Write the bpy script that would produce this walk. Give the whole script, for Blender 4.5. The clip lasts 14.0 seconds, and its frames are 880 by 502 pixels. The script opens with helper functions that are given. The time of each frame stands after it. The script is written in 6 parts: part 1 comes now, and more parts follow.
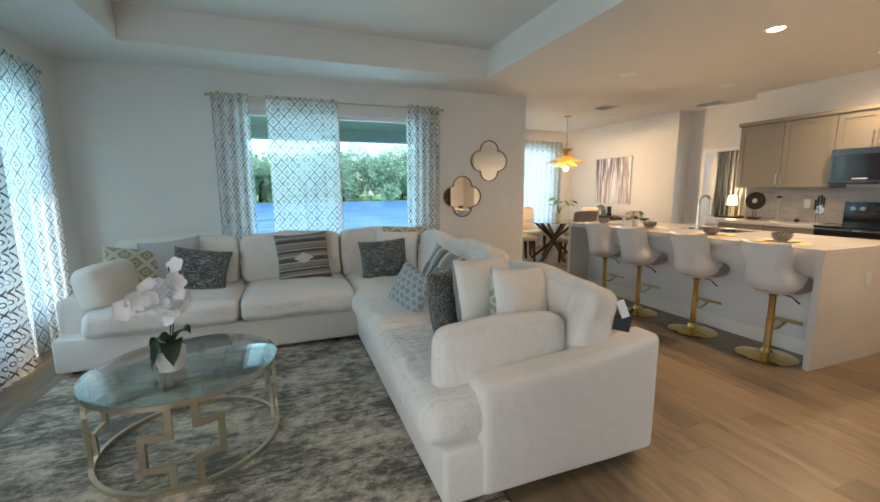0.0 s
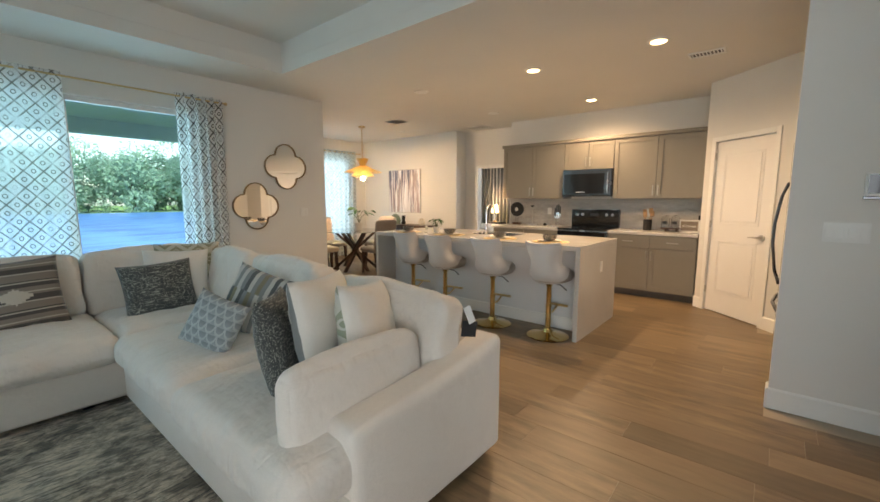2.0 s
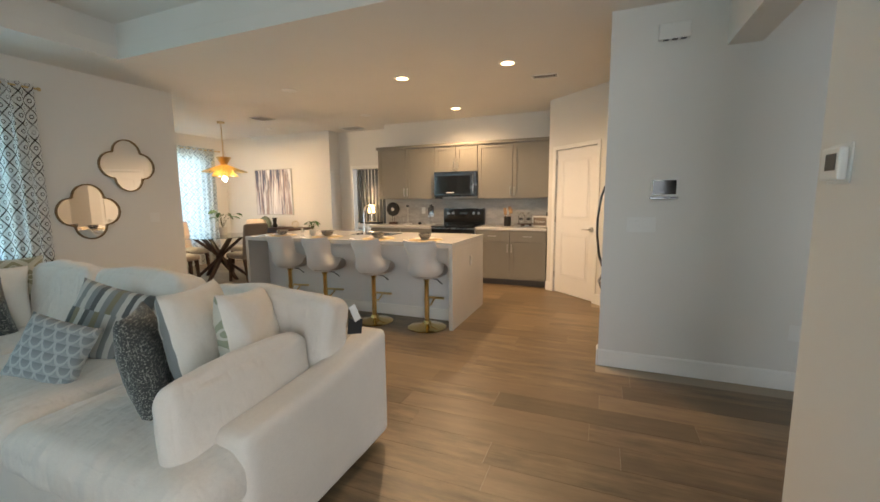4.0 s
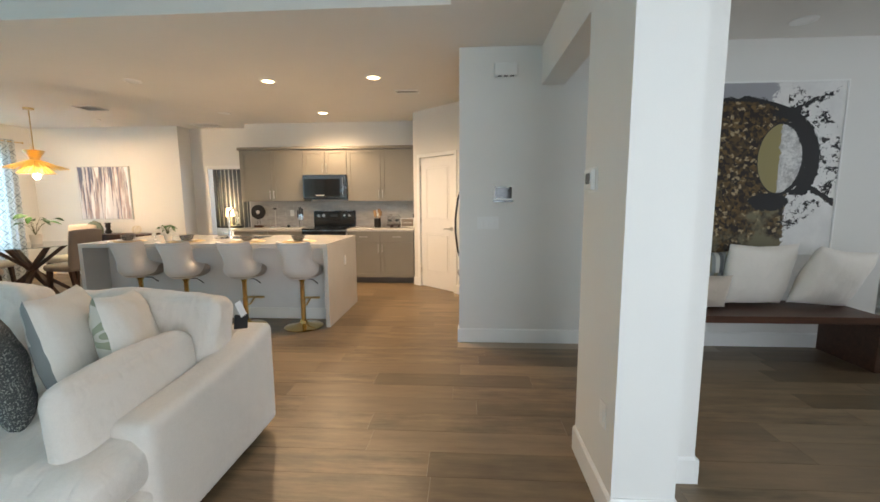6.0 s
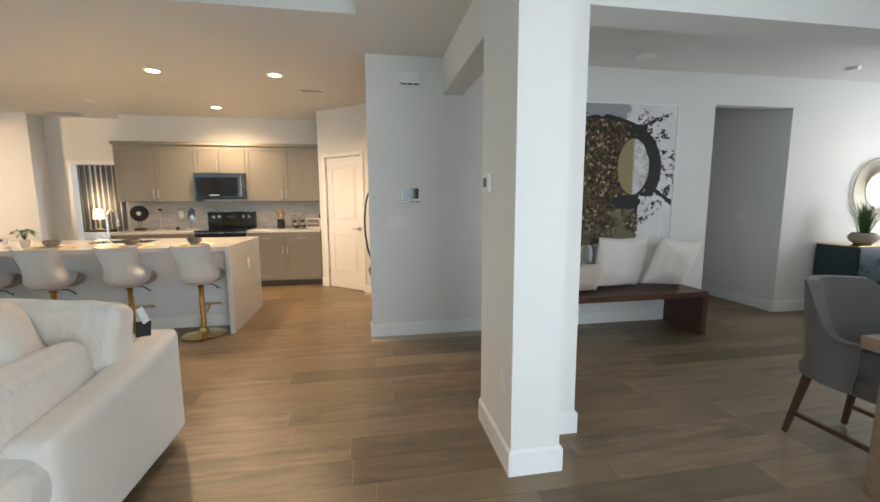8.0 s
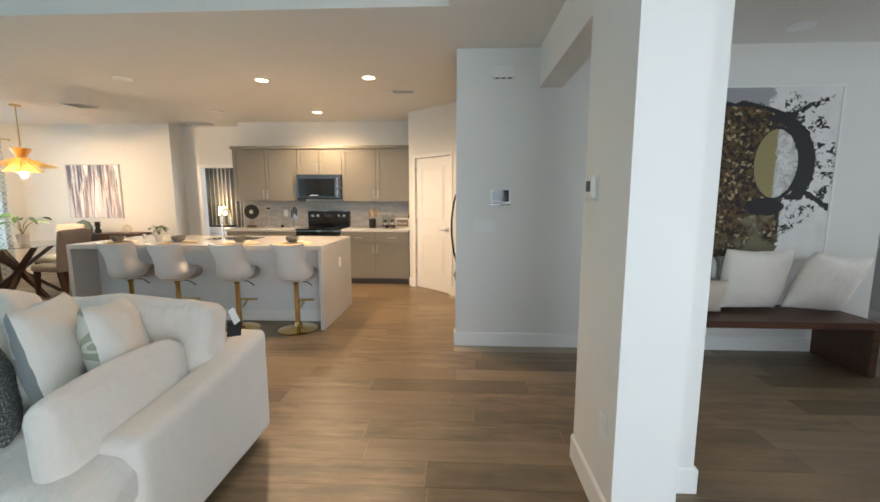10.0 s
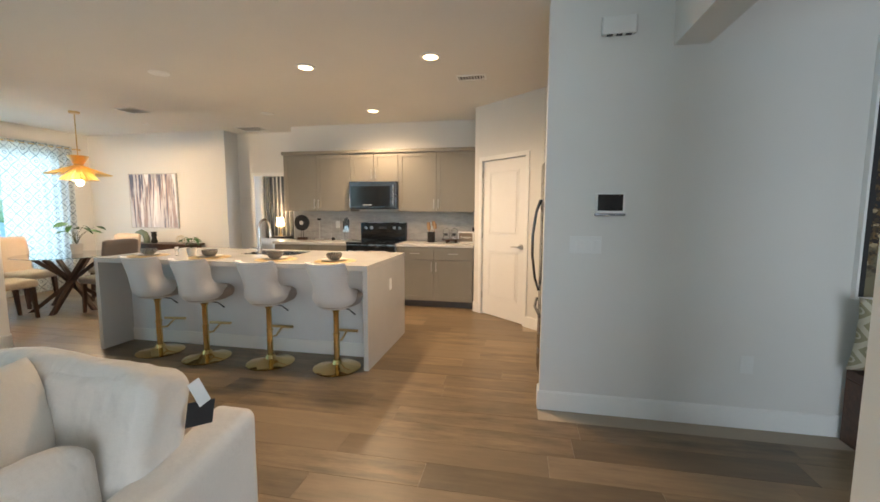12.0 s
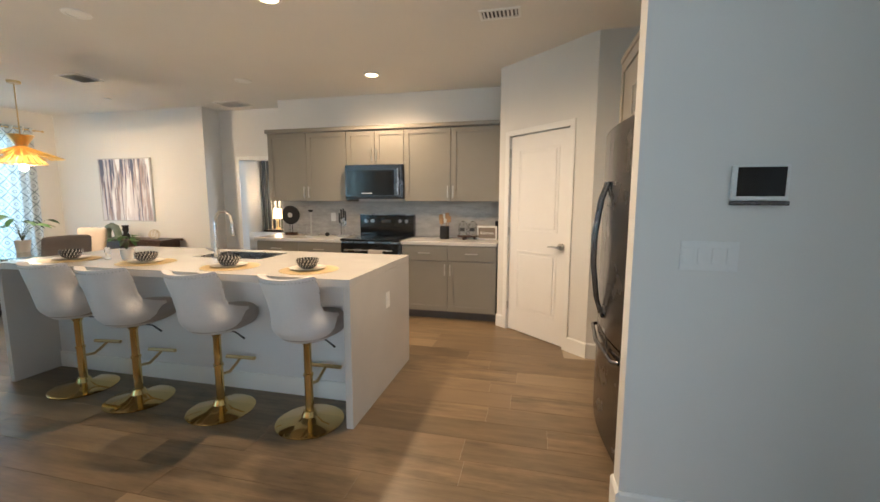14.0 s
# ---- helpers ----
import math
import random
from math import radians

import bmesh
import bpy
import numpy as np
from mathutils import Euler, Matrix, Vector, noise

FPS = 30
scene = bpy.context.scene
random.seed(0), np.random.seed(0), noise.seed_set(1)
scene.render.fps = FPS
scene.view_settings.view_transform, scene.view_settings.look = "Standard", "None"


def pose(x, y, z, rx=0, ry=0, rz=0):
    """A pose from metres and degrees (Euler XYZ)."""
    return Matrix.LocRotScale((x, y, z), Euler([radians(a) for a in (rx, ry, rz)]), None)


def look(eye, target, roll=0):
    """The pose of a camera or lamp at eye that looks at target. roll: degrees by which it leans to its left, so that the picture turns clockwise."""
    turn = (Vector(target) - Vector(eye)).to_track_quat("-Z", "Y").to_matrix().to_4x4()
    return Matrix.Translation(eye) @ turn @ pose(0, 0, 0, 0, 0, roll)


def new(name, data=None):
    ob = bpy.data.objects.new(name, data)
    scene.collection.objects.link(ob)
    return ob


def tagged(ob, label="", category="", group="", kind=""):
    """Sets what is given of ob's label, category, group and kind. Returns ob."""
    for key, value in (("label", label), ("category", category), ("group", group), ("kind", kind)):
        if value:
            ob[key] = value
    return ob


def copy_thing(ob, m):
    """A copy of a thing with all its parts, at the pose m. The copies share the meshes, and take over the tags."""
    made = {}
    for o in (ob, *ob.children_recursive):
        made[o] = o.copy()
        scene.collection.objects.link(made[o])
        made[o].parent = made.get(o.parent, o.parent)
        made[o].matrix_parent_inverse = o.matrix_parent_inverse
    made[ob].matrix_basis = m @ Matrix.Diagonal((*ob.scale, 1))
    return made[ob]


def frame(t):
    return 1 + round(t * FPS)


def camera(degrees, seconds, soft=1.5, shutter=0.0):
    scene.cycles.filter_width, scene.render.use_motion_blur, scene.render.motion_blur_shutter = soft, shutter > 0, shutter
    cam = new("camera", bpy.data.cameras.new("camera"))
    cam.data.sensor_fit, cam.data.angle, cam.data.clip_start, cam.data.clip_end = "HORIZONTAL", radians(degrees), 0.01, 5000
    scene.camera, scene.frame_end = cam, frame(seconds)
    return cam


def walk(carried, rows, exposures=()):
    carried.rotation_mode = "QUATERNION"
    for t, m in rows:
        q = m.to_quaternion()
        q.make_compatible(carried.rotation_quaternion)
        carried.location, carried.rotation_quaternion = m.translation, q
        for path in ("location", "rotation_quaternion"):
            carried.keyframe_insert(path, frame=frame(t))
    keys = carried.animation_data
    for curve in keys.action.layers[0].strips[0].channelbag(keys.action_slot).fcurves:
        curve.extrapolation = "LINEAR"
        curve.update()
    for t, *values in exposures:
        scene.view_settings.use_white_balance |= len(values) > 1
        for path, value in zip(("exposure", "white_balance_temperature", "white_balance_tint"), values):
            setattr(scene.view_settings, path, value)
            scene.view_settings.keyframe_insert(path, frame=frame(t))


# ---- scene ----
cam = camera(95.1, 14.0, soft=1.6)
PATH = [
    (0, (0.141, 0.273, 1.371), (0.838, 2.124, 1.071), -0.4),
    (0.5, (0.219, 0.38, 1.355), (1.133, 2.137, 1.076), 0.0),
    (1, (0.163, 0.535, 1.327), (1.326, 2.142, 1.073), -0.3),
    (1.5, (0.083, 0.612, 1.376), (1.449, 2.049, 1.113), 0.0),
    (2, (0.055, 0.618, 1.359), (1.585, 1.882, 1.104), -0.0),
    (2.5, (-0.023, 0.666, 1.383), (1.629, 1.76, 1.117), -0.1),
    (3, (-0.016, 0.64, 1.384), (1.715, 1.606, 1.114), -0.4),
    (5.5, (-0.356, 0.473, 1.385), (1.601, 0.8, 1.135), -0.3),
    (6.5, (-0.556, 0.535, 1.385), (1.426, 0.451, 1.131), -0.4),
    (7, (-0.641, 0.539, 1.384), (1.322, 0.254, 1.131), -0.4),
    (7.2, (-0.668, 0.542, 1.385), (1.284, 0.19, 1.129), -0.3),
    (9.3, (-0.57, 0.56, 1.395), (1.406, 0.394, 1.134), 0.2),
    (9.5, (-0.543, 0.539, 1.385), (1.438, 0.45, 1.124), 0.1),
    (10, (-0.424, 0.524, 1.427), (1.556, 0.617, 1.165), 0.0),
    (10.5, (-0.239, 0.519, 1.421), (1.73, 0.75, 1.16), 0.1),
    (11, (0.026, 0.593, 1.398), (1.986, 0.922, 1.172), 0.2),
    (11.5, (0.253, 0.684, 1.394), (2.207, 1.045, 1.166), 0.3),
    (12, (0.552, 0.718, 1.391), (2.504, 1.102, 1.19), 0.2),
    (12.5, (0.837, 0.787, 1.379), (2.786, 1.183, 1.165), 0.2),
    (13, (1.131, 0.882, 1.378), (3.08, 1.278, 1.162), 0.1),
    (13.5, (1.39, 0.923, 1.365), (3.328, 1.358, 1.138), 0.0),
    (14, (1.629, 0.941, 1.372), (3.561, 1.393, 1.127), 0.1),
]
LIGHTING = [(0, 1.6, 7000, 13), (3, 1.51, 7500, 14), (5.5, 1.72, 6900, 12), (6.5, 1.84, 6750, 11), (9.5, 1.88, 6700, 11), (10.5, 1.86, 6600, 10), (12.5, 1.66, 6650, 11), (14, 1.6, 6300, 10)]
walk(cam, [(t, look(eye, target, roll)) for t, eye, target, roll in PATH], LIGHTING)

# world, sun, large lights, exposure
scene.view_settings.exposure = 1.7
wd = bpy.data.worlds.new("sky")
scene.world = wd
wd.use_nodes = True
wn = wd.node_tree.nodes
sky = wn.new("ShaderNodeTexSky")
sky.sky_type, sky.sun_disc = "NISHITA", False
sky.sun_elevation, sky.sun_rotation = radians(48), radians(200)
wd.node_tree.links.new(sky.outputs[0], wn["Background"].inputs[0])
wn["Background"].inputs[1].default_value = 0.15
sun = new("sun", bpy.data.lights.new("sun", "SUN"))
sun.data.energy, sun.data.angle, sun.data.color = 4.0, radians(0.6), (1, 0.95, 0.88)
sun.matrix_world = look((0, 0, 20), (0 + 0.25 * 20, 0.72 * 20, 0))
H = 2.74
WARM = (1.0, 0.71, 0.44)
COOL = (0.76, 0.88, 1.0)


def area(name, eye, target, w, h, power, color):
    ob = new(name, bpy.data.lights.new(name, "AREA"))
    ob.data.shape, ob.data.size, ob.data.size_y, ob.data.energy, ob.data.color = "RECTANGLE", w, h, power, color
    ob.matrix_world = look(eye, target)
    return ob


def bulb(name, x, y, z, power, color, size=0.05, spot=0):
    ob = new(name, bpy.data.lights.new(name, "SPOT" if spot else "POINT"))
    ob.data.energy, ob.data.color, ob.data.shadow_soft_size = power, color, size
    if spot:
        ob.data.spot_size, ob.data.spot_blend = radians(spot), 1.0
    ob.location = (x, y, z)
    return ob


area("slider_daylight", (-1.98, 0.0, 1.15), (3, 0.3, 1.0), 3.0, 2.1, 41, (0.74, 0.87, 1.0))
area("front_daylight", (2.0, -6.55, 1.5), (1.9, 0, 1.1), 1.5, 1.7, 17, COOL)
area("west_daylight", (-2.2, 4.0, 1.4), (1, 4.0, 1.3), 1.9, 1.9, 9, (0.42, 0.80, 1.0))
area("garden_daylight", (0.85, 5.86, 1.4), (0.85, 2, 1.3), 2.3, 1.9, 9, (0.52, 0.84, 1.0))
area("nook_daylight", (5.27, 8.78, 1.42), (5.27, 5, 1.2), 1.8, 1.78, 13, (0.74, 0.88, 1.0))
area("bedroom_daylight", (8.6, 3.55, 1.6), (8.8, 6.5, 1.2), 1.6, 1.4, 14, COOL)
for lx, ly in ((4.2, 2.74), (5.91, 2.71), (4.16, 1.52)):
    bulb("downlight_lamp", lx, ly, H - 0.05, 46, WARM, 0.06, 168)
bulb("pendant_lamp", 5.22, 6.83, 1.69, 27, WARM, 0.03)
bulb("bedroom_lamp", 9.62, 6.55, 1.16, 14, WARM, 0.08)
bulb("dining_lamp", 2.6, -5.2, H - 0.08, 4, WARM, 0.08, 150)

# materials
class Tree:
    """A small writer of shader nodes."""

    def __init__(self, name):
        self.mat = bpy.data.materials.new(name)
        self.mat.use_nodes = True
        self.t = self.mat.node_tree
        self.bsdf = self.t.nodes["Principled BSDF"]

    def put(self, socket, value):
        if isinstance(value, bpy.types.NodeSocket):
            self.t.links.new(value, socket)
        elif value is not None:
            if isinstance(value, tuple) and len(value) == 3 and socket.type == "RGBA":
                value = (*value, 1)
            socket.default_value = value

    def m(self, op, a, b=None, c=None):
        n = self.t.nodes.new("ShaderNodeMath")
        n.operation = op
        for s, v in zip(n.inputs, (a, b, c)):
            self.put(s, v)
        return n.outputs[0]

    def mix(self, f, a, b):
        n = self.t.nodes.new("ShaderNodeMix")
        n.data_type = "RGBA"
        self.put(n.inputs[0], f), self.put(n.inputs[6], a), self.put(n.inputs[7], b)
        return n.outputs[2]

    def noise(self, scale, detail=3, vec=None, stretch=None, rough=0.55):
        n = self.t.nodes.new("ShaderNodeTexNoise")
        n.inputs["Scale"].default_value, n.inputs["Detail"].default_value, n.inputs["Roughness"].default_value = scale, detail, rough
        v = vec or self.obj()
        if stretch:
            k = self.t.nodes.new("ShaderNodeMapping")
            k.inputs["Scale"].default_value = stretch
            self.put(k.inputs[0], v)
            v = k.outputs[0]
        self.put(n.inputs["Vector"], v)
        return n.outputs["Fac"]

    def obj(self):
        if not hasattr(self, "tc"):
            self.tc = self.t.nodes.new("ShaderNodeTexCoord")
        return self.tc.outputs["Object"]

    def world(self):
        return self.t.nodes.new("ShaderNodeNewGeometry").outputs["Position"]

    def uv(self):
        self.obj()
        n = self.t.nodes.new("ShaderNodeSeparateXYZ")
        self.put(n.inputs[0], self.tc.outputs["UV"])
        return n.outputs[0], n.outputs[1]

    def sharp(self, f, lo, hi):
        n = self.t.nodes.new("ShaderNodeMapRange")
        self.put(n.inputs[0], f)
        n.inputs[1].default_value, n.inputs[2].default_value = lo, hi
        return n.outputs[0]

    def random(self):
        return self.t.nodes.new("ShaderNodeObjectInfo").outputs["Random"]

    def done(self, color, rough=0.5, metal=0.0, bump=None, strength=0.2, distance=0.002, **more):
        b = self.bsdf
        self.put(b.inputs["Base Color"], color), self.put(b.inputs["Roughness"], rough), self.put(b.inputs["Metallic"], metal)
        for k, v in more.items():
            self.put(b.inputs[k.replace("_", " ")], v)
        if bump is not None:
            n = self.t.nodes.new("ShaderNodeBump")
            n.inputs["Strength"].default_value, n.inputs["Distance"].default_value = strength, distance
            self.put(n.inputs["Height"], bump)
            self.put(b.inputs["Normal"], n.outputs[0])
        return self.mat


def shade(c, k):
    return tuple(min(1.0, v * k) for v in c)


def plain(name, color, rough=0.5, metal=0.0, var=0.12, scale=6, grain=90, strength=0.15, **more):
    """Base colour with blotches at one scale and grain with relief at another."""
    t = Tree(name)
    big, fine = t.noise(scale, 3, t.world()), t.noise(grain, 4)
    f = t.m("ADD", t.m("MULTIPLY", big, 0.6), t.m("MULTIPLY", fine, 0.4))
    col = t.mix(t.sharp(f, 0.3, 0.7), shade(color, 1 - var), shade(color, 1 + var * 0.7))
    r = t.m("ADD", rough, t.m("MULTIPLY", t.m("SUBTRACT", big, 0.5), 0.12))
    return t.done(col, r, metal, fine, strength, 0.001, **more)


def fabric(name, color, var=0.1, rough=0.95, crease=0.0):
    t = Tree(name)
    p = t.obj()
    a = t.noise(1, 2, p, (450, 450, 60))
    b = t.noise(1, 2, p, (60, 60, 450))
    w = t.m("ADD", a, b)
    big = t.noise(5, 3, t.world())
    col = t.mix(t.sharp(t.m("ADD", w, big), 1.0, 2.0), shade(color, 1 - var), shade(color, 1 + var))
    h = t.m("ADD", t.m("MULTIPLY", w, 0.3), t.m("MULTIPLY", t.noise(13, 4), 2.2))
    if crease:
        ridge = t.m("ABSOLUTE", t.m("SUBTRACT", t.noise(1, 3, t.world(), (2.5, 7, 3), 0.5), 0.5))
        ridge2 = t.m("ABSOLUTE", t.m("SUBTRACT", t.noise(1, 2, t.world(), (13, 6, 9), 0.5), 0.5))
        h = t.m("ADD", h, t.m("MULTIPLY", t.m("ADD", t.m("MULTIPLY", ridge, 4.0), ridge2), crease * 2))
    return t.done(col, rough, 0, h, 0.5, 0.006, Sheen_Weight=0.25)


def wood(name, c1, c2, along=1, rough=0.45, scale=1.0, coat=0.0):
    t = Tree(name)
    st = [26, 26, 26]
    st[along] = 1.6
    g = t.noise(scale, 5, None, tuple(st), 0.65)
    fine = t.noise(scale * 4, 3, None, tuple(st))
    f = t.m("ADD", t.m("MULTIPLY", g, 0.7), t.m("MULTIPLY", fine, 0.3))
    return t.done(t.mix(t.sharp(f, 0.3, 0.7), c1, c2), rough, 0, f, 0.2, 0.001, Coat_Weight=coat)


def lattice(t, u, v, line=0.09, ring=True):
    """Crossing diagonal lines with a small diamond ring in every cell; u, v in cells."""
    a, b = t.m("ADD", u, v), t.m("SUBTRACT", u, v)
    fa, fb = t.m("SUBTRACT", t.m("FRACT", a), 0.5), t.m("SUBTRACT", t.m("FRACT", b), 0.5)
    aa, ab = t.m("ABSOLUTE", fa), t.m("ABSOLUTE", fb)
    edge = t.m("GREATER_THAN", t.m("MAXIMUM", aa, ab), 0.5 - line)
    if not ring:
        return edge
    r = t.m("SQRT", t.m("ADD", t.m("MULTIPLY", fa, fa), t.m("MULTIPLY", fb, fb)))
    rg = t.m("LESS_THAN", t.m("ABSOLUTE", t.m("SUBTRACT", r, 0.16)), 0.04)
    return t.m("MAXIMUM", edge, rg)


def curtain_material(name, cloth, ink, see, size=0.062, line=0.06):
    t = Tree(name)
    u, v = t.uv()
    f = lattice(t, t.m("DIVIDE", u, size * 2.25), t.m("DIVIDE", v, size * 2.35), line)
    f = t.m("MULTIPLY", f, t.sharp(t.noise(9, 4, t.world()), 0.25, 0.5))
    col = t.mix(f, cloth, ink)
    weave = t.noise(300, 2)
    dif, tra, tran = (t.t.nodes.new(k) for k in ("ShaderNodeBsdfDiffuse", "ShaderNodeBsdfTranslucent", "ShaderNodeBsdfTransparent"))
    t.put(dif.inputs[0], col), t.put(tra.inputs[0], col)
    m1, m2 = t.t.nodes.new("ShaderNodeMixShader"), t.t.nodes.new("ShaderNodeMixShader")
    m1.inputs[0].default_value = 0.7
    t.put(m1.inputs[1], dif.outputs[0]), t.put(m1.inputs[2], tra.outputs[0])
    t.put(m2.inputs[0], t.m("MULTIPLY", t.m("SUBTRACT", 1, t.m("MULTIPLY", f, 0.8)), t.m("MULTIPLY", weave, see * 2)))
    t.put(m2.inputs[1], m1.outputs[0]), t.put(m2.inputs[2], tran.outputs[0])
    t.t.links.new(m2.outputs[0], t.t.nodes["Material Output"].inputs[0])
    return t.mat


def glow(name, color, power):
    t = Tree(name)
    return t.done((0.9, 0.85, 0.75), 0.4, 0, Emission_Color=color, Emission_Strength=power)


WALL = plain("wall_paint", (0.74, 0.73, 0.70), 0.75, var=0.03, scale=1.5, grain=260, strength=0.12)
CEIL = plain("ceiling_paint", (0.74, 0.72, 0.68), 0.85, var=0.03, scale=1.5, grain=140, strength=0.35)
TRIM = plain("trim_paint", (0.82, 0.82, 0.80), 0.35, var=0.02, grain=60, strength=0.05)
DOORP = plain("door_paint", (0.82, 0.81, 0.79), 0.38, var=0.02, grain=60, strength=0.06)
GREIGE = plain("cabinet_paint", (0.24, 0.222, 0.190), 0.42, var=0.05, scale=4, grain=80, strength=0.06)
# toe kicks and island plinth: about half the value of the cabinet greige
DARKGREIGE = plain("toe_kick_dark_greige", (0.12, 0.11, 0.10), 0.5)
QUARTZ = plain("quartz", (0.60, 0.585, 0.56), 0.16, var=0.05, scale=3, grain=220, strength=0.02)
ISLANDP = plain("island_panel_paint", (0.72, 0.73, 0.74), 0.5, var=0.03)
NICKEL = plain("brushed_nickel", (0.55, 0.53, 0.50), 0.3, 1.0, 0.06, grain=200)
CHROME = plain("polished_chrome", (0.75, 0.75, 0.75), 0.08, 1.0, 0.02)
GOLD = plain("polished_gold", (0.72, 0.52, 0.22), 0.06, 1.0, 0.03, strength=0.02)
BRASS = plain("brushed_brass", (0.62, 0.46, 0.24), 0.3, 1.0, 0.08)
CHAMP = plain("champagne_metal", (0.66, 0.58, 0.44), 0.33, 1.0, 0.07)
STEEL = plain("dark_stainless", (0.17, 0.17, 0.18), 0.26, 1.0, 0.03, grain=300, strength=0.02)
STEELL = plain("stainless", (0.45, 0.45, 0.46), 0.27, 1.0, 0.06, grain=150)
BLACKG = plain("black_glass", (0.012, 0.013, 0.015), 0.08, var=0.1, strength=0.0)
BLACK = plain("black_plastic", (0.02, 0.02, 0.022), 0.35)
BLACKM = plain("black_metal", (0.03, 0.028, 0.027), 0.4, 0.6)
WHITEP = plain("white_plastic", (0.78, 0.78, 0.76), 0.35, var=0.02)
GREYP = plain("grey_screen", (0.06, 0.065, 0.07), 0.2)
SOFA = fabric("ivory_sofa_cloth", (0.77, 0.715, 0.65), 0.05)
SOFACUSHION = fabric("ivory_cushion_cloth", (0.77, 0.715, 0.65), 0.05, crease=2.6)
VELVET = fabric("grey_beige_velvet", (0.68, 0.655, 0.635), 0.07)
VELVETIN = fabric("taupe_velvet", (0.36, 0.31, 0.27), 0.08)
BEIGEC = fabric("beige_chair_cloth", (0.52, 0.44, 0.36), 0.08)
TAUPEC = fabric("taupe_chair_cloth", (0.20, 0.17, 0.15), 0.1)
TAUPEDARK = fabric("dark_taupe_cloth", (0.095, 0.085, 0.08), 0.1)
PILLOWW = fabric("white_pillow_cloth", (0.80, 0.75, 0.68), 0.05, crease=1.0)
PILLOWG = fabric("pale_grey_pillow_cloth", (0.42, 0.42, 0.40), 0.08)
WALNUT = wood("dark_walnut", (0.028, 0.012, 0.007), (0.085, 0.038, 0.021), 2, 0.4)
BENCHW = wood("walnut_bench", (0.045, 0.018, 0.010), (0.11, 0.046, 0.025), 1, 0.42)
TABLEW = wood("brown_table_wood", (0.13, 0.08, 0.05), (0.25, 0.16, 0.10), 1, 0.45)
LEAF = plain("leaf", (0.035, 0.11, 0.025), 0.4, var=0.3, scale=30)
LEAFDARK = plain("orchid_leaf", (0.012, 0.035, 0.012), 0.35, var=0.25, scale=30)
PETAL = plain("petal", (0.90, 0.89, 0.90), 0.6, var=0.05, scale=20)
STEM = plain("stem", (0.08, 0.09, 0.035), 0.6)
CERAMIC = plain("ceramic", (0.66, 0.62, 0.57), 0.4, var=0.06)
GREENCER = plain("green_ceramic", (0.13, 0.17, 0.13), 0.5, var=0.25, scale=14)
STONEG = plain("grey_stone", (0.30, 0.27, 0.23), 0.8, var=0.25, scale=10)
SOIL = plain("soil", (0.04, 0.03, 0.02), 0.95, var=0.4)
SPOON = wood("spoon_wood", (0.30, 0.17, 0.08), (0.42, 0.26, 0.14), 2, 0.6)
GROUT = plain("grout", (0.40, 0.34, 0.27), 0.9, var=0.1, scale=2)
TILEGROUT = plain("backsplash_grout", (0.46, 0.45, 0.43), 0.85, var=0.05)
MIRROR = Tree("mirror_glass").done((0.9, 0.9, 0.9), 0.02, 1.0)


def thin_glass(name, color, ior):
    t = Tree(name)
    fr, gl, tr, mx = (t.t.nodes.new(k) for k in ("ShaderNodeLayerWeight", "ShaderNodeBsdfGlossy", "ShaderNodeBsdfTransparent", "ShaderNodeMixShader"))
    fr.inputs["Blend"].default_value = 0.5
    gl.inputs["Roughness"].default_value = 0.01
    t.put(tr.inputs[0], color)
    t.put(mx.inputs[0], t.m("ADD", 0.04 if ior > 1 else 0.01, t.m("MULTIPLY", t.m("POWER", fr.outputs["Facing"], 4.0), ior))), t.put(mx.inputs[1], tr.outputs[0]), t.put(mx.inputs[2], gl.outputs[0])
    t.t.links.new(mx.outputs[0], t.t.nodes["Material Output"].inputs[0])
    return t.mat


# blue tint of the panes stands in for haze over the garden view
GLASS = thin_glass("haze_tinted_window_glass", (0.84, 0.95, 1.0), 0.5)
TABLEGLASS = thin_glass("table_glass", (0.80, 0.90, 0.88), 1.6)
VASEGLASS = Tree("clear_glass").done((0.96, 0.97, 0.97), 0.02, 0.0, Transmission_Weight=1.0, IOR=1.3)
AMBER = Tree("amber_glass_slats")
ac = AMBER.mix(AMBER.noise(12), (0.95, 0.68, 0.28), (1.0, 0.82, 0.45))
an = [AMBER.t.nodes.new(k) for k in ("ShaderNodeBsdfTranslucent", "ShaderNodeBsdfGlossy", "ShaderNodeMixShader")]
AMBER.put(an[0].inputs[0], ac), AMBER.put(an[2].inputs[0], 0.12), AMBER.put(an[2].inputs[1], an[0].outputs[0]), AMBER.put(an[2].inputs[2], an[1].outputs[0])
AMBER.t.links.new(an[2].outputs[0], AMBER.t.nodes["Material Output"].inputs[0])
AMBER = AMBER.mat
LAMPGLOW = glow("lamp_diffuser", (1, 0.66, 0.34, 1), 5)
BULBGLOW = glow("bulb_glow", (1, 0.74, 0.42, 1), 16)
CURTAIN = curtain_material("sheer_curtain", (0.93, 0.94, 0.94), (0.22, 0.21, 0.19), 0.36)
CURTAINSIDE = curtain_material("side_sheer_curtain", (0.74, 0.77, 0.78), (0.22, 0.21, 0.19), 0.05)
CURTAINHEAVY = curtain_material("bunched_curtain", (0.90, 0.90, 0.89), (0.09, 0.075, 0.065), 0.2)
CURTAINNOOK = curtain_material("nook_curtain", (0.62, 0.66, 0.66), (0.28, 0.32, 0.32), 0.07, 0.08)


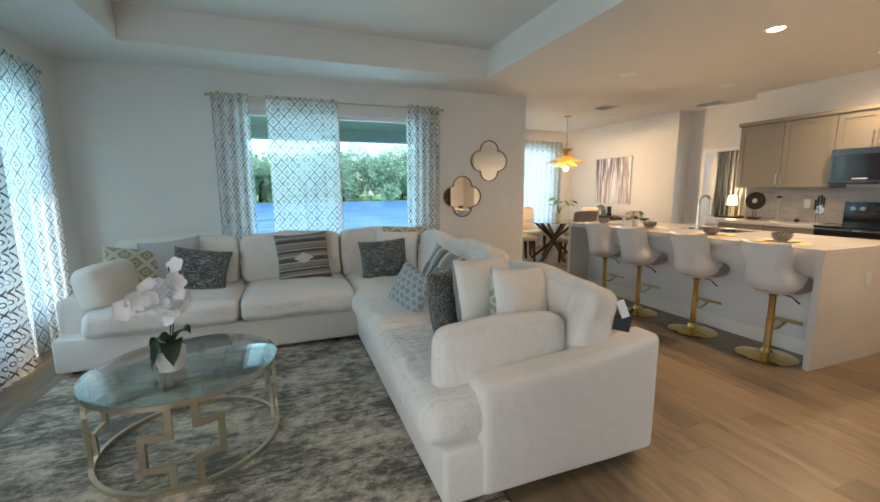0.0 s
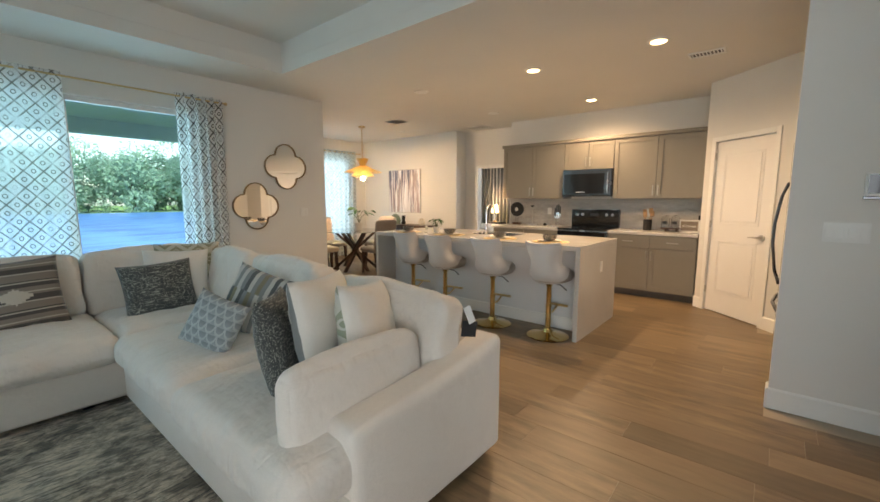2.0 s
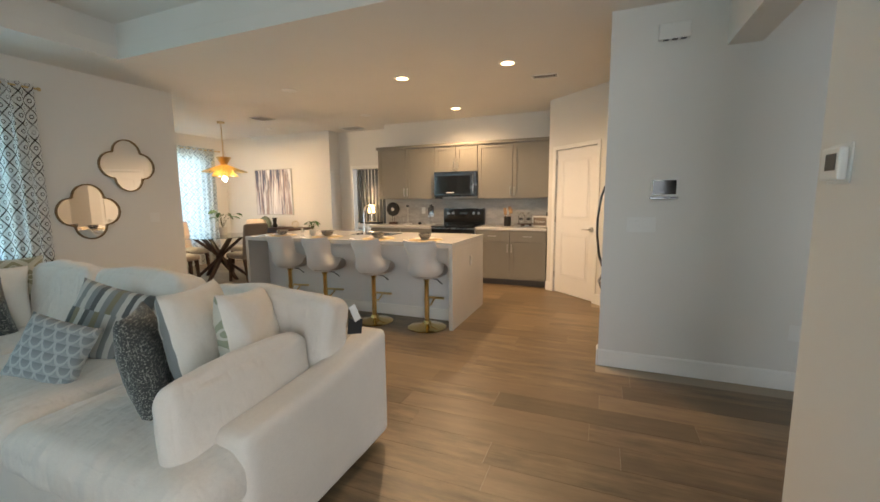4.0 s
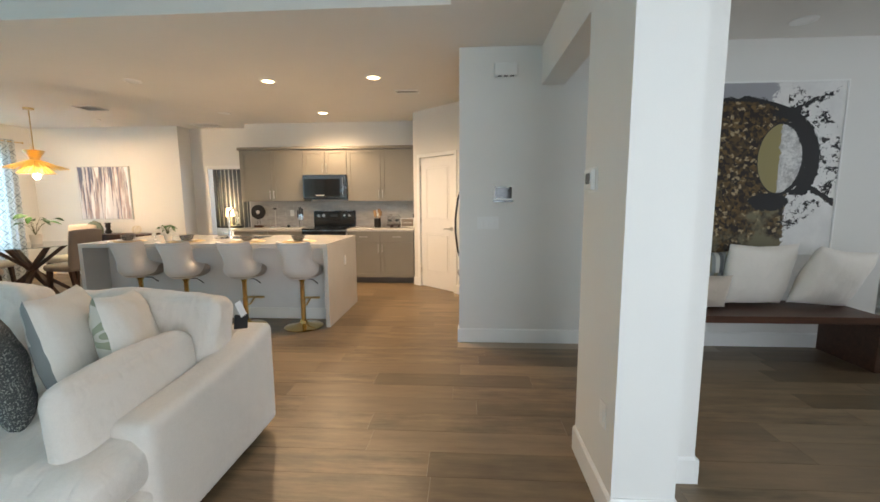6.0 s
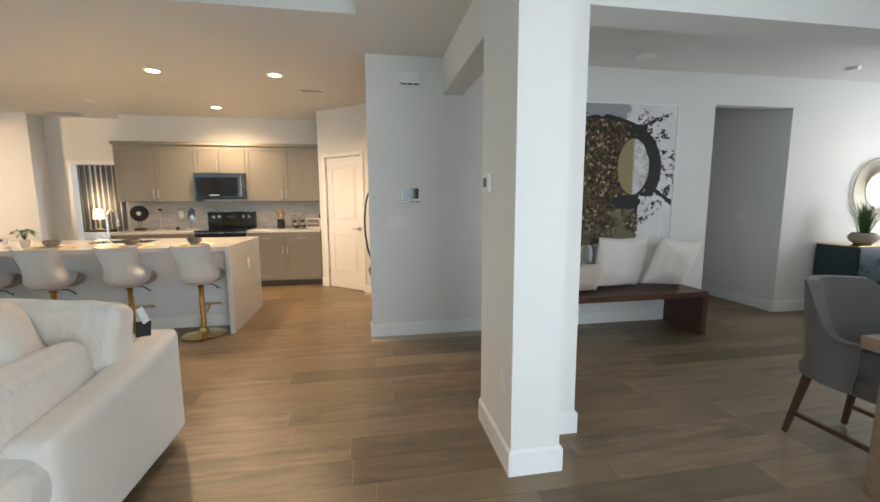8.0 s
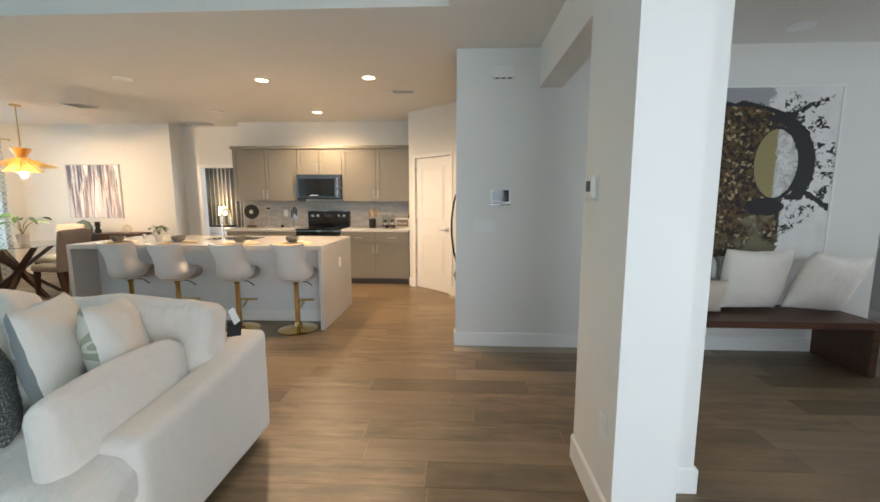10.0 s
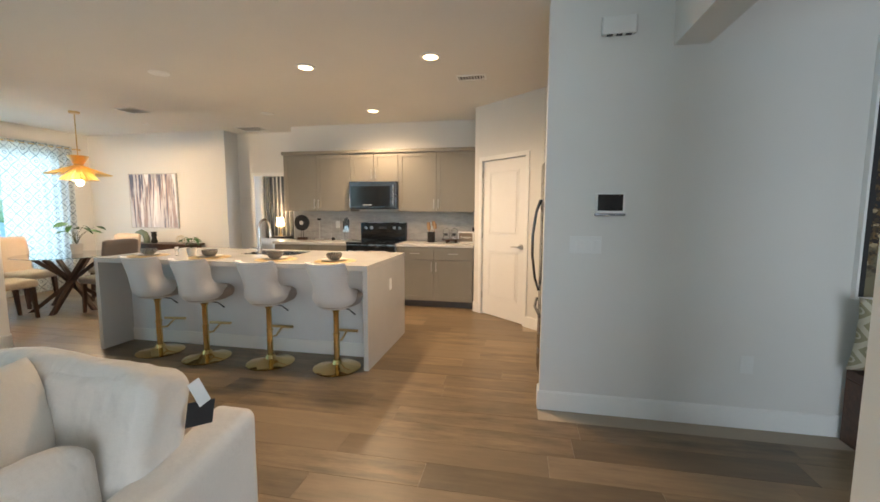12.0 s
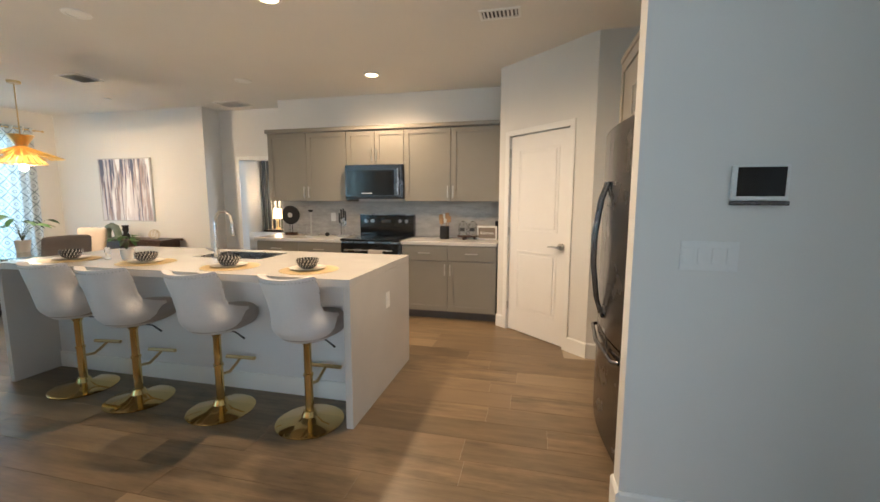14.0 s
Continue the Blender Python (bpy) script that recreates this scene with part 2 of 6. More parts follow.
def plank_material():
    t = Tree("wood_look_tile")
    r = t.random()
    va = t.t.nodes.new("ShaderNodeVectorMath")
    va.operation = "MULTIPLY_ADD"
    t.put(va.inputs[0], t.m("MULTIPLY", r, 1.0)), t.put(va.inputs[1], (31.0, 57.0, 0.0)), t.put(va.inputs[2], t.world())
    p = va.outputs[0]
    g = t.noise(1.0, 6, p, (15, 1.5, 10), 0.66)
    k = t.noise(2.6, 4, p, (3.0, 1.1, 1), 0.6)
    fine = t.noise(1, 3, p, (120, 7, 50))
    f = t.m("ADD", t.m("ADD", t.m("MULTIPLY", g, 0.5), t.m("MULTIPLY", fine, 0.12)), t.m("MULTIPLY", k, 0.38))
    c = t.mix(t.sharp(f, 0.36, 0.64), (0.085, 0.058, 0.034), (0.290, 0.207, 0.122))
    c = t.mix(t.sharp(r, 0.25, 1.35), c, (0.110, 0.076, 0.044))
    c = t.mix(t.m("MULTIPLY", t.sharp(t.m("FRACT", t.m("MULTIPLY", r, 7.3)), 0.45, 1.0), 0.55), c, (0.31, 0.222, 0.135))
    return t.done(c, t.m("ADD", 0.3, t.m("MULTIPLY", k, 0.14)), 0, f, 0.15, 0.001)


PLANK = plank_material()


def rug_material():
    t = Tree("rug_pile")
    p = t.world()
    a = t.noise(1.6, 9, p, (1, 1.5, 1), 0.84)
    b = t.noise(14, 5, p, (1, 1.5, 1), 0.75)
    e = t.noise(1, 5, p, (7, 65, 1), 0.7)
    f = t.m("ADD", t.m("MULTIPLY", a, 0.7), t.m("MULTIPLY", b, 0.3))
    c = t.mix(t.sharp(f, 0.45, 0.57), (0.14, 0.115, 0.085), (0.72, 0.60, 0.46))
    dark = t.m("MULTIPLY", t.m("MULTIPLY", t.sharp(e, 0.53, 0.57), t.sharp(t.noise(1.5, 4, p, (1, 1.4, 1)), 0.44, 0.56)), 0.9)
    c = t.mix(dark, c, (0.03, 0.028, 0.03))
    return t.done(c, 0.97, 0, t.noise(260, 3), 0.6, 0.006, Sheen_Weight=0.2)


RUG = rug_material()


def tile_material():
    t = Tree("marble_tile")
    f = t.noise(5, 6, t.world(), (1, 1, 3), 0.7)
    c = t.mix(t.sharp(f, 0.35, 0.65), (0.38, 0.36, 0.34), (0.58, 0.56, 0.53))
    return t.done(t.mix(t.m("MULTIPLY", t.random(), 0.35), c, (0.45, 0.44, 0.43)), 0.25, 0, f, 0.05, 0.001)


TILE = tile_material()


def print_cloth(name, kind):
    t = Tree(name)
    u, v = t.uv()
    fine = t.noise(1, 2, None, (300, 300, 300))
    if kind == "tweed":
        a = t.noise(1, 3, None, (16, 150, 170), 0.6)
        b = t.noise(1, 3, None, (170, 150, 20), 0.6)
        c = t.mix(t.m("MAXIMUM", t.sharp(a, 0.54, 0.62), t.sharp(b, 0.60, 0.68)), (0.025, 0.032, 0.033), (0.36, 0.37, 0.33))
    elif kind == "kilim":
        s = t.m("FRACT", t.m("MULTIPLY", v, 5.2))
        c = t.mix(t.m("GREATER_THAN", s, 0.45), (0.055, 0.045, 0.04), (0.23, 0.19, 0.16))
        c = t.mix(t.m("GREATER_THAN", t.m("FRACT", t.m("MULTIPLY", v, 7.7)), 0.86), c, (0.5, 0.45, 0.38))
        st = t.m("LESS_THAN", t.m("ADD", t.m("ABSOLUTE", t.m("SUBTRACT", u, 0.5)), t.m("SNAP", t.m("ABSOLUTE", t.m("MULTIPLY", t.m("SUBTRACT", v, 0.46), 1.7)), 0.04)), 0.17)
        c = t.mix(st, c, (0.60, 0.54, 0.46))
    elif kind == "scallop":
        row = t.m("FLOOR", t.m("MULTIPLY", v, 6))
        fu = t.m("SUBTRACT", t.m("FRACT", t.m("ADD", t.m("MULTIPLY", u, 6), t.m("MULTIPLY", row, 0.5))), 0.5)
        fv = t.m("SUBTRACT", 1, t.m("FRACT", t.m("MULTIPLY", v, 6)))
        r = t.m("SQRT", t.m("ADD", t.m("MULTIPLY", fu, fu), t.m("MULTIPLY", t.m("MULTIPLY", fv, fv), 0.3)))
        ring = t.m("LESS_THAN", t.m("ABSOLUTE", t.m("SUBTRACT", r, 0.46)), 0.07)
        c = t.mix(ring, t.mix(fv, (0.20, 0.24, 0.26), (0.36, 0.41, 0.42)), (0.46, 0.51, 0.52))
    elif kind == "stripe":
        n = t.t.nodes.new("ShaderNodeTexWhiteNoise")
        n.noise_dimensions = "1D"
        t.put(n.inputs["W"], t.m("FLOOR", t.m("ADD", t.m("MULTIPLY", u, 15), t.m("MULTIPLY", t.m("FLOOR", t.m("MULTIPLY", v, 1.6)), 7.3))))
        k = n.outputs[0]
        c = t.mix(t.m("GREATER_THAN", k, 0.35), (0.07, 0.08, 0.085), (0.22, 0.24, 0.24))
        c = t.mix(t.m("GREATER_THAN", k, 0.62), c, (0.55, 0.54, 0.50))
        c = t.mix(t.m("GREATER_THAN", k, 0.88), c, (0.22, 0.20, 0.12))
    elif kind == "olive":
        f = lattice(t, t.m("MULTIPLY", u, 3), t.m("MULTIPLY", v, 3), 0.14)
        c = t.mix(f, (0.30, 0.27, 0.16), (0.58, 0.54, 0.42))
    else:
        f = lattice(t, t.m("MULTIPLY", u, 2.4), t.m("MULTIPLY", v, 2.4), 0.16)
        c = t.mix(f, (0.30, 0.33, 0.22), (0.60, 0.58, 0.50))
    c = t.mix(t.m("MULTIPLY", fine, 0.25), c, (0.3, 0.3, 0.28))
    return t.done(c, 0.95, 0, t.m("ADD", fine, t.m("MULTIPLY", t.noise(14, 3), 2)), 0.4, 0.004, Sheen_Weight=0.2)


TWEED, KILIM, SCALLOP, STRIPE, OLIVE, GREENLAT = (print_cloth(k + "_cloth", k) for k in ("tweed", "kilim", "scallop", "stripe", "olive", "green"))


# geometry helpers
def tint(ob, m):
    ob.data.materials.append(m)
    return ob


def mesh_ob(name, bm, material, smooth=False):
    me = bpy.data.meshes.new(name)
    bm.normal_update()
    bm.to_mesh(me)
    bm.free()
    if smooth:
        me.shade_smooth()
        if smooth != True:
            me.set_sharp_from_angle(angle=radians(smooth))
    return tint(new(name, me), material)


def part(name, bm, material, parent, label="", smooth=False, at=None):
    ob = mesh_ob(name, bm, material, smooth)
    ob.parent = parent
    if at is not None:
        ob.matrix_basis = at
    return tagged(ob, label)


def thing(name, label, category, m=None, group=""):
    ob = new(name)
    ob.empty_display_size = 0.1
    if m is not None:
        ob.matrix_basis = m
    return tagged(ob, label, category, group)


def single(name, bm, material, label, category, group="", smooth=False, m=None, kind=""):
    ob = mesh_ob(name, bm, material, smooth)
    if m is not None:
        ob.matrix_basis = m
    return tagged(ob, label, category, group, kind)


def structure(name, bm, material, label="", parent=None, smooth=False):
    ob = mesh_ob(name, bm, material, smooth)
    ob.parent = parent
    return tagged(ob, label, "", "", "structure")


def box(x0, x1, y0, y1, z0, z1, bevel=0.0, bm=None, seg=2, m=None):
    bm = bm or bmesh.new()
    mat4 = Matrix.Translation(((x0 + x1) / 2, (y0 + y1) / 2, (z0 + z1) / 2)) @ Matrix.Diagonal((abs(x1 - x0), abs(y1 - y0), abs(z1 - z0), 1))
    vs = bmesh.ops.create_cube(bm, size=1, matrix=(m @ mat4) if m is not None else mat4)["verts"]
    if bevel:
        es = list({e for v in vs for e in v.link_edges})
        bmesh.ops.bevel(bm, geom=es, offset=bevel, segments=seg, affect="EDGES", profile=0.5)
    return bm


def lathe(profile, seg=32, bm=None, cx=0.0, cy=0.0):
    """Turns (radius, height) pairs about z."""
    bm = bm or bmesh.new()
    rings = []
    for r, z in profile:
        if r < 1e-5:
            rings.append([bm.verts.new((cx, cy, z))])
        else:
            rings.append([bm.verts.new((cx + r * math.cos(2 * math.pi * i / seg), cy + r * math.sin(2 * math.pi * i / seg), z)) for i in range(seg)])
    for a, b in zip(rings, rings[1:]):
        for i in range(seg):
            j = (i + 1) % seg
            q = [a[i % len(a)], a[j % len(a)], b[j % len(b)], b[i % len(b)]]
            q = list(dict.fromkeys(q))
            if len(q) > 2:
                bm.faces.new(q)
    bmesh.ops.recalc_face_normals(bm, faces=bm.faces)
    return bm


def tube(points, radius, seg=10, bm=None, closed=False):
    """A round bar along points; radius may be one number or one a point."""
    bm = bm or bmesh.new()
    pts = [Vector(p) for p in points]
    n = len(pts)
    rings, side = [], None
    for i, p in enumerate(pts):
        a, b = (pts[i - 1] if i or closed else p), (pts[(i + 1) % n] if i < n - 1 or closed else p)
        d = (b - a).normalized()
        if side is None:
            side = d.orthogonal().normalized()
        side = (side - d * side.dot(d)).normalized()
        up = d.cross(side)
        r = radius[i] if isinstance(radius, (list, tuple)) else radius
        rings.append([bm.verts.new(p + r * (math.cos(2 * math.pi * k / seg) * side + math.sin(2 * math.pi * k / seg) * up)) for k in range(seg)])
    pairs = list(zip(rings, rings[1:])) + ([(rings[-1], rings[0])] if closed else [])
    for a, b in pairs:
        for k in range(seg):
            bm.faces.new((a[k], a[(k + 1) % seg], b[(k + 1) % seg], b[k]))
    if not closed:
        bm.faces.new(rings[0][::-1]), bm.faces.new(rings[-1])
    return bm


def softbox(w, d, h, r=0.06, puff=0.03, n=14, wrinkle=0.004, seed=0.0, bm=None, m=None, crown=0.0):
    """An upholstered block centred on the origin: rounded edges, puffed faces, faint wrinkles."""
    bm = bm or bmesh.new()
    half = Vector((w / 2, d / 2, h / 2))
    r = min(r, min(half) * 0.98)
    grid = {}

    def place(p):
        q = Vector([a * b for a, b in zip(p, half)])
        core = Vector([max(-(b - r), min(b - r, a)) for a, b in zip(q, half)])
        off = q - core
        if off.length > 1e-9:
            k = max(abs(c) for c in off) / off.length
            q = core + off * (k if sum(abs(c) > 1e-6 for c in off) > 1 else 1)
        u = [max(0.0, 1 - c * c) for c in p]
        q.z += math.copysign(puff * u[0] * u[1], p[2]) * (abs(p[2]) ** 3) + crown * u[0] * u[1] * max(0, p[2])
        q.x += math.copysign(puff * 0.35 * u[1] * u[2], p[0]) * (abs(p[0]) ** 3)
        q.y += math.copysign(puff * 0.35 * u[0] * u[2], p[1]) * (abs(p[1]) ** 3)
        w1 = noise.noise(q * 7 + Vector((seed, seed * 2, 0))) + 0.6 * noise.noise(Vector((q.x * 22, q.y * 9, q.z * 9)) + Vector((seed, 0, 5)))
        return q + q.normalized() * wrinkle * w1

    def vert(p):
        key = tuple(round(c, 5) for c in p)
        if key not in grid:
            c = place(p)
            grid[key] = bm.verts.new(m @ c if m is not None else c)
        return grid[key]

    steps = [math.sin((i / n - 0.5) * math.pi * 0.96) / math.sin(0.48 * math.pi) for i in range(n + 1)]
    for ax in range(3):
        for s in (-1, 1):
            for i in range(n):
                for j in range(n):
                    quad = []
                    for a, b in ((i, j), (i + 1, j), (i + 1, j + 1), (i, j + 1)):
                        p = [0, 0, 0]
                        p[ax], p[(ax + 1) % 3], p[(ax + 2) % 3] = s, steps[a], steps[b]
                        quad.append(vert(p))
                    bm.faces.new(quad if s > 0 else quad[::-1])
    return bm


def pillow_bm(w, h, t, seed=0.0, n=18, chop=0.0):
    """A scatter cushion in the xz plane, thick along y, with pinched corners and a seam."""
    bm = bmesh.new()
    uvl = bm.loops.layers.uv.new("uv")
    sides = []
    for s in (1, -1):
        rows = []
        for j in range(n + 1):
            row = []
            for i in range(n + 1):
                u, v = 2 * i / n - 1, 2 * j / n - 1
                k = ((1 - u * u) * (1 - v * v)) ** 0.42
                x = u * w / 2 * (1 - 0.07 * (1 - v * v) ** 1.0 * abs(u) ** 3)
                z = v * h / 2 * (1 - 0.07 * (1 - u * u) * abs(v) ** 3)
                z -= chop * math.exp(-(u / 0.35) ** 2) * max(0, v) ** 2 * h
                y = s * k * t / 2 * (1 + 0.16 * noise.noise(Vector((u * 2 + seed, v * 2, s))))
                y += 0.006 * noise.noise(Vector((u * 5, v * 5, seed + s)))
                if i in (0, n) or j in (0, n):
                    y = 0.012 * noise.noise(Vector((u * 3, v * 3, seed)))
                row.append(bm.verts.new((x, y, z)))
            rows.append(row)
        sides.append(rows)
    for s, rows in enumerate(sides):
        for j in range(n):
            for i in range(n):
                q = [rows[j][i], rows[j][i + 1], rows[j + 1][i + 1], rows[j + 1][i]]
                c = [(i, j), (i + 1, j), (i + 1, j + 1), (i, j + 1)]
                if s == 0:
                    q, c = q[::-1], c[::-1]
                f = bm.faces.new(q)
                for l, (a, b) in zip(f.loops, c):
                    l[uvl].uv = (a / n, b / n)
    bmesh.ops.remove_doubles(bm, verts=bm.verts, dist=0.0006)
    return bm


def slab(outline, z0, z1, bm=None):
    """An upright prism over an outline of (x, y)."""
    bm = bm or bmesh.new()
    lo, hi = [bm.verts.new((x, y, z0)) for x, y in outline], [bm.verts.new((x, y, z1)) for x, y in outline]
    bm.faces.new(lo[::-1]), bm.faces.new(hi)
    for i in range(len(lo)):
        j = (i + 1) % len(lo)
        bm.faces.new((lo[i], lo[j], hi[j], hi[i]))
    bmesh.ops.recalc_face_normals(bm, faces=bm.faces)
    return bm


# the large structure
T = 0.13
XW, YN, XH, YS = -2.0, 5.74, 3.36, -6.6


def wall_run(name, x0, x1, y0, y1, hole=None, label="plain white painted wall with faint roller texture", z1=H):
    """A wall box; hole = (axis, a, b, z0, z1) cuts an opening through it."""
    bm = bmesh.new()
    if hole:
        ax, a, b, lo, hi = hole
        if ax == "x":
            for s in ((x0, a, 0, z1), (b, x1, 0, z1), (a, b, hi, z1)) + (((a, b, 0, lo),) if lo > 0 else ()):
                box(s[0], s[1], y0, y1, s[2], s[3], bm=bm)
        else:
            for s in ((y0, a, 0, z1), (b, y1, 0, z1), (a, b, hi, z1)) + (((a, b, 0, lo),) if lo > 0 else ()):
                box(x0, x1, s[0], s[1], s[2], s[3], bm=bm)
    else:
        box(x0, x1, y0, y1, 0, z1, 0, bm=bm)
    return structure(name, bm, WALL, label)


wall_run("wall_north", XW - T, 3.6, YN, YN + T, ("x", -0.32, 1.92, 0.32, 2.33))
wall_run("wall_west", XW - T, XW, YS, YN, ("y", 3.05, 5.0, 0.32, 2.33))
wall_run("wall_nook_west", 3.6 - T, 3.6, YN + T, 8.6)
wall_run("wall_nook_north", 3.6 - T, 6.9, 8.6, 8.6 + T, ("x", 4.35, 6.2, 0.5, 2.33))
wall_run("wall_nook_east", 6.76, 6.89, 5.72, 8.6)
wall_run("wall_jog", 6.89, 7.22, 5.72, 5.85)
wall_run("wall_bedroom_door", 7.09, 7.22, 4.42, 5.72, ("y", 4.56, 5.40, 0.0, 1.99))
wall_run("wall_recess", 6.70, 7.09, 4.42 - T, 4.42)
wall_run("wall_kitchen", 6.70, 6.83, 1.32, 4.42 - T)
wall_run("wall_hall", XH, XH + 0.11, YS, 0.553, ("y", -4.28, -3.25, 0.0, 2.41))
wall_run("wall_alcove_back", XH + 0.11, 5.38, -0.42, -0.29)
wall_run("wall_alcove_side", 5.25, 5.38, -0.29, 0.47)
wall_run("wall_south", XW - T, XH, YS - T, YS)
wall_run("wall_corridor_south", XH + 0.11, 6.5, -4.43, -4.30)
wall_run("wall_corridor_north", XH + 0.11, 6.5, -3.23, -3.10)
wall_run("wall_corridor_end", 6.5, 6.63, -4.43, -3.10)

# the angled pantry wall with its door opening
PA, PB = Vector((6.03, 1.32)), Vector((5.25, 0.47))
pd = (PB - PA).normalized()
plen = (PB - PA).length
PM = Matrix.Translation((PA.x, PA.y, 0)) @ Matrix.Rotation(math.atan2(pd.y, pd.x), 4, "Z")
D0, D1, DT = 0.155, 0.905, 2.03
bm = bmesh.new()
for a, b, c, d in ((0, D0, 0, H), (D1, plen, 0, H), (D0, D1, DT, H)):
    box(a, b, 0, T, c, d, bm=bm, m=PM)
structure("wall_pantry", bm, WALL, "angled white pantry wall around a panel door")
wall_run("wall_pantry_side", 6.03, 6.83, 1.20, 1.32)
wall_run("wall_pantry_back", 6.83, 6.96, -0.4, 1.32)

# column and beams
bm = slab([(1.13, -0.115), (1.68, -0.115), (1.68, -0.62), (1.43, -0.62), (1.43, -0.375), (1.13, -0.375)], 0, H)
structure("column", bm, WALL, "white painted stepped wall end acting as a column")
structure("beam_hall", box(1.68, XH, -0.385, -0.185, 2.40, H), WALL, "white boxed ceiling beam")
structure("beam_dining", box(1.43, 1.68, YS, -0.62, 2.40, H), WALL, "white boxed ceiling beam over the dining opening")
structure("beam_west", box(XW, 1.13, -0.385, -0.185, 2.40, H), WALL, "white boxed ceiling beam")

# ceilings, with the raised tray over the living room
TX0, TX1, TY0, TY1, TZ = -1.22, 2.55, 0.6, 4.96, 3.06
bm = bmesh.new()
for x0, x1, y0, y1 in ((XW - T, TX0, TY0, YN + T), (TX1, 3.6 - T, TY0, YN + T), (TX0, TX1, TY1, YN + T), (XW - T, 3.6 - T, YS - T, TY0)):
    box(x0, x1, y0, y1, H, H + 0.12, bm=bm)
box(3.6 - T, 10.2, YS - T, 8.75, H, H + 0.12, bm=bm)
structure("ceiling", bm, CEIL, "white textured ceiling")
bm = bmesh.new()
for x0, x1, y0, y1 in ((TX0 - 0.1, TX0, TY0 - 0.1, TY1 + 0.1), (TX1, TX1 + 0.1, TY0 - 0.1, TY1 + 0.1), (TX0, TX1, TY0 - 0.1, TY0), (TX0, TX1, TY1, TY1 + 0.1)):
    box(x0, x1, y0, y1, H + 0.121, TZ, bm=bm)
box(TX0 - 0.1, TX1 + 0.1, TY0 - 0.1, TY1 + 0.1, TZ, TZ + 0.1, bm=bm)
structure("tray_ceiling", bm, CEIL, "raised white tray ceiling with plain upright sides")

# floor
floor = structure("floor", box(XW - T, 10.2, YS - T, 8.75, -0.12, -0.0021), GROUT, "wood-look tile floor with thin grout joints")


def skirting(name, x0, y0, x1, y1, nx, ny, hgt=0.135, t=0.015):
    """A board along the wall from one point to another; (nx, ny) points into the room."""
    a, b, n = Vector((x0, y0)), Vector((x1, y1)), Vector((nx, ny)).normalized()
    d = (b - a).normalized()
    bm = bmesh.new()
    prof = [(0.001, 0.0), (t, 0.0), (t, hgt - 0.012), (t * 0.45, hgt), (0.001, hgt)]
    ends = []
    for p in (a, b):
        ends.append([bm.verts.new((p.x + n.x * o, p.y + n.y * o, z + 0.001)) for o, z in prof])
    k = len(prof)
    for i in range(k):
        bm.faces.new((ends[0][i], ends[0][(i + 1) % k], ends[1][(i + 1) % k], ends[1][i]))
    bm.faces.new(ends[0][::-1]), bm.faces.new(ends[1])
    bmesh.ops.recalc_face_normals(bm, faces=bm.faces)
    return structure("baseboard", bm, TRIM, "white baseboard")


t_ = 0.015
for s in ((XW + t_, YN, 3.6, YN, 0, -1), (3.6, YN, 3.6, 8.6, 1, 0), (XW, YS, XW, YN, 1, 0), (3.6 + t_, 8.6, 6.76, 8.6, 0, -1), (6.76, 5.72, 6.76, 8.6 - t_, -1, 0),
          (6.76 - t_, 5.72, 7.09, 5.72, 0, -1), (7.09, 5.46, 7.09, 5.72 - t_, -1, 0), (XH, -3.25, XH, 0.553, -1, 0), (XH - t_, 0.553, XH + 0.11, 0.553, 0, 1),
          (XH, YS, XH, -4.28, -1, 0), (5.25, -0.29, 5.25, 0.465, -1, 0), (XH + 0.0, -4.30 + 0.02, 6.5, -4.28, 0, 1), (6.5, -4.28, 6.5, -3.24, -1, 0),
          (1.13 - t_, -0.115, 1.68, -0.115, 0, 1), (1.13, -0.375, 1.13, -0.115, -1, 0), (1.13 - t_, -0.375, 1.43, -0.375, 0, -1), (1.43, -0.62, 1.43, -0.375 - t_, -1, 0), (1.43 - t_, -0.62, 1.68, -0.62, 0, -1), (1.68, -0.62, 1.68, -0.115, 1, 0), (XW, YS, XH, YS, 0, 1)):
    skirting("b", *s)
for a, b in ((0.0, D0 - 0.055), (D1 + 0.055, plen + 0.012)):
    p, q = PA + pd * a, PA + pd * b
    skirting("b", p.x, p.y, q.x, q.y, pd.y, -pd.x)


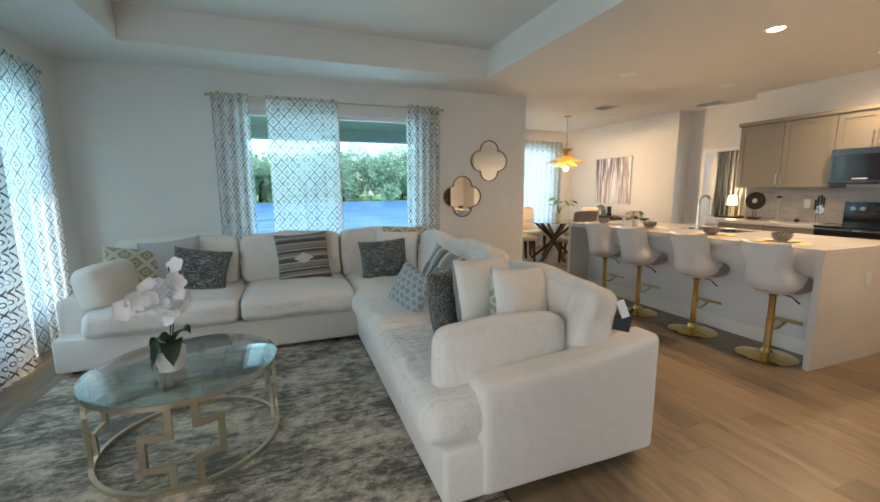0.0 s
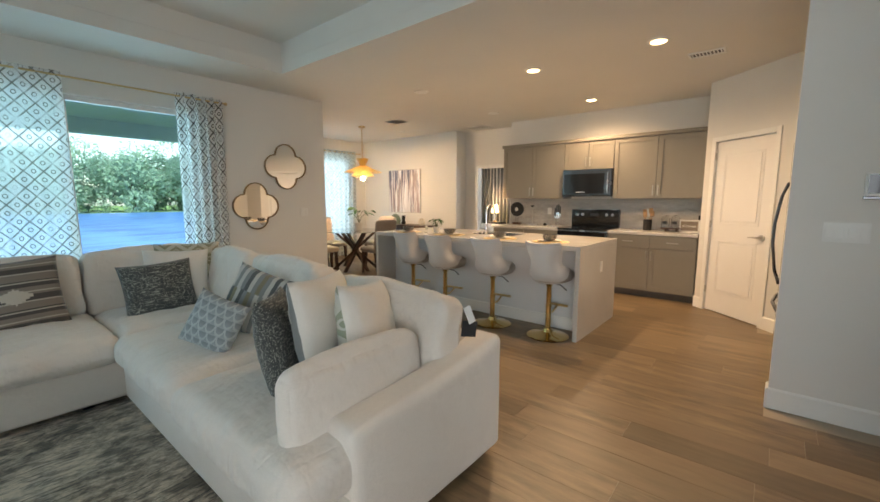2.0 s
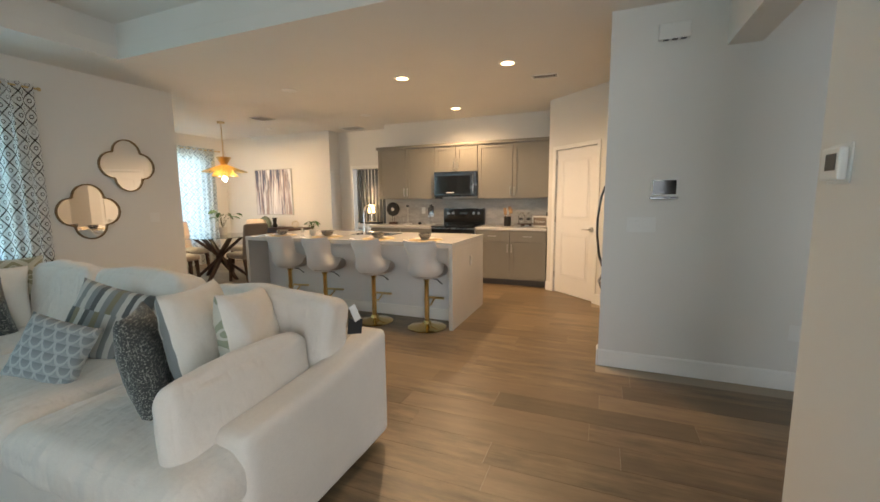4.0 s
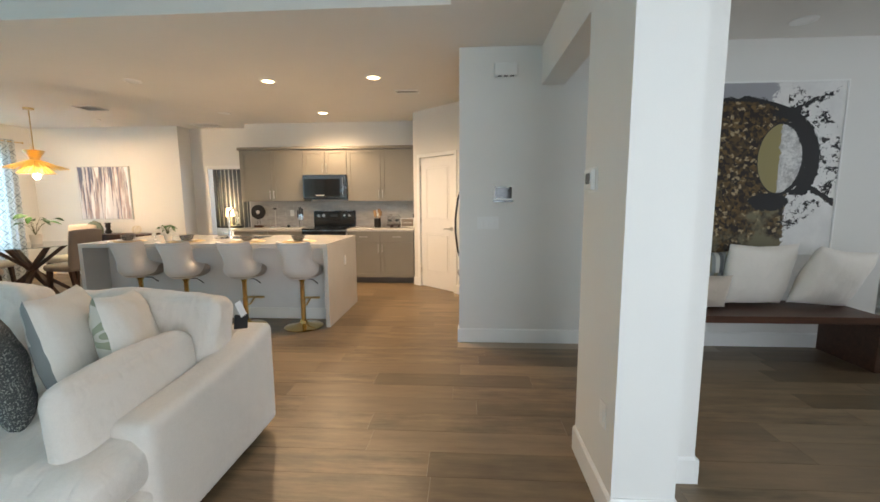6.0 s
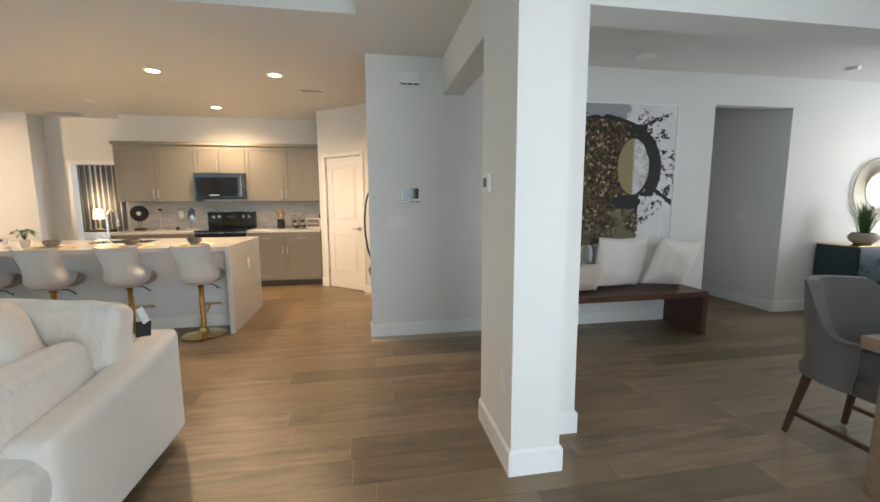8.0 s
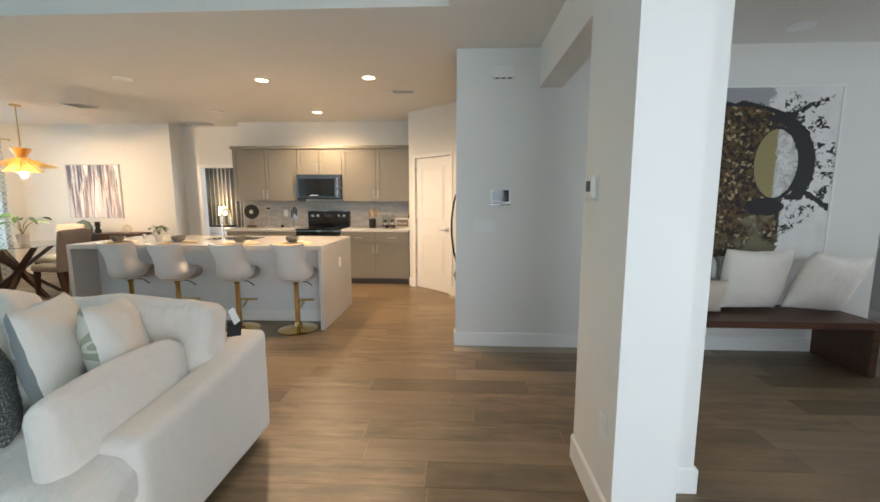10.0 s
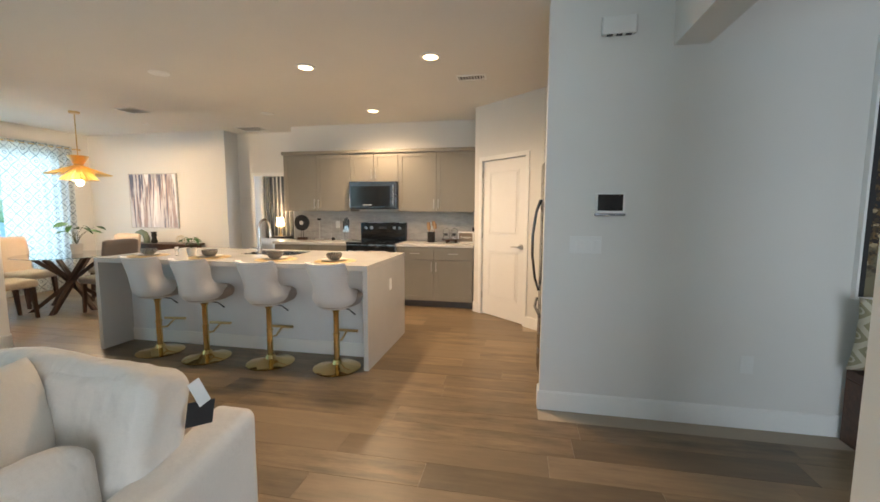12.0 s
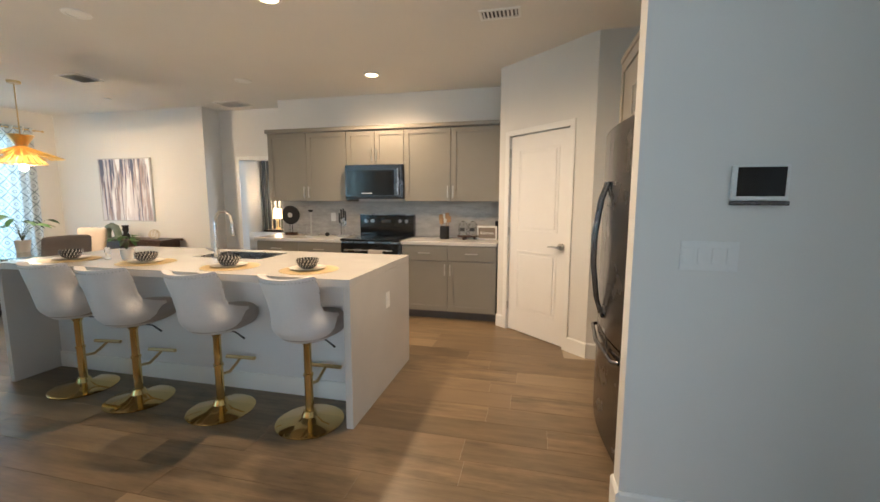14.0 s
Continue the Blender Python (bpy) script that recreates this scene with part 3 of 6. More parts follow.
# windows
def window(name, axis, a, b, z0, z1, at, split, inward):
    """A framed window in a wall; inward is the sign towards the room."""
    root = tagged(new(name), "white framed window over the back garden", "", "", "structure")

    def bx(u0, u1, d0, d1, c0, c1, bev=0.004):
        lo, hi = sorted((at + inward * d0, at + inward * d1))
        return box(u0, u1, lo, hi, c0, c1, bev) if axis == "x" else box(lo, hi, u0, u1, c0, c1, bev)

    f = 0.05
    bm = bx(a, a + f, -0.11, -0.05, z0, z1)
    part("window_frame", bm, WHITEP, root)
    part("window_frame", bx(b - f, b, -0.11, -0.05, z0, z1), WHITEP, root)
    part("window_frame", bx(a + f, b - f, -0.11, -0.05, z1 - f, z1), WHITEP, root)
    part("window_frame", bx(a + f, b - f, -0.11, -0.05, z0, z0 + f), WHITEP, root)
    part("window_sill", bx(a - 0.02, b + 0.02, -0.05, 0.02, z0 - 0.02, z0, 0.004), TRIM, root)
    edges = [a + f] + [s for s in split] + [b - f]
    for s in split:
        part("mullion", bx(s - 0.035, s + 0.035, -0.11, -0.05, z0 + f, z1 - f), WHITEP, root)
    for i in range(len(edges) - 1):
        u0, u1 = edges[i] + (0.035 if i else 0), edges[i + 1] - (0.035 if i < len(edges) - 2 else 0)
        g = part("pane", bx(u0, u1, -0.083, -0.077, z0 + f, z1 - f, 0), GLASS, root, "window glass tinted blue for the haze outside")
        g.visible_shadow = False
    return root


window("window_1", "x", -0.32, 1.92, 0.32, 2.33, YN, (0.80,), -1)
window("window_2", "y", 3.05, 5.0, 0.32, 2.33, XW, (4.02,), 1)
window("window_3", "x", 4.35, 6.2, 0.5, 2.33, 8.6, (5.27,), -1)

# bedroom beyond the far doorway
wall_run("wall_bedroom_far", 10.0, 10.13, 3.5, 7.2)
wall_run("wall_bedroom_side", 7.22, 10.0, 7.2, 7.33)
wall_run("wall_bedroom_near", 7.22, 10.0, 3.37, 3.5)
for y0, y1, z0, z1 in ((5.40, 5.455, 0, 2.045), (4.505, 4.56, 0, 2.045), (4.56, 5.40, 1.99, 2.045)):
    structure("door_casing", box(7.075, 7.0905, y0, y1, z0, z1, 0.003), TRIM, "white door casing")

# pantry door
pdoor = tagged(new("door_1"), "white two-panel pantry door with nickel lever", "door", "", "structure")
pdoor.matrix_basis = PM


def panel_door(parent, x0, x1, z0, z1, y):
    """Stiles and rails around two sunk panels with raised fields."""
    bm = box(x0, x1, y, y + 0.036, z0, z1)
    part("slab", bm, DOORP, parent)
    for c0, c1 in ((z0 + 0.24, z0 + 0.86), (z0 + 1.06, z1 - 0.14)):
        a, b = x0 + 0.115, x1 - 0.115
        fr = bmesh.new()
        for u0, u1, v0, v1 in ((a, b, c0, c0 + 0.012), (a, b, c1 - 0.012, c1), (a, a + 0.012, c0 + 0.012, c1 - 0.012), (b - 0.012, b, c0 + 0.012, c1 - 0.012)):
            box(u0, u1, y - 0.005, y - 0.0005, v0, v1, 0.002, fr)
        part("moulding", fr, DOORP, parent)
        part("panel", box(a + 0.035, b - 0.035, y - 0.006, y - 0.0005, c0 + 0.035, c1 - 0.035, 0.005), DOORP, parent)


panel_door(pdoor, D0 + 0.006, D1 - 0.006, 0.012, DT - 0.006, 0.018)
for a, b, c, d in ((D0 - 0.055, D0, 0, DT + 0.055), (D1, D1 + 0.055, 0, DT + 0.055), (D0, D1, DT, DT + 0.055)):
    part("casing", box(a, b, -0.014, -0.0005, c, d, 0.003), TRIM, pdoor)
for z in (0.22, 1.02, 1.82):
    part("hinge", box(D0 - 0.003, D0 + 0.007, -0.005, 0.017, z, z + 0.085, 0.002), NICKEL, pdoor, "dull metal hinge")
kn = tube([(D1 - 0.065, 0.012, 0.955), (D1 - 0.065, -0.05, 0.955)], 0.011)
tube([(D1 - 0.06, -0.05, 0.955), (D1 - 0.12, -0.052, 0.957), (D1 - 0.175, -0.048, 0.950)], [0.011, 0.009, 0.007], bm=kn)
tube([(D1 - 0.065, 0.017, 0.955), (D1 - 0.065, -0.003, 0.955)], 0.032, 20, bm=kn)
part("handle", kn, NICKEL, pdoor, "satin nickel lever handle", smooth=35)


# outside
structure("ground", box(-60, 60, 5.9, 120, -0.3, -0.18), plain("grass_ground", (0.10, 0.20, 0.04), 0.95, var=0.3, scale=0.8, grain=30), "mown green lawn behind the house")
structure("patio", box(-3, 7.5, 5.9, 9.3, -0.17, -0.06), plain("concrete", (0.55, 0.54, 0.52), 0.85), "concrete covered patio slab")
structure("patio_roof", box(-3.2, 3.4, 5.9, 9.3, 2.62, 2.8), plain("soffit_paint", (0.50, 0.66, 0.66), 0.8, var=0.03), "pale patio soffit")
structure("patio_beam", box(-3.2, 3.4, 9.0, 9.3, 2.40, 2.62), plain("fascia_paint", (0.48, 0.64, 0.64), 0.7, var=0.03), "pale patio roof beam")
# sky blue and dark reflection patches are painted into the water's base colour
wt = Tree("pond_water_painted_reflections")
rip = wt.noise(1, 4, wt.world(), (0.5, 1.6, 1), 0.6)
WATER = wt.done(wt.mix(wt.sharp(wt.noise(1, 5, wt.world(), (0.35, 0.9, 1), 0.7), 0.46, 0.58), (0.06, 0.19, 0.42), (0.012, 0.06, 0.21)), 0.3, 0, rip, 0.5, 0.05)
structure("pond", box(-50, 60, 14.6, 58, -0.26, -0.172), WATER, "calm pond beyond the lawn, reflections put into its blue")
# leaf colour is paled and blued to carry the distance haze
CROWN = Tree("hazed_tree_leaves")
hazed_leaf_col = CROWN.mix(CROWN.t.nodes.new("ShaderNodeNewGeometry").outputs["Random Per Island"], (0.26, 0.42, 0.31), (0.31, 0.47, 0.35))
leaf_sh = [CROWN.t.nodes.new(k) for k in ("ShaderNodeBsdfDiffuse", "ShaderNodeBsdfTranslucent", "ShaderNodeMixShader")]
CROWN.put(leaf_sh[0].inputs[0], hazed_leaf_col), CROWN.put(leaf_sh[1].inputs[0], hazed_leaf_col), CROWN.put(leaf_sh[2].inputs[0], 0.6)
CROWN.put(leaf_sh[2].inputs[1], leaf_sh[0].outputs[0]), CROWN.put(leaf_sh[2].inputs[2], leaf_sh[1].outputs[0])
CROWN.t.links.new(leaf_sh[2].outputs[0], CROWN.t.nodes["Material Output"].inputs[0])
CROWN = CROWN.mat
BARK = plain("bark", (0.10, 0.075, 0.05), 0.95, var=0.3, scale=8, strength=0.5)


def make_tree(x, y, hgt, spread, seed):
    rng = random.Random(seed)
    t = thing("garden_tree", "leafy green broad garden tree on the far bank of the pond", "tree", pose(x, y, -0.18), "trees on the far bank of the pond")
    bm = tube([(0, 0, 0), (0.05, 0.02, hgt * 0.3), (0, 0.1, hgt * 0.6)], [0.26, 0.2, 0.1], 8)
    for i in range(6):
        a = i * 1.05 + rng.random()
        tube([(0, 0, hgt * (0.25 + 0.05 * i)), (math.cos(a) * spread * 0.4, math.sin(a) * spread * 0.4, hgt * (0.45 + 0.05 * i)), (math.cos(a) * spread * 0.75, math.sin(a) * spread * 0.75, hgt * (0.6 + 0.04 * i))], [0.06, 0.035, 0.015], 6, bm)
    part("trunk", bm, BARK, t, smooth=True)
    vs, fs = [], []
    blobs = [(Vector((rng.uniform(-1, 1) * spread * 0.7, rng.uniform(-1, 1) * spread * 0.5, hgt * rng.uniform(0.1, 0.86))), rng.uniform(0.5, 1.0) * spread * 0.42) for _ in range(22)]
    for c, r in blobs:
        for _ in range(380):
            d = Vector((rng.gauss(0, 1), rng.gauss(0, 1), rng.gauss(0, 1))).normalized() * r * rng.uniform(0.65, 1.08)
            p = c + d
            s = rng.uniform(0.10, 0.24)
            u = Vector((rng.gauss(0, 1), rng.gauss(0, 1), rng.gauss(0, 1))).normalized() * s
            w = u.orthogonal().normalized() * s * 0.6
            k = len(vs)
            vs += [p - u, p + w, p + u, p - w]
            fs.append((k, k + 1, k + 2, k + 3))
    me = bpy.data.meshes.new("crown")
    me.from_pydata([tuple(v) for v in vs], [], fs)
    ob = new("crown", me)
    ob.parent = t
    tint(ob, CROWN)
    return t


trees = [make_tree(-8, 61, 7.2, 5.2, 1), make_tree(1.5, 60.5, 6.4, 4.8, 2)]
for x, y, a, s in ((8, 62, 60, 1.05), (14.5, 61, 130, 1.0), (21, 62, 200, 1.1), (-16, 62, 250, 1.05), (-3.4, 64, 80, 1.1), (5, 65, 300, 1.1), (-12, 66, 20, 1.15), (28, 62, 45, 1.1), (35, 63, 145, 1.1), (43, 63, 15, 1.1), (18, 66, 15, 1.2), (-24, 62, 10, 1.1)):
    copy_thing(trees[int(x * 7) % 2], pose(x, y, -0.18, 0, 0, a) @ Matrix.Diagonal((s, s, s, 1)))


# sofa
sofa = thing("sectional_sofa", "ivory L-shaped sectional sofa with loose feather cushions", "sofa")
SX0, SX1, SY0, SY1 = -1.52, 1.83, 1.66, 4.92
FX, FY = 0.68, 3.86
bm = box(SX0, SX1 - 0.02, FY, SY1, 0.05, 0.31, 0.025, seg=3)
part("base", bm, SOFA, sofa, smooth=40)
part("base", box(FX, SX1 - 0.02, SY0 + 0.012, FY - 0.004, 0.05, 0.31, 0.025, seg=3), SOFA, sofa, smooth=40)
part("back_frame", box(SX0, SX1, SY1 - 0.2, SY1, 0.312, 0.66, 0.04, seg=4), SOFA, sofa, smooth=40)
part("back_frame", box(SX1 - 0.2, SX1 - 0.002, SY0 + 0.2, SY1 - 0.205, 0.05, 0.645, 0.035, seg=4), SOFA, sofa, smooth=40)


def arm(x0, x1, y0, y1, z1, rise, r=0.045):
    """A padded arm whose top sweeps up towards the back."""
    bm = softbox(x1 - x0, y1 - y0, z1 - 0.05, r, 0.006, 24, 0.003, x0)
    for v in bm.verts:
        u = min(1, max(0, v.co.x / (x1 - x0) + 0.5))
        if v.co.z > -0.1:
            v.co.z += rise * (0.35 * u + 0.65 * u ** 3.0) * min(1, (v.co.z + 0.1) / 0.2)
    return bm


part("arm", arm(0.85, SX1, SY0 - 0.004, SY0 + 0.175, 0.565, 0.105, 0.042), SOFA, sofa, smooth=True, at=pose((0.85 + SX1) / 2, SY0 + 0.0855, 0.05 + 0.515 / 2))
part("arm", arm(SX0 - 0.003, SX0 + 0.2, FY + 0.12, SY1 - 0.205, 0.57, 0.0), SOFA, sofa, smooth=True, at=pose(SX0 + 0.0985, (FY + 0.12 + SY1 - 0.205) / 2, 0.05 + 0.26))


def seat(x, y, w, d, rot=0, s=0.0, pucker=0.0):
    bm = softbox(w, d, 0.2, 0.07, 0.035, 34, 0.013, s)
    for v in bm.verts:
        if v.co.z > 0 and pucker:
            k = math.exp(-((v.co.x + w * 0.28) / 0.16) ** 2 - ((v.co.y + 0.02) / 0.26) ** 2)
            v.co.z += pucker * k * math.sin(v.co.y * 95 + v.co.x * 14 + 3 * noise.noise(v.co * 6))
    part("seat_cushion", bm, SOFACUSHION, sofa, smooth=True, at=pose(x, y, 0.405, 0, 0, rot))


seat(-0.80, 4.27, 1.04, 0.98, 0, 1)
seat(0.20, 4.27, 0.94, 0.98, 0, 2)
seat(1.14, 4.25, 0.92, 0.94, 0, 3)
seat(1.11, 3.26, 0.98, 1.04, 0, 4)
seat(1.11, 2.20, 1.00, 1.04, 0, 5, 0.006)


def back(x, y, w, h, rz, lean, s, z=0.70, t=0.24, crown=0.02):
    part("back_cushion", softbox(w, t, h, 0.055, 0.02, 28, 0.015, s, crown=crown), SOFACUSHION, sofa, smooth=True, at=pose(x, y, z, lean, 0, rz))


back(-0.83, 4.66, 0.98, 0.46, 0, -12, 11)
back(0.16, 4.66, 0.94, 0.46, 1, -12, 12)
back(1.10, 4.66, 0.90, 0.48, -1, -11, 13)
back(1.52, 4.13, 0.80, 0.50, -90, -14, 14, 0.675, 0.22, 0.015)
back(1.52, 3.24, 0.86, 0.50, -92, -15, 15, 0.675, 0.22, 0.02)
back(1.545, 2.28, 0.98, 0.44, -89, -16, 16, 0.655, 0.21, 0.02)
part("arm_cushion", softbox(0.70, 0.12, 0.335, 0.058, 0.03, 26, 0.008, 17), SOFACUSHION, sofa, smooth=True, at=pose(1.06, 1.885, 0.585, -6, 0, 1))
part("arm_cushion", softbox(0.56, 0.22, 0.33, 0.09, 0.0, 14, 0.008, 18), SOFA, sofa, smooth=True, at=pose(-1.22, 4.12, 0.66, -12, 0, 80))
for x, y in ((SX0 + 0.1, FY + 0.1), (SX0 + 0.1, SY1 - 0.1), (FX + 0.1, SY0 + 0.12), (SX1 - 0.1, SY0 + 0.12), (SX1 - 0.1, SY1 - 0.1), (0.5, FY + 0.1)):
    part("foot", box(x - 0.03, x + 0.03, y - 0.03, y + 0.03, 0.013, 0.055, 0.004), BLACK, sofa, "short black foot")
part("care_tag", box(-0.045, 0.045, -0.002, 0.002, -0.04, 0.04, 0.001), BLACK, sofa, "black printed swing tag", at=pose(1.665, 1.757, 0.71, -4, 12, -20))
part("care_tag", box(-0.02, 0.02, -0.002, 0.002, -0.045, 0.045, 0.001), WHITEP, sofa, "white printed swing tag", at=pose(1.66, 1.752, 0.785, -6, -20, -20))


def scatter(label, material, w, h, t, m, seed, group="scatter cushions on the sofa", back=None):
    ob = single("throw_pillow", pillow_bm(w, h, t, seed), material, label, "pillow", group, True, m)
    if back:
        tint(ob, back)
        for f in ob.data.polygons:
            f.material_index = 1 if f.center.y < 0 else 0
    return ob


scatter("olive and cream lattice throw pillow on a sofa", OLIVE, 0.46, 0.46, 0.15, pose(-1.12, 4.38, 0.68, -20, 8, 14), 1)
scatter("plain grey-beige throw pillow on a sofa", PILLOWG, 0.5, 0.5, 0.16, pose(-0.86, 4.45, 0.71, -18, -6, -2), 2)
scatter("grey tweed throw pillow on a sofa", TWEED, 0.48, 0.44, 0.16, pose(-0.62, 4.30, 0.66, -22, 8, -8), 3)
scatter("dark brown striped kilim throw pillow on a sofa", KILIM, 0.50, 0.48, 0.15, pose(0.26, 4.40, 0.73, -17, -3, 2), 4)
scatter("cream lattice throw pillow in the sofa corner", OLIVE, 0.48, 0.48, 0.15, pose(1.30, 4.42, 0.76, -14, 0, -18), 5)
scatter("pale grey plain throw pillow in the sofa corner", PILLOWW, 0.46, 0.46, 0.15, pose(1.18, 4.32, 0.73, -16, 3, -12), 6)
scatter("grey tweed throw pillow in the sofa corner", TWEED, 0.48, 0.44, 0.16, pose(1.02, 4.20, 0.67, -18, -3, -4), 7)
scatter("pale blue-grey scalloped throw pillow lying forward", SCALLOP, 0.32, 0.31, 0.14, pose(0.95, 3.02, 0.66, -20, 20, -60), 8)
scatter("grey and cream striped throw pillow leaning on the cushions", STRIPE, 0.44, 0.43, 0.14, pose(1.24, 3.12, 0.70, -22, 16, -66), 9)
scatter("grey tweed throw pillow standing on edge", TWEED, 0.44, 0.46, 0.15, pose(0.98, 2.36, 0.70, -10, 3, 48), 10)
scatter("ivory throw pillow with a grey striped front", STRIPE, 0.48, 0.48, 0.20, pose(1.15, 2.23, 0.765, -12, 3, 27), 11, back=PILLOWW)
scatter("ivory throw pillow with a green lattice front", GREENLAT, 0.48, 0.46, 0.20, pose(1.29, 2.09, 0.735, -12, 8, 25), 12, back=PILLOWW)

# rug
single("area_rug", box(-1.48, 0.98, 1.25, 4.45, 0.0, 0.012, 0.004), RUG, "distressed grey and beige low-pile area rug under the sofa", "rug")

# coffee table
ct = thing("coffee_table", "round glass coffee table on a champagne metal fretwork base", "coffee table", pose(-0.42, 2.68, 0.0125))
CR = 0.455
part("tabletop", lathe([(0, 0.438), (CR - 0.012, 0.438), (CR - 0.004, 0.441), (CR, 0.447), (CR - 0.012, 0.450), (0, 0.450)], 72), TABLEGLASS, ct, "clear bevelled round glass top", smooth=30)


def hoop(r, z0, z1, w):
    return lathe([(r - w, z0), (r, z0), (r, z1), (r - w, z1), (r - w, z0)], 72)


part("top_ring", hoop(CR - 0.012, 0.414, 0.437, 0.02), CHAMP, ct, smooth=30)
part("floor_ring", hoop(CR - 0.012, 0.0, 0.022, 0.022), CHAMP, ct, smooth=30)
for k in range(4):
    a0 = k * math.pi / 2 + 0.14
    for path in ([(-0.12, 0.022), (-0.12, 0.13), (-0.38, 0.13), (-0.38, 0.28), (-0.12, 0.28), (-0.12, 0.414)],
                 [(0.12, 0.022), (0.12, 0.15), (0.36, 0.15), (0.36, 0.31), (0.12, 0.31), (0.12, 0.414)]):
        bm = bmesh.new()
        rows = []
        pts = []
        for (u0, z0), (u1, z1) in zip(path, path[1:]):
            n = max(1, int(abs(u1 - u0) / 0.07))
            pts += [(u0 + (u1 - u0) * i / n, z0 + (z1 - z0) * i / n) for i in range(n)]
        pts.append(path[-1])
        for i, (u, z) in enumerate(pts):
            q0, q1 = pts[max(0, i - 1)], pts[min(len(pts) - 1, i + 1)]
            d0 = Vector(((u - q0[0]) * CR, z - q0[1])) if i else Vector((0, 1))
            d1 = Vector(((q1[0] - u) * CR, q1[1] - z)) if i < len(pts) - 1 else Vector((0, 1))
            d0.normalize(), d1.normalize()
            nrm = Vector((-d0.y - d1.y, d0.x + d1.x))
            nrm = nrm.normalized() * 0.0155 / max(0.6, math.sqrt((1 + d0.dot(d1)) / 2))
            row = []
            for sg in (1, -1):
                uu, zz = u + sg * nrm.x / CR, min(0.4135, max(0.0225, z + sg * nrm.y))
                for rr in (CR - 0.014, CR - 0.032):
                    row.append(bm.verts.new((rr * math.cos(a0 + uu), rr * math.sin(a0 + uu), zz)))
            rows.append(row)
        for r_a, r_b in zip(rows, rows[1:]):
            for q in ((0, 1), (1, 3), (3, 2), (2, 0)):
                bm.faces.new((r_a[q[0]], r_a[q[1]], r_b[q[1]], r_b[q[0]]))
        for row in (rows[0], rows[-1]):
            bm.faces.new((row[0], row[1], row[3], row[2]))
        bmesh.ops.recalc_face_normals(bm, faces=bm.faces)
        part("fretwork_leg", bm, CHAMP, ct)


# kitchen island
isl = thing("kitchen_island", "white quartz waterfall kitchen island with pale panelled back", "kitchen island")
IX0, IX1, IY0, IY1 = 3.735, 4.86, 1.97, 4.80
SKX0, SKX1, SKY0, SKY1 = 4.34, 4.74, 3.02, 3.66
bm = bmesh.new()
for x0, x1, y0, y1 in ((IX0, SKX0, IY0, IY1), (SKX1, IX1, IY0, IY1), (SKX0, SKX1, IY0, SKY0), (SKX0, SKX1, SKY1, IY1)):
    box(x0, x1, y0, y1, 0.875, 0.92, 0, bm=bm)
part("worktop", bm, QUARTZ, isl)
part("waterfall_end", box(IX0, IX1, IY0, IY0 + 0.045, 0, 0.8745, 0.003), QUARTZ, isl)
part("waterfall_end", box(IX0, IX1, IY1 - 0.045, IY1, 0, 0.8745, 0.003), QUARTZ, isl)
part("back_panel", box(4.06, 4.10, IY0 + 0.046, IY1 - 0.046, 0.0, 0.8745), ISLANDP, isl)
bm = bmesh.new()
for x0, x1, y0, y1, z1 in ((4.101, IX1 - 0.04, IY0 + 0.046, SKY0 - 0.02, 0.8745), (4.101, IX1 - 0.04, SKY1 + 0.02, IY1 - 0.046, 0.8745), (4.101, IX1 - 0.04, SKY0 - 0.0195, SKY1 + 0.0195, 0.64)):
    box(x0, x1, y0, y1, 0.1, z1, bm=bm)
part("cabinet_body", bm, GREIGE, isl)
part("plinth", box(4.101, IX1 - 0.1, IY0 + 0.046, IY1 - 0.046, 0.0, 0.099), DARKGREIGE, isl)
part("skirting", box(4.046, 4.0595, IY0 + 0.046, IY1 - 0.046, 0.0, 0.13, 0.003), TRIM, isl)
bm = bmesh.new()
for x0, x1, y0, y1, z0, z1 in ((SKX0 + 0.001, SKX0 + 0.008, SKY0 + 0.001, SKY1 - 0.001, 0.68, 0.915), (SKX1 - 0.008, SKX1 - 0.001, SKY0 + 0.001, SKY1 - 0.001, 0.68, 0.915), (SKX0 + 0.008, SKX1 - 0.008, SKY0 + 0.001, SKY0 + 0.008, 0.68, 0.915), (SKX0 + 0.008, SKX1 - 0.008, SKY1 - 0.008, SKY1 - 0.001, 0.68, 0.915), (SKX0 + 0.001, SKX1 - 0.001, SKY0 + 0.001, SKY1 - 0.001, 0.67, 0.68)):
    box(x0, x1, y0, y1, z0, z1, bm=bm)
part("sink", bm, STEELL, isl, "undermount stainless steel sink")
out = thing("power_outlet", "white outlet plate on the island end", "outlet", None, "outlets and switches")
part("plate", box(4.31, 4.38, IY0 - 0.006, IY0 - 0.0005, 0.60, 0.715, 0.002), WHITEP, out)
for z in (0.635, 0.68):
    part("socket", box(4.33, 4.36, IY0 - 0.009, IY0 - 0.0062, z - 0.014, z + 0.014, 0.001), TRIM, out)

tap = thing("kitchen_tap", "chrome pull-down gooseneck kitchen tap on the island", "tap", pose(4.28, 3.36, 0.9205))
bm = lathe([(0, 0), (0.028, 0), (0.028, 0.012), (0.02, 0.02), (0.018, 0.10), (0, 0.10)], 24)
part("tap_base", bm, CHROME, tap, smooth=40)
pts = [(0, 0, 0.09), (0, 0, 0.26)] + [(0.09 - 0.09 * math.cos(a), 0, 0.28 + 0.09 * math.sin(a)) for a in [i * math.pi / 10 for i in range(0, 10)]] + [(0.185, 0, 0.26)]
part("spout", tube(pts, 0.012, 14), CHROME, tap, smooth=40)
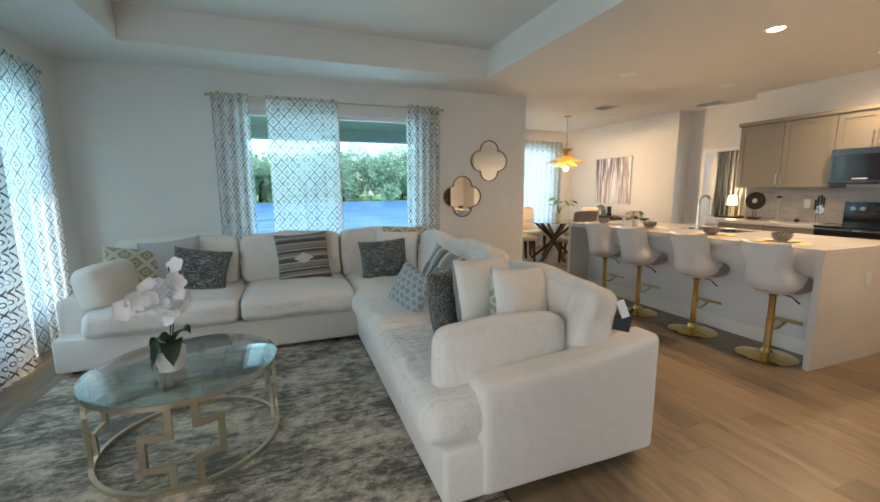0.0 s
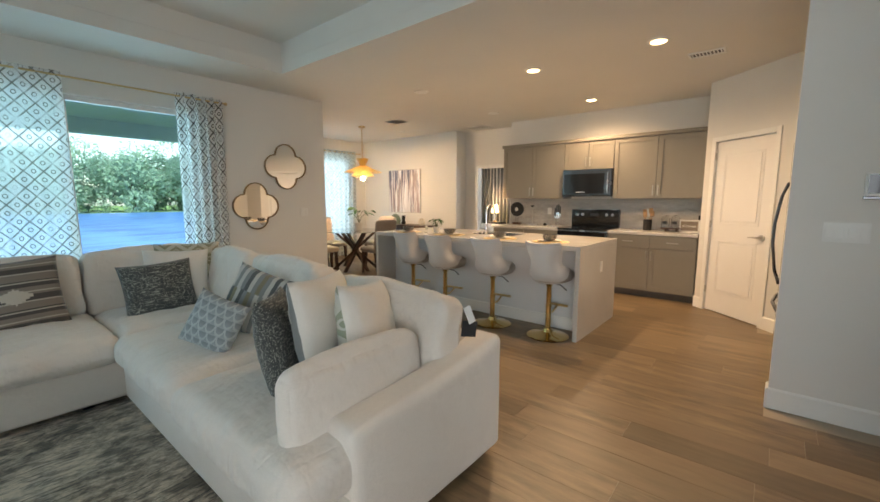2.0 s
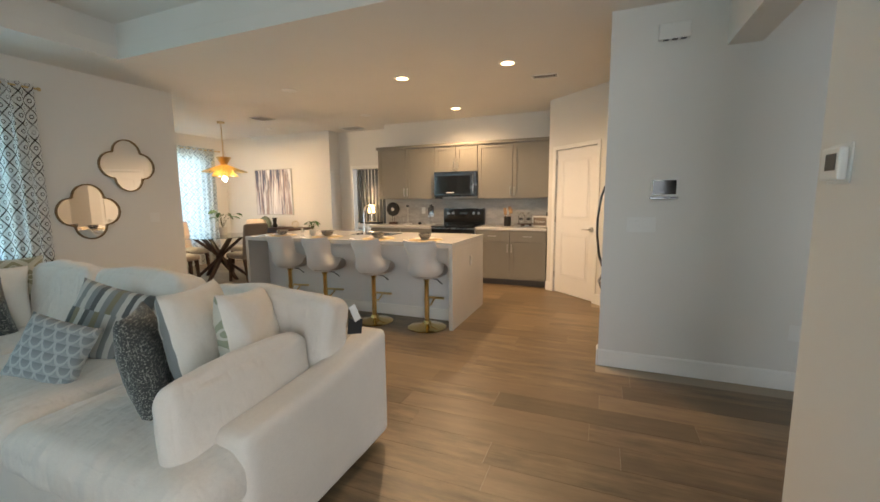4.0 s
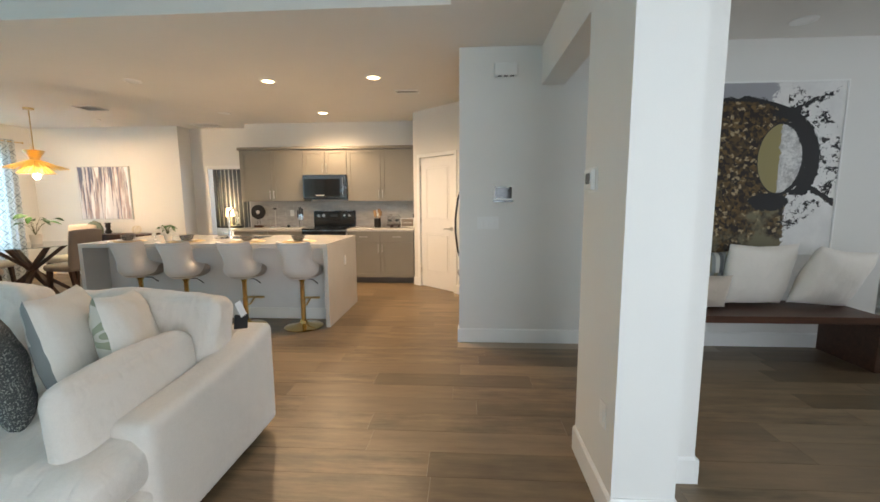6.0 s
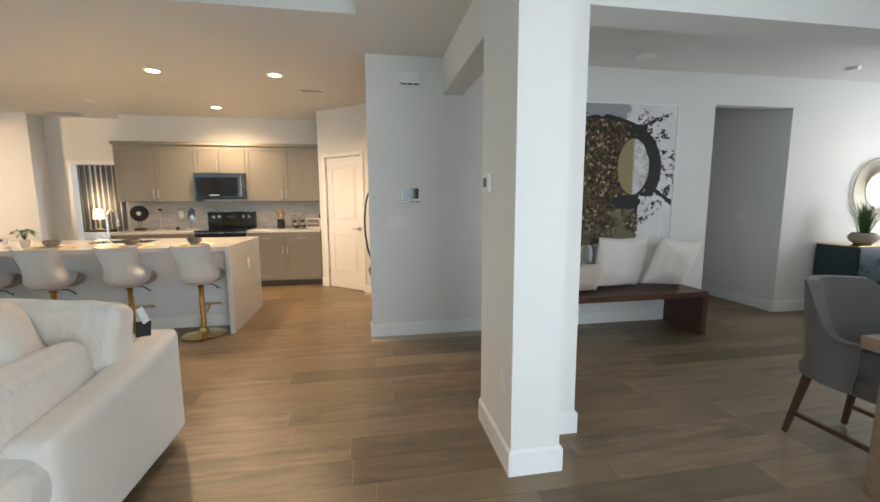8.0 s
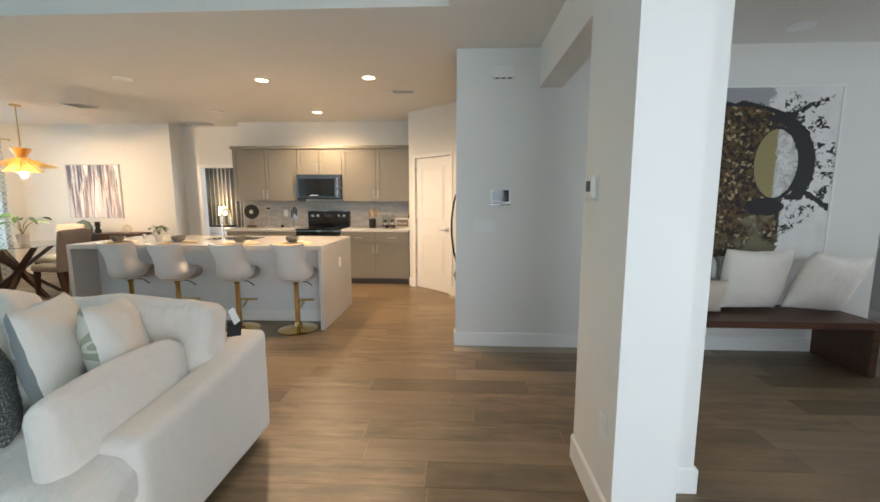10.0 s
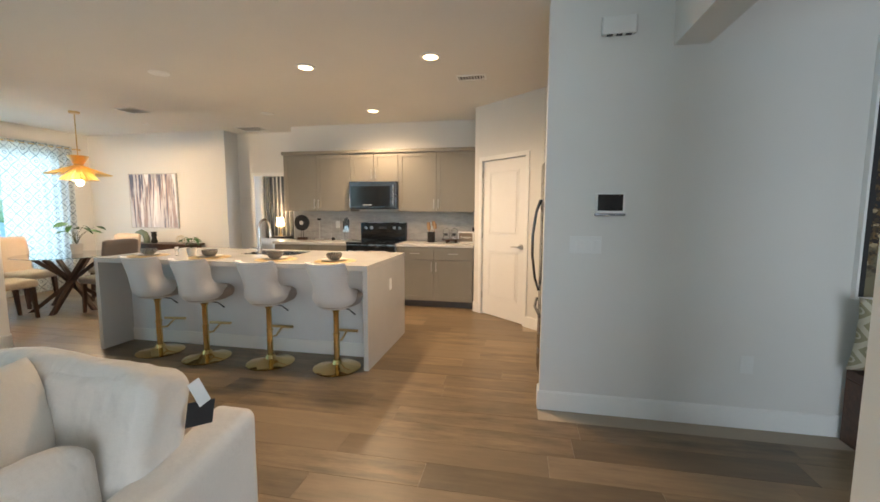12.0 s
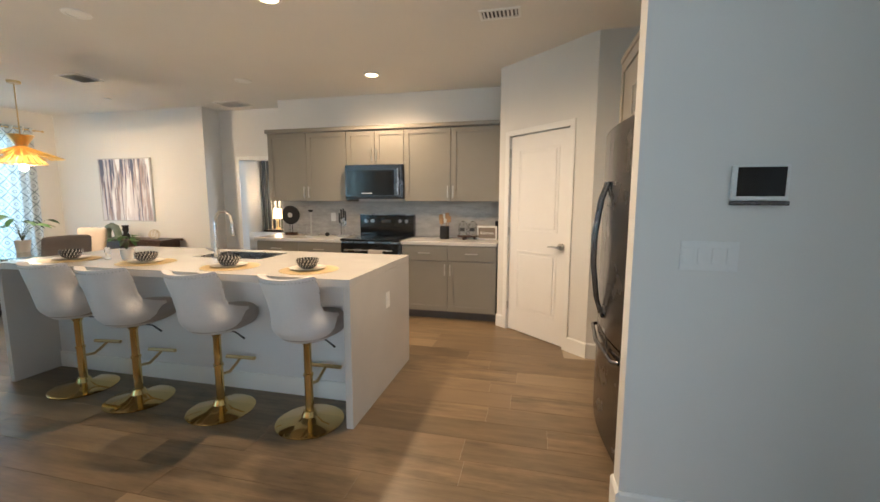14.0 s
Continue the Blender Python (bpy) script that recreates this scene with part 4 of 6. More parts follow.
part("spray_head", tube([(0.184, 0, 0.265), (0.188, 0, 0.23), (0.19, 0, 0.17)], [0.014, 0.017, 0.016], 14), CHROME, tap, smooth=40)
part("lever", tube([(0, 0.016, 0.06), (0, 0.05, 0.065), (0.0, 0.10, 0.085)], [0.009, 0.007, 0.005], 10), CHROME, tap, smooth=40)

# bar stools
def make_stool(m):
    s = thing("bar_stool", "pale velvet bar stool on polished gold pedestal at the island", "bar stool", m, "bar stools at the island")
    Z0, ZT = 0.55, 0.965

    def rim(f):
        k = min(1, max(0, (f - 1.02) / 0.34))
        return ZT - 0.012 + 0.014 * min(1, f) ** 2 - (ZT - 0.735) * (k * k * (3 - 2 * k)) - 0.085 * max(0, f - 1.4)

    def shell(a, z, inset=0.0):
        w = (z - Z0) / (ZT - Z0)
        r = 0.140 + 0.052 * math.sin(min(1, w * 4.5) * math.pi / 2) + 0.014 * w - inset
        r -= 0.040 * math.exp(-((w - 0.52) / 0.2) ** 2) * min(1, max(0, (abs(a) - 0.5) / 0.5))
        lean = 0.095 * w
        stretch = 1.0 if abs(a) < 1.2 else 1.0 + 0.62 * (abs(a) - 1.2)
        return (-math.cos(a) * r * stretch - lean + 0.012, math.sin(a) * r * (1 - 0.12 * max(0, abs(a) - 1.5)), z)

    bm = bmesh.new()
    rows_o, rows_i = [], []
    n, k = 40, 14
    for i in range(n + 1):
        a = -2.1 + 4.2 * i / n
        top = rim(abs(a))
        zs = [Z0 + (top - Z0) * j / k for j in range(k + 1)]
        rows_o.append([bm.verts.new(shell(a, z)) for z in zs])
        rows_i.append([bm.verts.new(shell(a, z - (0.004 if j == k else 0), 0.042)) for j, z in enumerate(zs)])
    for i in range(n):
        for j in range(k):
            bm.faces.new((rows_o[i][j], rows_o[i][j + 1], rows_o[i + 1][j + 1], rows_o[i + 1][j]))
            bm.faces.new((rows_i[i][j], rows_i[i + 1][j], rows_i[i + 1][j + 1], rows_i[i][j + 1]))
        for j in (0, k):
            bm.faces.new((rows_o[i][j], rows_i[i][j], rows_i[i + 1][j], rows_o[i + 1][j]))
    for i in (0, n):
        for j in range(k):
            bm.faces.new((rows_o[i][j], rows_i[i][j], rows_i[i][j + 1], rows_o[i][j + 1]))
    bmesh.ops.recalc_face_normals(bm, faces=bm.faces)
    part("backrest", bm, VELVET, s, "pale velvet wing-shaped back shell", smooth=60)
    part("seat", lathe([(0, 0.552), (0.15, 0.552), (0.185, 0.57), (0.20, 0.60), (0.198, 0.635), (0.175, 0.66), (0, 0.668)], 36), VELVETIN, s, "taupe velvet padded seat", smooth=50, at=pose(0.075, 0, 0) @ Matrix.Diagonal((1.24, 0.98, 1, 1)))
    bm = bmesh.new()
    for i in range(29):
        a = -1.25 + 2.5 * i / 28
        bmesh.ops.create_icosphere(bm, subdivisions=1, radius=0.0055, matrix=Matrix.Translation(shell(a, rim(abs(a)) - 0.02, -0.001)))
    o = part("nailhead_trim", bm, NICKEL, s, "row of small silver nailheads", smooth=True)
    tagged(o, kind="stuff")
    part("base", lathe([(0, 0.001), (0.205, 0.001), (0.208, 0.006), (0.19, 0.014), (0.10, 0.026), (0.05, 0.045), (0.036, 0.075), (0, 0.075)], 48), GOLD, s, "polished gold trumpet disc base", smooth=40)
    part("column", lathe([(0, 0.07), (0.026, 0.07), (0.026, 0.30), (0.031, 0.302), (0.031, 0.315), (0.024, 0.318), (0.024, 0.50), (0.04, 0.53), (0.07, 0.544), (0, 0.544)], 24), GOLD, s, "polished gold gas-lift column", smooth=40)
    part("footrest", tube([(0.02, 0, 0.235), (0.10, 0, 0.22), (0.16, 0, 0.245), (0.21, 0, 0.27)], 0.010, 10), BRASS, s, "curved brass footrest bracket", smooth=40)
    part("foot_bar", tube([(0.215, -0.11, 0.275), (0.215, 0.11, 0.275)], 0.013, 12), BRASS, s, smooth=40)
    part("height_lever", tube([(0.02, -0.02, 0.535), (0.05, -0.10, 0.52), (0.07, -0.15, 0.47)], [0.005, 0.005, 0.007], 8), BLACKM, s, smooth=40)
    return s


st = make_stool(pose(3.76, 2.275, 0, 0, 0, 0))
for y, a, x in ((2.925, 3, 3.755), (3.585, 5, 3.745), (4.16, 7, 3.80)):
    copy_thing(st, pose(x, y, 0, 0, 0, a))

# place settings on the island
def bowl_material():
    t = Tree("black_white_bowl")
    u = t.m("MULTIPLY", t.m("ARCTAN2", *[t.sep(i) for i in (1, 0)]), 3.2)
    f = t.m("GREATER_THAN", t.m("FRACT", t.m("ADD", u, t.m("MULTIPLY", t.m("FLOOR", t.m("MULTIPLY", t.sep(2), 50)), 0.5))), t.m("ADD", 0.5, t.m("MULTIPLY", t.m("FRACT", t.m("MULTIPLY", t.sep(2), 50)), 0.5)))
    return t.done(t.mix(f, (0.008, 0.008, 0.008), (0.6, 0.57, 0.52)), 0.35)


def sep(self, i):
    if not hasattr(self, "sp"):
        self.sp = self.t.nodes.new("ShaderNodeSeparateXYZ")
        self.put(self.sp.inputs[0], self.obj())
    return self.sp.outputs[i]


Tree.sep = sep
BOWL = bowl_material()
t = Tree("woven_gold_straw")
rr = t.m("SQRT", t.m("ADD", t.m("MULTIPLY", t.sep(0), t.sep(0)), t.m("MULTIPLY", t.sep(1), t.sep(1))))
ringf = t.m("FRACT", t.m("MULTIPLY", rr, 90))
STRAW = t.done(t.mix(t.m("MULTIPLY", ringf, t.noise(60)), (0.62, 0.47, 0.25), (0.30, 0.21, 0.10)), 0.6, 0.1, ringf, 0.5, 0.003)


def setting(x, y, r):
    m = pose(x, y, 0.9205, 0, 0, r)
    single("placemat", lathe([(0, 0), (0.185, 0), (0.19, 0.002), (0.185, 0.005), (0, 0.005)], 48), STRAW, "round woven gold placemat on the island", "placemat", "place settings on the island", 40, m)
    single("plate", lathe([(0, 0.0055), (0.07, 0.0055), (0.115, 0.016), (0.118, 0.019), (0.11, 0.019), (0.07, 0.011), (0, 0.010)], 40), CERAMIC, "off-white dinner plate with speckled rim on a placemat", "plate", "place settings on the island", 50, m @ pose(0.0, 0.01, 0))
    single("bowl", lathe([(0, 0.0112), (0.035, 0.0112), (0.055, 0.025), (0.07, 0.05), (0.073, 0.075), (0.069, 0.075), (0.064, 0.05), (0.05, 0.028), (0, 0.02)], 40), BOWL, "black and white patterned bowl on a plate", "bowl", "place settings on the island", 50, m @ pose(0.0, 0.01, 0))


for x, y, r in ((3.99, 2.38, 10), (3.98, 2.98, 70), (4.0, 3.72, 130), (3.98, 4.43, 200)):
    setting(x, y, r)


def leafy(name, label, m, pot, pot_mat, count, hgt, lsize, seed, spread=0.5):
    """A potted plant: pot, soil, stems and folded leaves."""
    rng = random.Random(seed)
    p = thing(name, label, "plant", m)
    part("pot", lathe(pot, 32), pot_mat, p, smooth=50)
    rt, zt = pot[-1][0] if pot[-1][0] > 0.01 else pot[3][0], max(z for r, z in pot)
    part("soil", lathe([(0, zt - 0.02), (max(r for r, z in pot) * 0.75, zt - 0.018), (0, zt - 0.012)], 20), SOIL, p)
    base = bmesh.new()
    for i in range(count):
        a = i * 2.4 + rng.random() * 0.5
        h = hgt * rng.uniform(0.55, 1.0)
        o = spread * hgt * rng.uniform(0.4, 1.0)
        tip = Vector((math.cos(a) * o, math.sin(a) * o, zt + h))
        tube([(0, 0, zt - 0.01), (tip.x * 0.35, tip.y * 0.35, zt + h * 0.6), tip], [0.003, 0.002, 0.0015], 6, base)
        leaf = bmesh.new()
        L, W = lsize * rng.uniform(0.8, 1.15), lsize * rng.uniform(0.5, 0.65)
        prof = [(0, 0), (0.15, 0.55), (0.4, 1.0), (0.7, 0.75), (0.9, 0.3), (1, 0)]
        mid = [leaf.verts.new((L * u, 0, -0.25 * L * u * u)) for u, w in prof]
        for sgn in (1, -1):
            sd = [leaf.verts.new((L * u, sgn * W / 2 * w, 0.12 * W * w - 0.28 * L * u * u)) for u, w in prof[1:-1]]
            sd = [mid[0]] + sd + [mid[-1]]
            for q in range(len(prof) - 1):
                f = list(dict.fromkeys([mid[q], mid[q + 1], sd[q + 1], sd[q]]))
                if len(f) > 2:
                    leaf.faces.new(f if sgn < 0 else f[::-1])
        part("leaf", leaf, LEAF, p, smooth=True, at=Matrix.Translation(tip) @ Euler((rng.uniform(-0.3, 0.3), rng.uniform(-0.3, 0.5), a + rng.uniform(-0.4, 0.4))).to_matrix().to_4x4())
    part("stems", base, STEM, p, smooth=True)
    return p


leafy("potted_plant", "small leafy plant in a white pot on the island", pose(4.10, 4.02, 0.9205), [(0, 0), (0.035, 0), (0.045, 0.05), (0.047, 0.08), (0.04, 0.08)], CERAMIC, 16, 0.10, 0.065, 5, 0.8)
ck = thing("glass_candle_holder", "small clear glass holder by the potted plant", "candle holder", pose(4.06, 4.16, 0.9205))
part("glass_body", lathe([(0, 0), (0.02, 0), (0.012, 0.02), (0.02, 0.05), (0.022, 0.09), (0.018, 0.09), (0.008, 0.03), (0, 0.028)], 20), VASEGLASS, ck, smooth=50)

# kitchen wall
def bar_handle(parent, x, y0, y1, z0, z1, out=-1):
    """A square bar pull standing off a front that faces -x."""
    bm = bmesh.new()
    if z1 - z0 > y1 - y0:
        box(x - 0.032, x - 0.022, y0, y1, z0, z1, 0.002, bm)
        for z in (z0 + 0.012, z1 - 0.022):
            box(x - 0.0225, x - 0.0005, y0 + 0.001, y1 - 0.001, z, z + 0.01, 0, bm)
    else:
        box(x - 0.032, x - 0.022, y0, y1, z0, z1, 0.002, bm)
        for y in (y0 + 0.012, y1 - 0.022):
            box(x - 0.0225, x - 0.0005, y, y + 0.01, z0 + 0.001, z1 - 0.001, 0, bm)
    part("handle", bm, NICKEL, parent, "satin nickel bar handle")


def shaker(parent, x, y0, y1, z0, z1, name="door", rail=0.06):
    """A framed front facing -x: four rails proud of a sunk panel."""
    bm = bmesh.new()
    for a, b, c, d in ((y0, y0 + rail, z0, z1), (y1 - rail, y1, z0, z1), (y0 + rail, y1 - rail, z0, z0 + rail), (y0 + rail, y1 - rail, z1 - rail, z1)):
        box(x - 0.02, x - 0.0005, a, b, c, d, 0.0, bm)
    box(x - 0.010, x - 0.0006, y0 + rail, y1 - rail, z0 + rail, z1 - rail, 0, bm)
    return part(name, bm, GREIGE, parent)


def upper(y0, y1, z0, z1, n, x=6.37):
    c = thing("wall_cabinet", "greige shaker wall cabinet with nickel bar handles", "cabinet", None, "kitchen wall cabinets")
    part("body", box(x, 6.699, y0 + 0.001, y1 - 0.001, z0, z1), GREIGE, c)
    w = (y1 - y0) / n
    for i in range(n):
        a, b = y0 + i * w + 0.003, y0 + (i + 1) * w - 0.003
        d = shaker(c, x, a, b, z0 + 0.004, z1 - 0.004)
        hy = b - 0.035 if i == 0 else a + 0.023
        bar_handle(d, x - 0.02, hy, hy + 0.012, z0 + 0.045, z0 + 0.185)
    return c


upper(3.25, 4.36, 1.37, 2.235, 2)
upper(2.495, 3.249, 1.815, 2.235, 2)
upper(1.34, 2.494, 1.37, 2.235, 2)
single("cabinet_crown", box(6.33, 6.699, 1.335, 4.385, 2.236, 2.285, 0.006), GREIGE, "greige crown moulding above the wall cabinets", "moulding")


def lower(y0, y1, n, x=6.09):
    c = thing("base_cabinet", "greige shaker base cabinet with drawers over doors", "cabinet", None, "kitchen base cabinets")
    part("body", box(x, 6.699, y0 + 0.001, y1 - 0.001, 0.10, 0.874), GREIGE, c)
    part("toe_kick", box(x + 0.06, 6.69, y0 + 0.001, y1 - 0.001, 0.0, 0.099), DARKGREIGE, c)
    w = (y1 - y0) / n
    for i in range(n):
        a, b = y0 + i * w + 0.003, y0 + (i + 1) * w - 0.003
        d = shaker(c, x, a, b, 0.108, 0.69)
        hy = b - 0.035 if i % 2 == 0 else a + 0.023
        bar_handle(d, x - 0.02, hy, hy + 0.012, 0.53, 0.66)
        d = part("drawer", box(x - 0.02, x - 0.0005, a, b, 0.70, 0.868, 0.002), GREIGE, c)
        m = (a + b) / 2
        bar_handle(d, x - 0.02, m - 0.07, m + 0.07, 0.778, 0.790)


lower(1.34, 2.44, 2)
lower(3.205, 4.38, 2)
for a, b in ((1.335, 2.445), (3.20, 4.40)):
    single("worktop", box(6.05, 6.69, a, b, 0.875, 0.915, 0.003), QUARTZ, "white quartz worktop along the kitchen wall", "worktop", "kitchen worktops")

# range
ra = thing("electric_range", "black glass and stainless freestanding range", "range")
part("body", box(6.06, 6.69, 2.45, 3.195, 0.02, 0.90), STEELL, ra)
part("cooktop", box(6.02, 6.66, 2.45, 3.195, 0.901, 0.925, 0.004), BLACKG, ra, "black ceramic cooktop")
part("oven_door", box(6.015, 6.058, 2.46, 3.185, 0.22, 0.88, 0.006), BLACKG, ra)
part("oven_window", box(6.009, 6.0145, 2.52, 3.125, 0.30, 0.74, 0.002), BLACKG, ra, "dark oven window")
part("drawer", box(6.02, 6.058, 2.46, 3.185, 0.03, 0.21, 0.005), STEELL, ra)
bm = tube([(5.975, 2.52, 0.80), (5.975, 3.125, 0.80)], 0.011, 12)
for y in (2.55, 3.095):
    tube([(5.98, y, 0.80), (6.014, y, 0.80)], 0.008, 8, bm)
part("oven_handle", bm, STEELL, ra, smooth=40)
part("backguard", box(6.60, 6.69, 2.45, 3.195, 0.926, 1.19, 0.008), BLACKG, ra, "black glass control backguard")
part("backguard_trim", box(6.595, 6.692, 2.452, 3.193, 1.191, 1.203, 0.003), STEELL, ra)
for y in (2.54, 2.63, 3.01, 3.10):
    part("knob", tube([(6.599, y, 1.115), (6.575, y, 1.115)], 0.024, 20), STEELL, ra, "stainless round control knob", smooth=40)
part("display", box(6.5965, 6.5995, 2.76, 2.89, 1.095, 1.135), GREYP, ra)
for i, (x, y, r) in enumerate(((6.2, 2.65, 0.10), (6.2, 3.0, 0.08), (6.46, 2.65, 0.075), (6.46, 3.0, 0.10))):
    part("burner_ring", lathe([(r - 0.003, 0.9252), (r, 0.9252), (r, 0.9262), (r - 0.003, 0.9262), (r - 0.003, 0.9252)], 40, cx=x, cy=y), GREYP, ra)
towel = single("tea_towel", softbox(0.025, 0.17, 0.30, 0.01, 0.0, 8, 0.006, 3), fabric("striped_towel_cloth", (0.42, 0.38, 0.35)), "striped grey tea towel folded over the oven handle", "towel", smooth=True, m=pose(5.955, 2.72, 0.665))

# microwave
mw = thing("microwave", "stainless over-the-range microwave with black glass door", "microwave")
part("body", box(6.31, 6.698, 2.50, 3.245, 1.402, 1.812), STEEL, mw)
part("door_frame", box(6.283, 6.309, 2.51, 3.24, 1.43, 1.807, 0.005), STEEL, mw)
part("door_glass", box(6.277, 6.2825, 2.60, 3.215, 1.445, 1.745, 0.003), BLACKG, mw, "black glass microwave door")
part("keypad", box(6.274, 6.2765, 2.88, 3.02, 1.462, 1.475), WHITEP, mw)
part("handle", tube([(6.262, 2.545, 1.45), (6.255, 2.545, 1.60), (6.262, 2.545, 1.76)], 0.012, 10), STEELL, mw, smooth=40)
part("vent_strip", box(6.29, 6.309, 2.51, 3.24, 1.404, 1.426), BLACK, mw)

# backsplash tiles
structure("backsplash", box(6.690, 6.6995, 1.34, 4.40, 0.917, 1.369), TILEGROUT, "grey marble-look tile backsplash")

# worktop things
dd = thing("disc_sculpture", "dark round ring sculpture on a small stand", "sculpture", pose(6.47, 4.14, 0.9155))
part("ring_disc", tube([(-0.015, 0, 0.27), (0.015, 0, 0.27)], 0.125, 40), BLACKM, dd, "dark speckled disc", smooth=40)
part("disc_centre", tube([(-0.02, 0, 0.27), (-0.0155, 0, 0.27)], 0.033, 24), CERAMIC, dd, "pale centre of the disc", smooth=40)
part("rod", tube([(0, -0.02, 0.04), (0, -0.02, 0.148)], 0.004, 8), BLACKM, dd)
part("rod", tube([(0, 0.02, 0.04), (0, 0.02, 0.148)], 0.004, 8), BLACKM, dd)
part("stand", box(-0.035, 0.035, -0.075, 0.075, 0, 0.04, 0.003), WALNUT, dd)
ph = thing("paper_towel_holder", "slim metal paper towel holder on the worktop", "holder", pose(6.45, 3.83, 0.9155))
part("base", lathe([(0, 0), (0.075, 0), (0.075, 0.012), (0, 0.012)], 32), NICKEL, ph, smooth=40)
part("post", tube([(0, 0, 0.0121), (0, 0, 0.31)], 0.010, 12), NICKEL, ph, smooth=40)
part("finial", lathe([(0, 0.310), (0.016, 0.312), (0.035, 0.33), (0.03, 0.342), (0, 0.345)], 20), BLACKM, ph, smooth=40)
kb = thing("knife_holder", "stand with black-handled kitchen knives", "knife block", pose(6.50, 3.40, 0.9155))
part("base", lathe([(0, 0), (0.085, 0), (0.085, 0.01), (0, 0.01)], 28), NICKEL, kb, smooth=40)
part("blade_rack", box(-0.012, 0.012, -0.02, 0.02, 0.0101, 0.19, 0.002), VASEGLASS, kb)
for i, (y, h) in enumerate(((-0.045, 0.33), (-0.018, 0.36), (0.012, 0.35), (0.04, 0.30))):
    k = part("knife", box(-0.003, 0.003, y - 0.008, y + 0.008, 0.13, h - 0.13, 0.001), CHROME, kb)
    part("knife_handle", box(-0.009, 0.009, y - 0.010, y + 0.010, h - 0.1295, h, 0.004), BLACK, k)
single("black_ball", lathe([(0, 0), (0.02, 0.004), (0.03, 0.02), (0.028, 0.036), (0.014, 0.05), (0, 0.052)], 24), BLACKM, "small round black ornament on the worktop", "ornament", "", True, pose(6.42, 3.58, 0.9155))
cr = thing("utensil_crock", "black crock with wooden cooking utensils", "utensil holder", pose(6.44, 2.01, 0.9155))
part("crock", lathe([(0, 0), (0.055, 0), (0.057, 0.005), (0.057, 0.155), (0.05, 0.155), (0.05, 0.02), (0, 0.02)], 28), BLACKM, cr, "dark ribbed metal crock", smooth=40)
for i, (a, b, h) in enumerate(((0.03, 0.05, 0.29), (-0.02, -0.06, 0.27), (0.02, -0.03, 0.31), (-0.03, 0.03, 0.25))):
    bm = tube([(a * 0.3, b * 0.3, 0.03), (a, b, h - 0.06)], 0.006, 8)
    softbox(0.012, 0.05, 0.075, 0.006, 0.0, 5, 0.0, 0, bm, pose(a, b, h - 0.03))
    part("wooden_spoon", bm, SPOON, cr, smooth=50)
sh = thing("jar_stand", "low round wooden riser carrying two glass jars", "stand", pose(6.44, 1.72, 0.9155))
part("riser_top", lathe([(0, 0.035), (0.13, 0.035), (0.13, 0.05), (0, 0.05)], 32), WALNUT, sh, smooth=40)
for a in (0.5, 2.6, 4.7):
    part("leg", tube([(0.08 * math.cos(a), 0.08 * math.sin(a), 0), (0.08 * math.cos(a), 0.08 * math.sin(a), 0.0348)], 0.015, 10), WALNUT, sh, smooth=40)
for y in (-0.06, 0.06):
    j = thing("glass_jar", "clear glass jar with black label and lid clasp", "jar", pose(6.44, 1.72 + y, 0.966), "glass jars on the riser")
    part("jar_body", lathe([(0, 0), (0.048, 0), (0.052, 0.01), (0.052, 0.12), (0.04, 0.145), (0.036, 0.145), (0.046, 0.118), (0.046, 0.008), (0, 0.006)], 28), VASEGLASS, j, smooth=50)
    part("lid", lathe([(0, 0.146), (0.042, 0.146), (0.042, 0.160), (0, 0.172)], 28), VASEGLASS, j, smooth=40)
    part("label_plate", box(-0.056, -0.053, -0.028, 0.028, 0.05, 0.09, 0.001), BLACK, j, "black oval label")
fr = thing("kitchen_sign", "small framed sign leaning on the backsplash", "sign", pose(6.46, 1.49, 0.9155, 0, -8, 0))
part("frame", box(-0.008, 0.012, -0.12, 0.12, 0, 0.165, 0.003), WHITEP, fr)
part("sign_face", box(-0.0115, -0.0085, -0.10, 0.10, 0.018, 0.147, 0.0), plain("sign_brown", (0.20, 0.16, 0.13), 0.7), fr, "grey-brown sign face")
fc = bpy.data.curves.new("lettering", "FONT")
fc.body, fc.size, fc.align_x, fc.align_y, fc.extrude = "Kitchen", 0.052, "CENTER", "CENTER", 0.0008
fo = tint(new("lettering", fc), WHITEP)
fo.parent = fr
fo.matrix_basis = Matrix(((0, 0, -1, -0.0128), (-1, 0, 0, 0), (0, 1, 0, 0.082), (0, 0, 0, 1)))
kp = thing("dark_bottle_stand", "dark board leaning in the worktop corner", "tray")
part("board", box(6.50, 6.52, 1.36, 1.40, 0.9155, 1.14, 0.004), BLACKM, kp)
for y in (3.62, 2.05):
    o = thing("power_outlet", "white outlet plate on the backsplash", "outlet", None, "outlets and switches")
    part("plate", box(6.674, 6.679, y - 0.036, y + 0.036, 1.10, 1.215, 0.002), WHITEP, o)

# fridge with cabinet over it
fg = thing("refrigerator", "dark stainless french-door refrigerator with curved handles", "refrigerator")
part("body", box(3.60, 4.50, -0.26, 0.43, 0.012, 1.755, 0.004), BLACK, fg)


def fridge_front(x0, x1, z0, z1):
    bm = bmesh.new()
    n = 10
    out = [(x0 + (x1 - x0) * i / n, 0.50 + 0.045 * math.sin(math.pi * ((x0 + (x1 - x0) * i / n) - 3.60) / 0.90)) for i in range(n + 1)]
    return slab([(x0, 0.432)] + out + [(x1, 0.432)], z0, z1, bm)


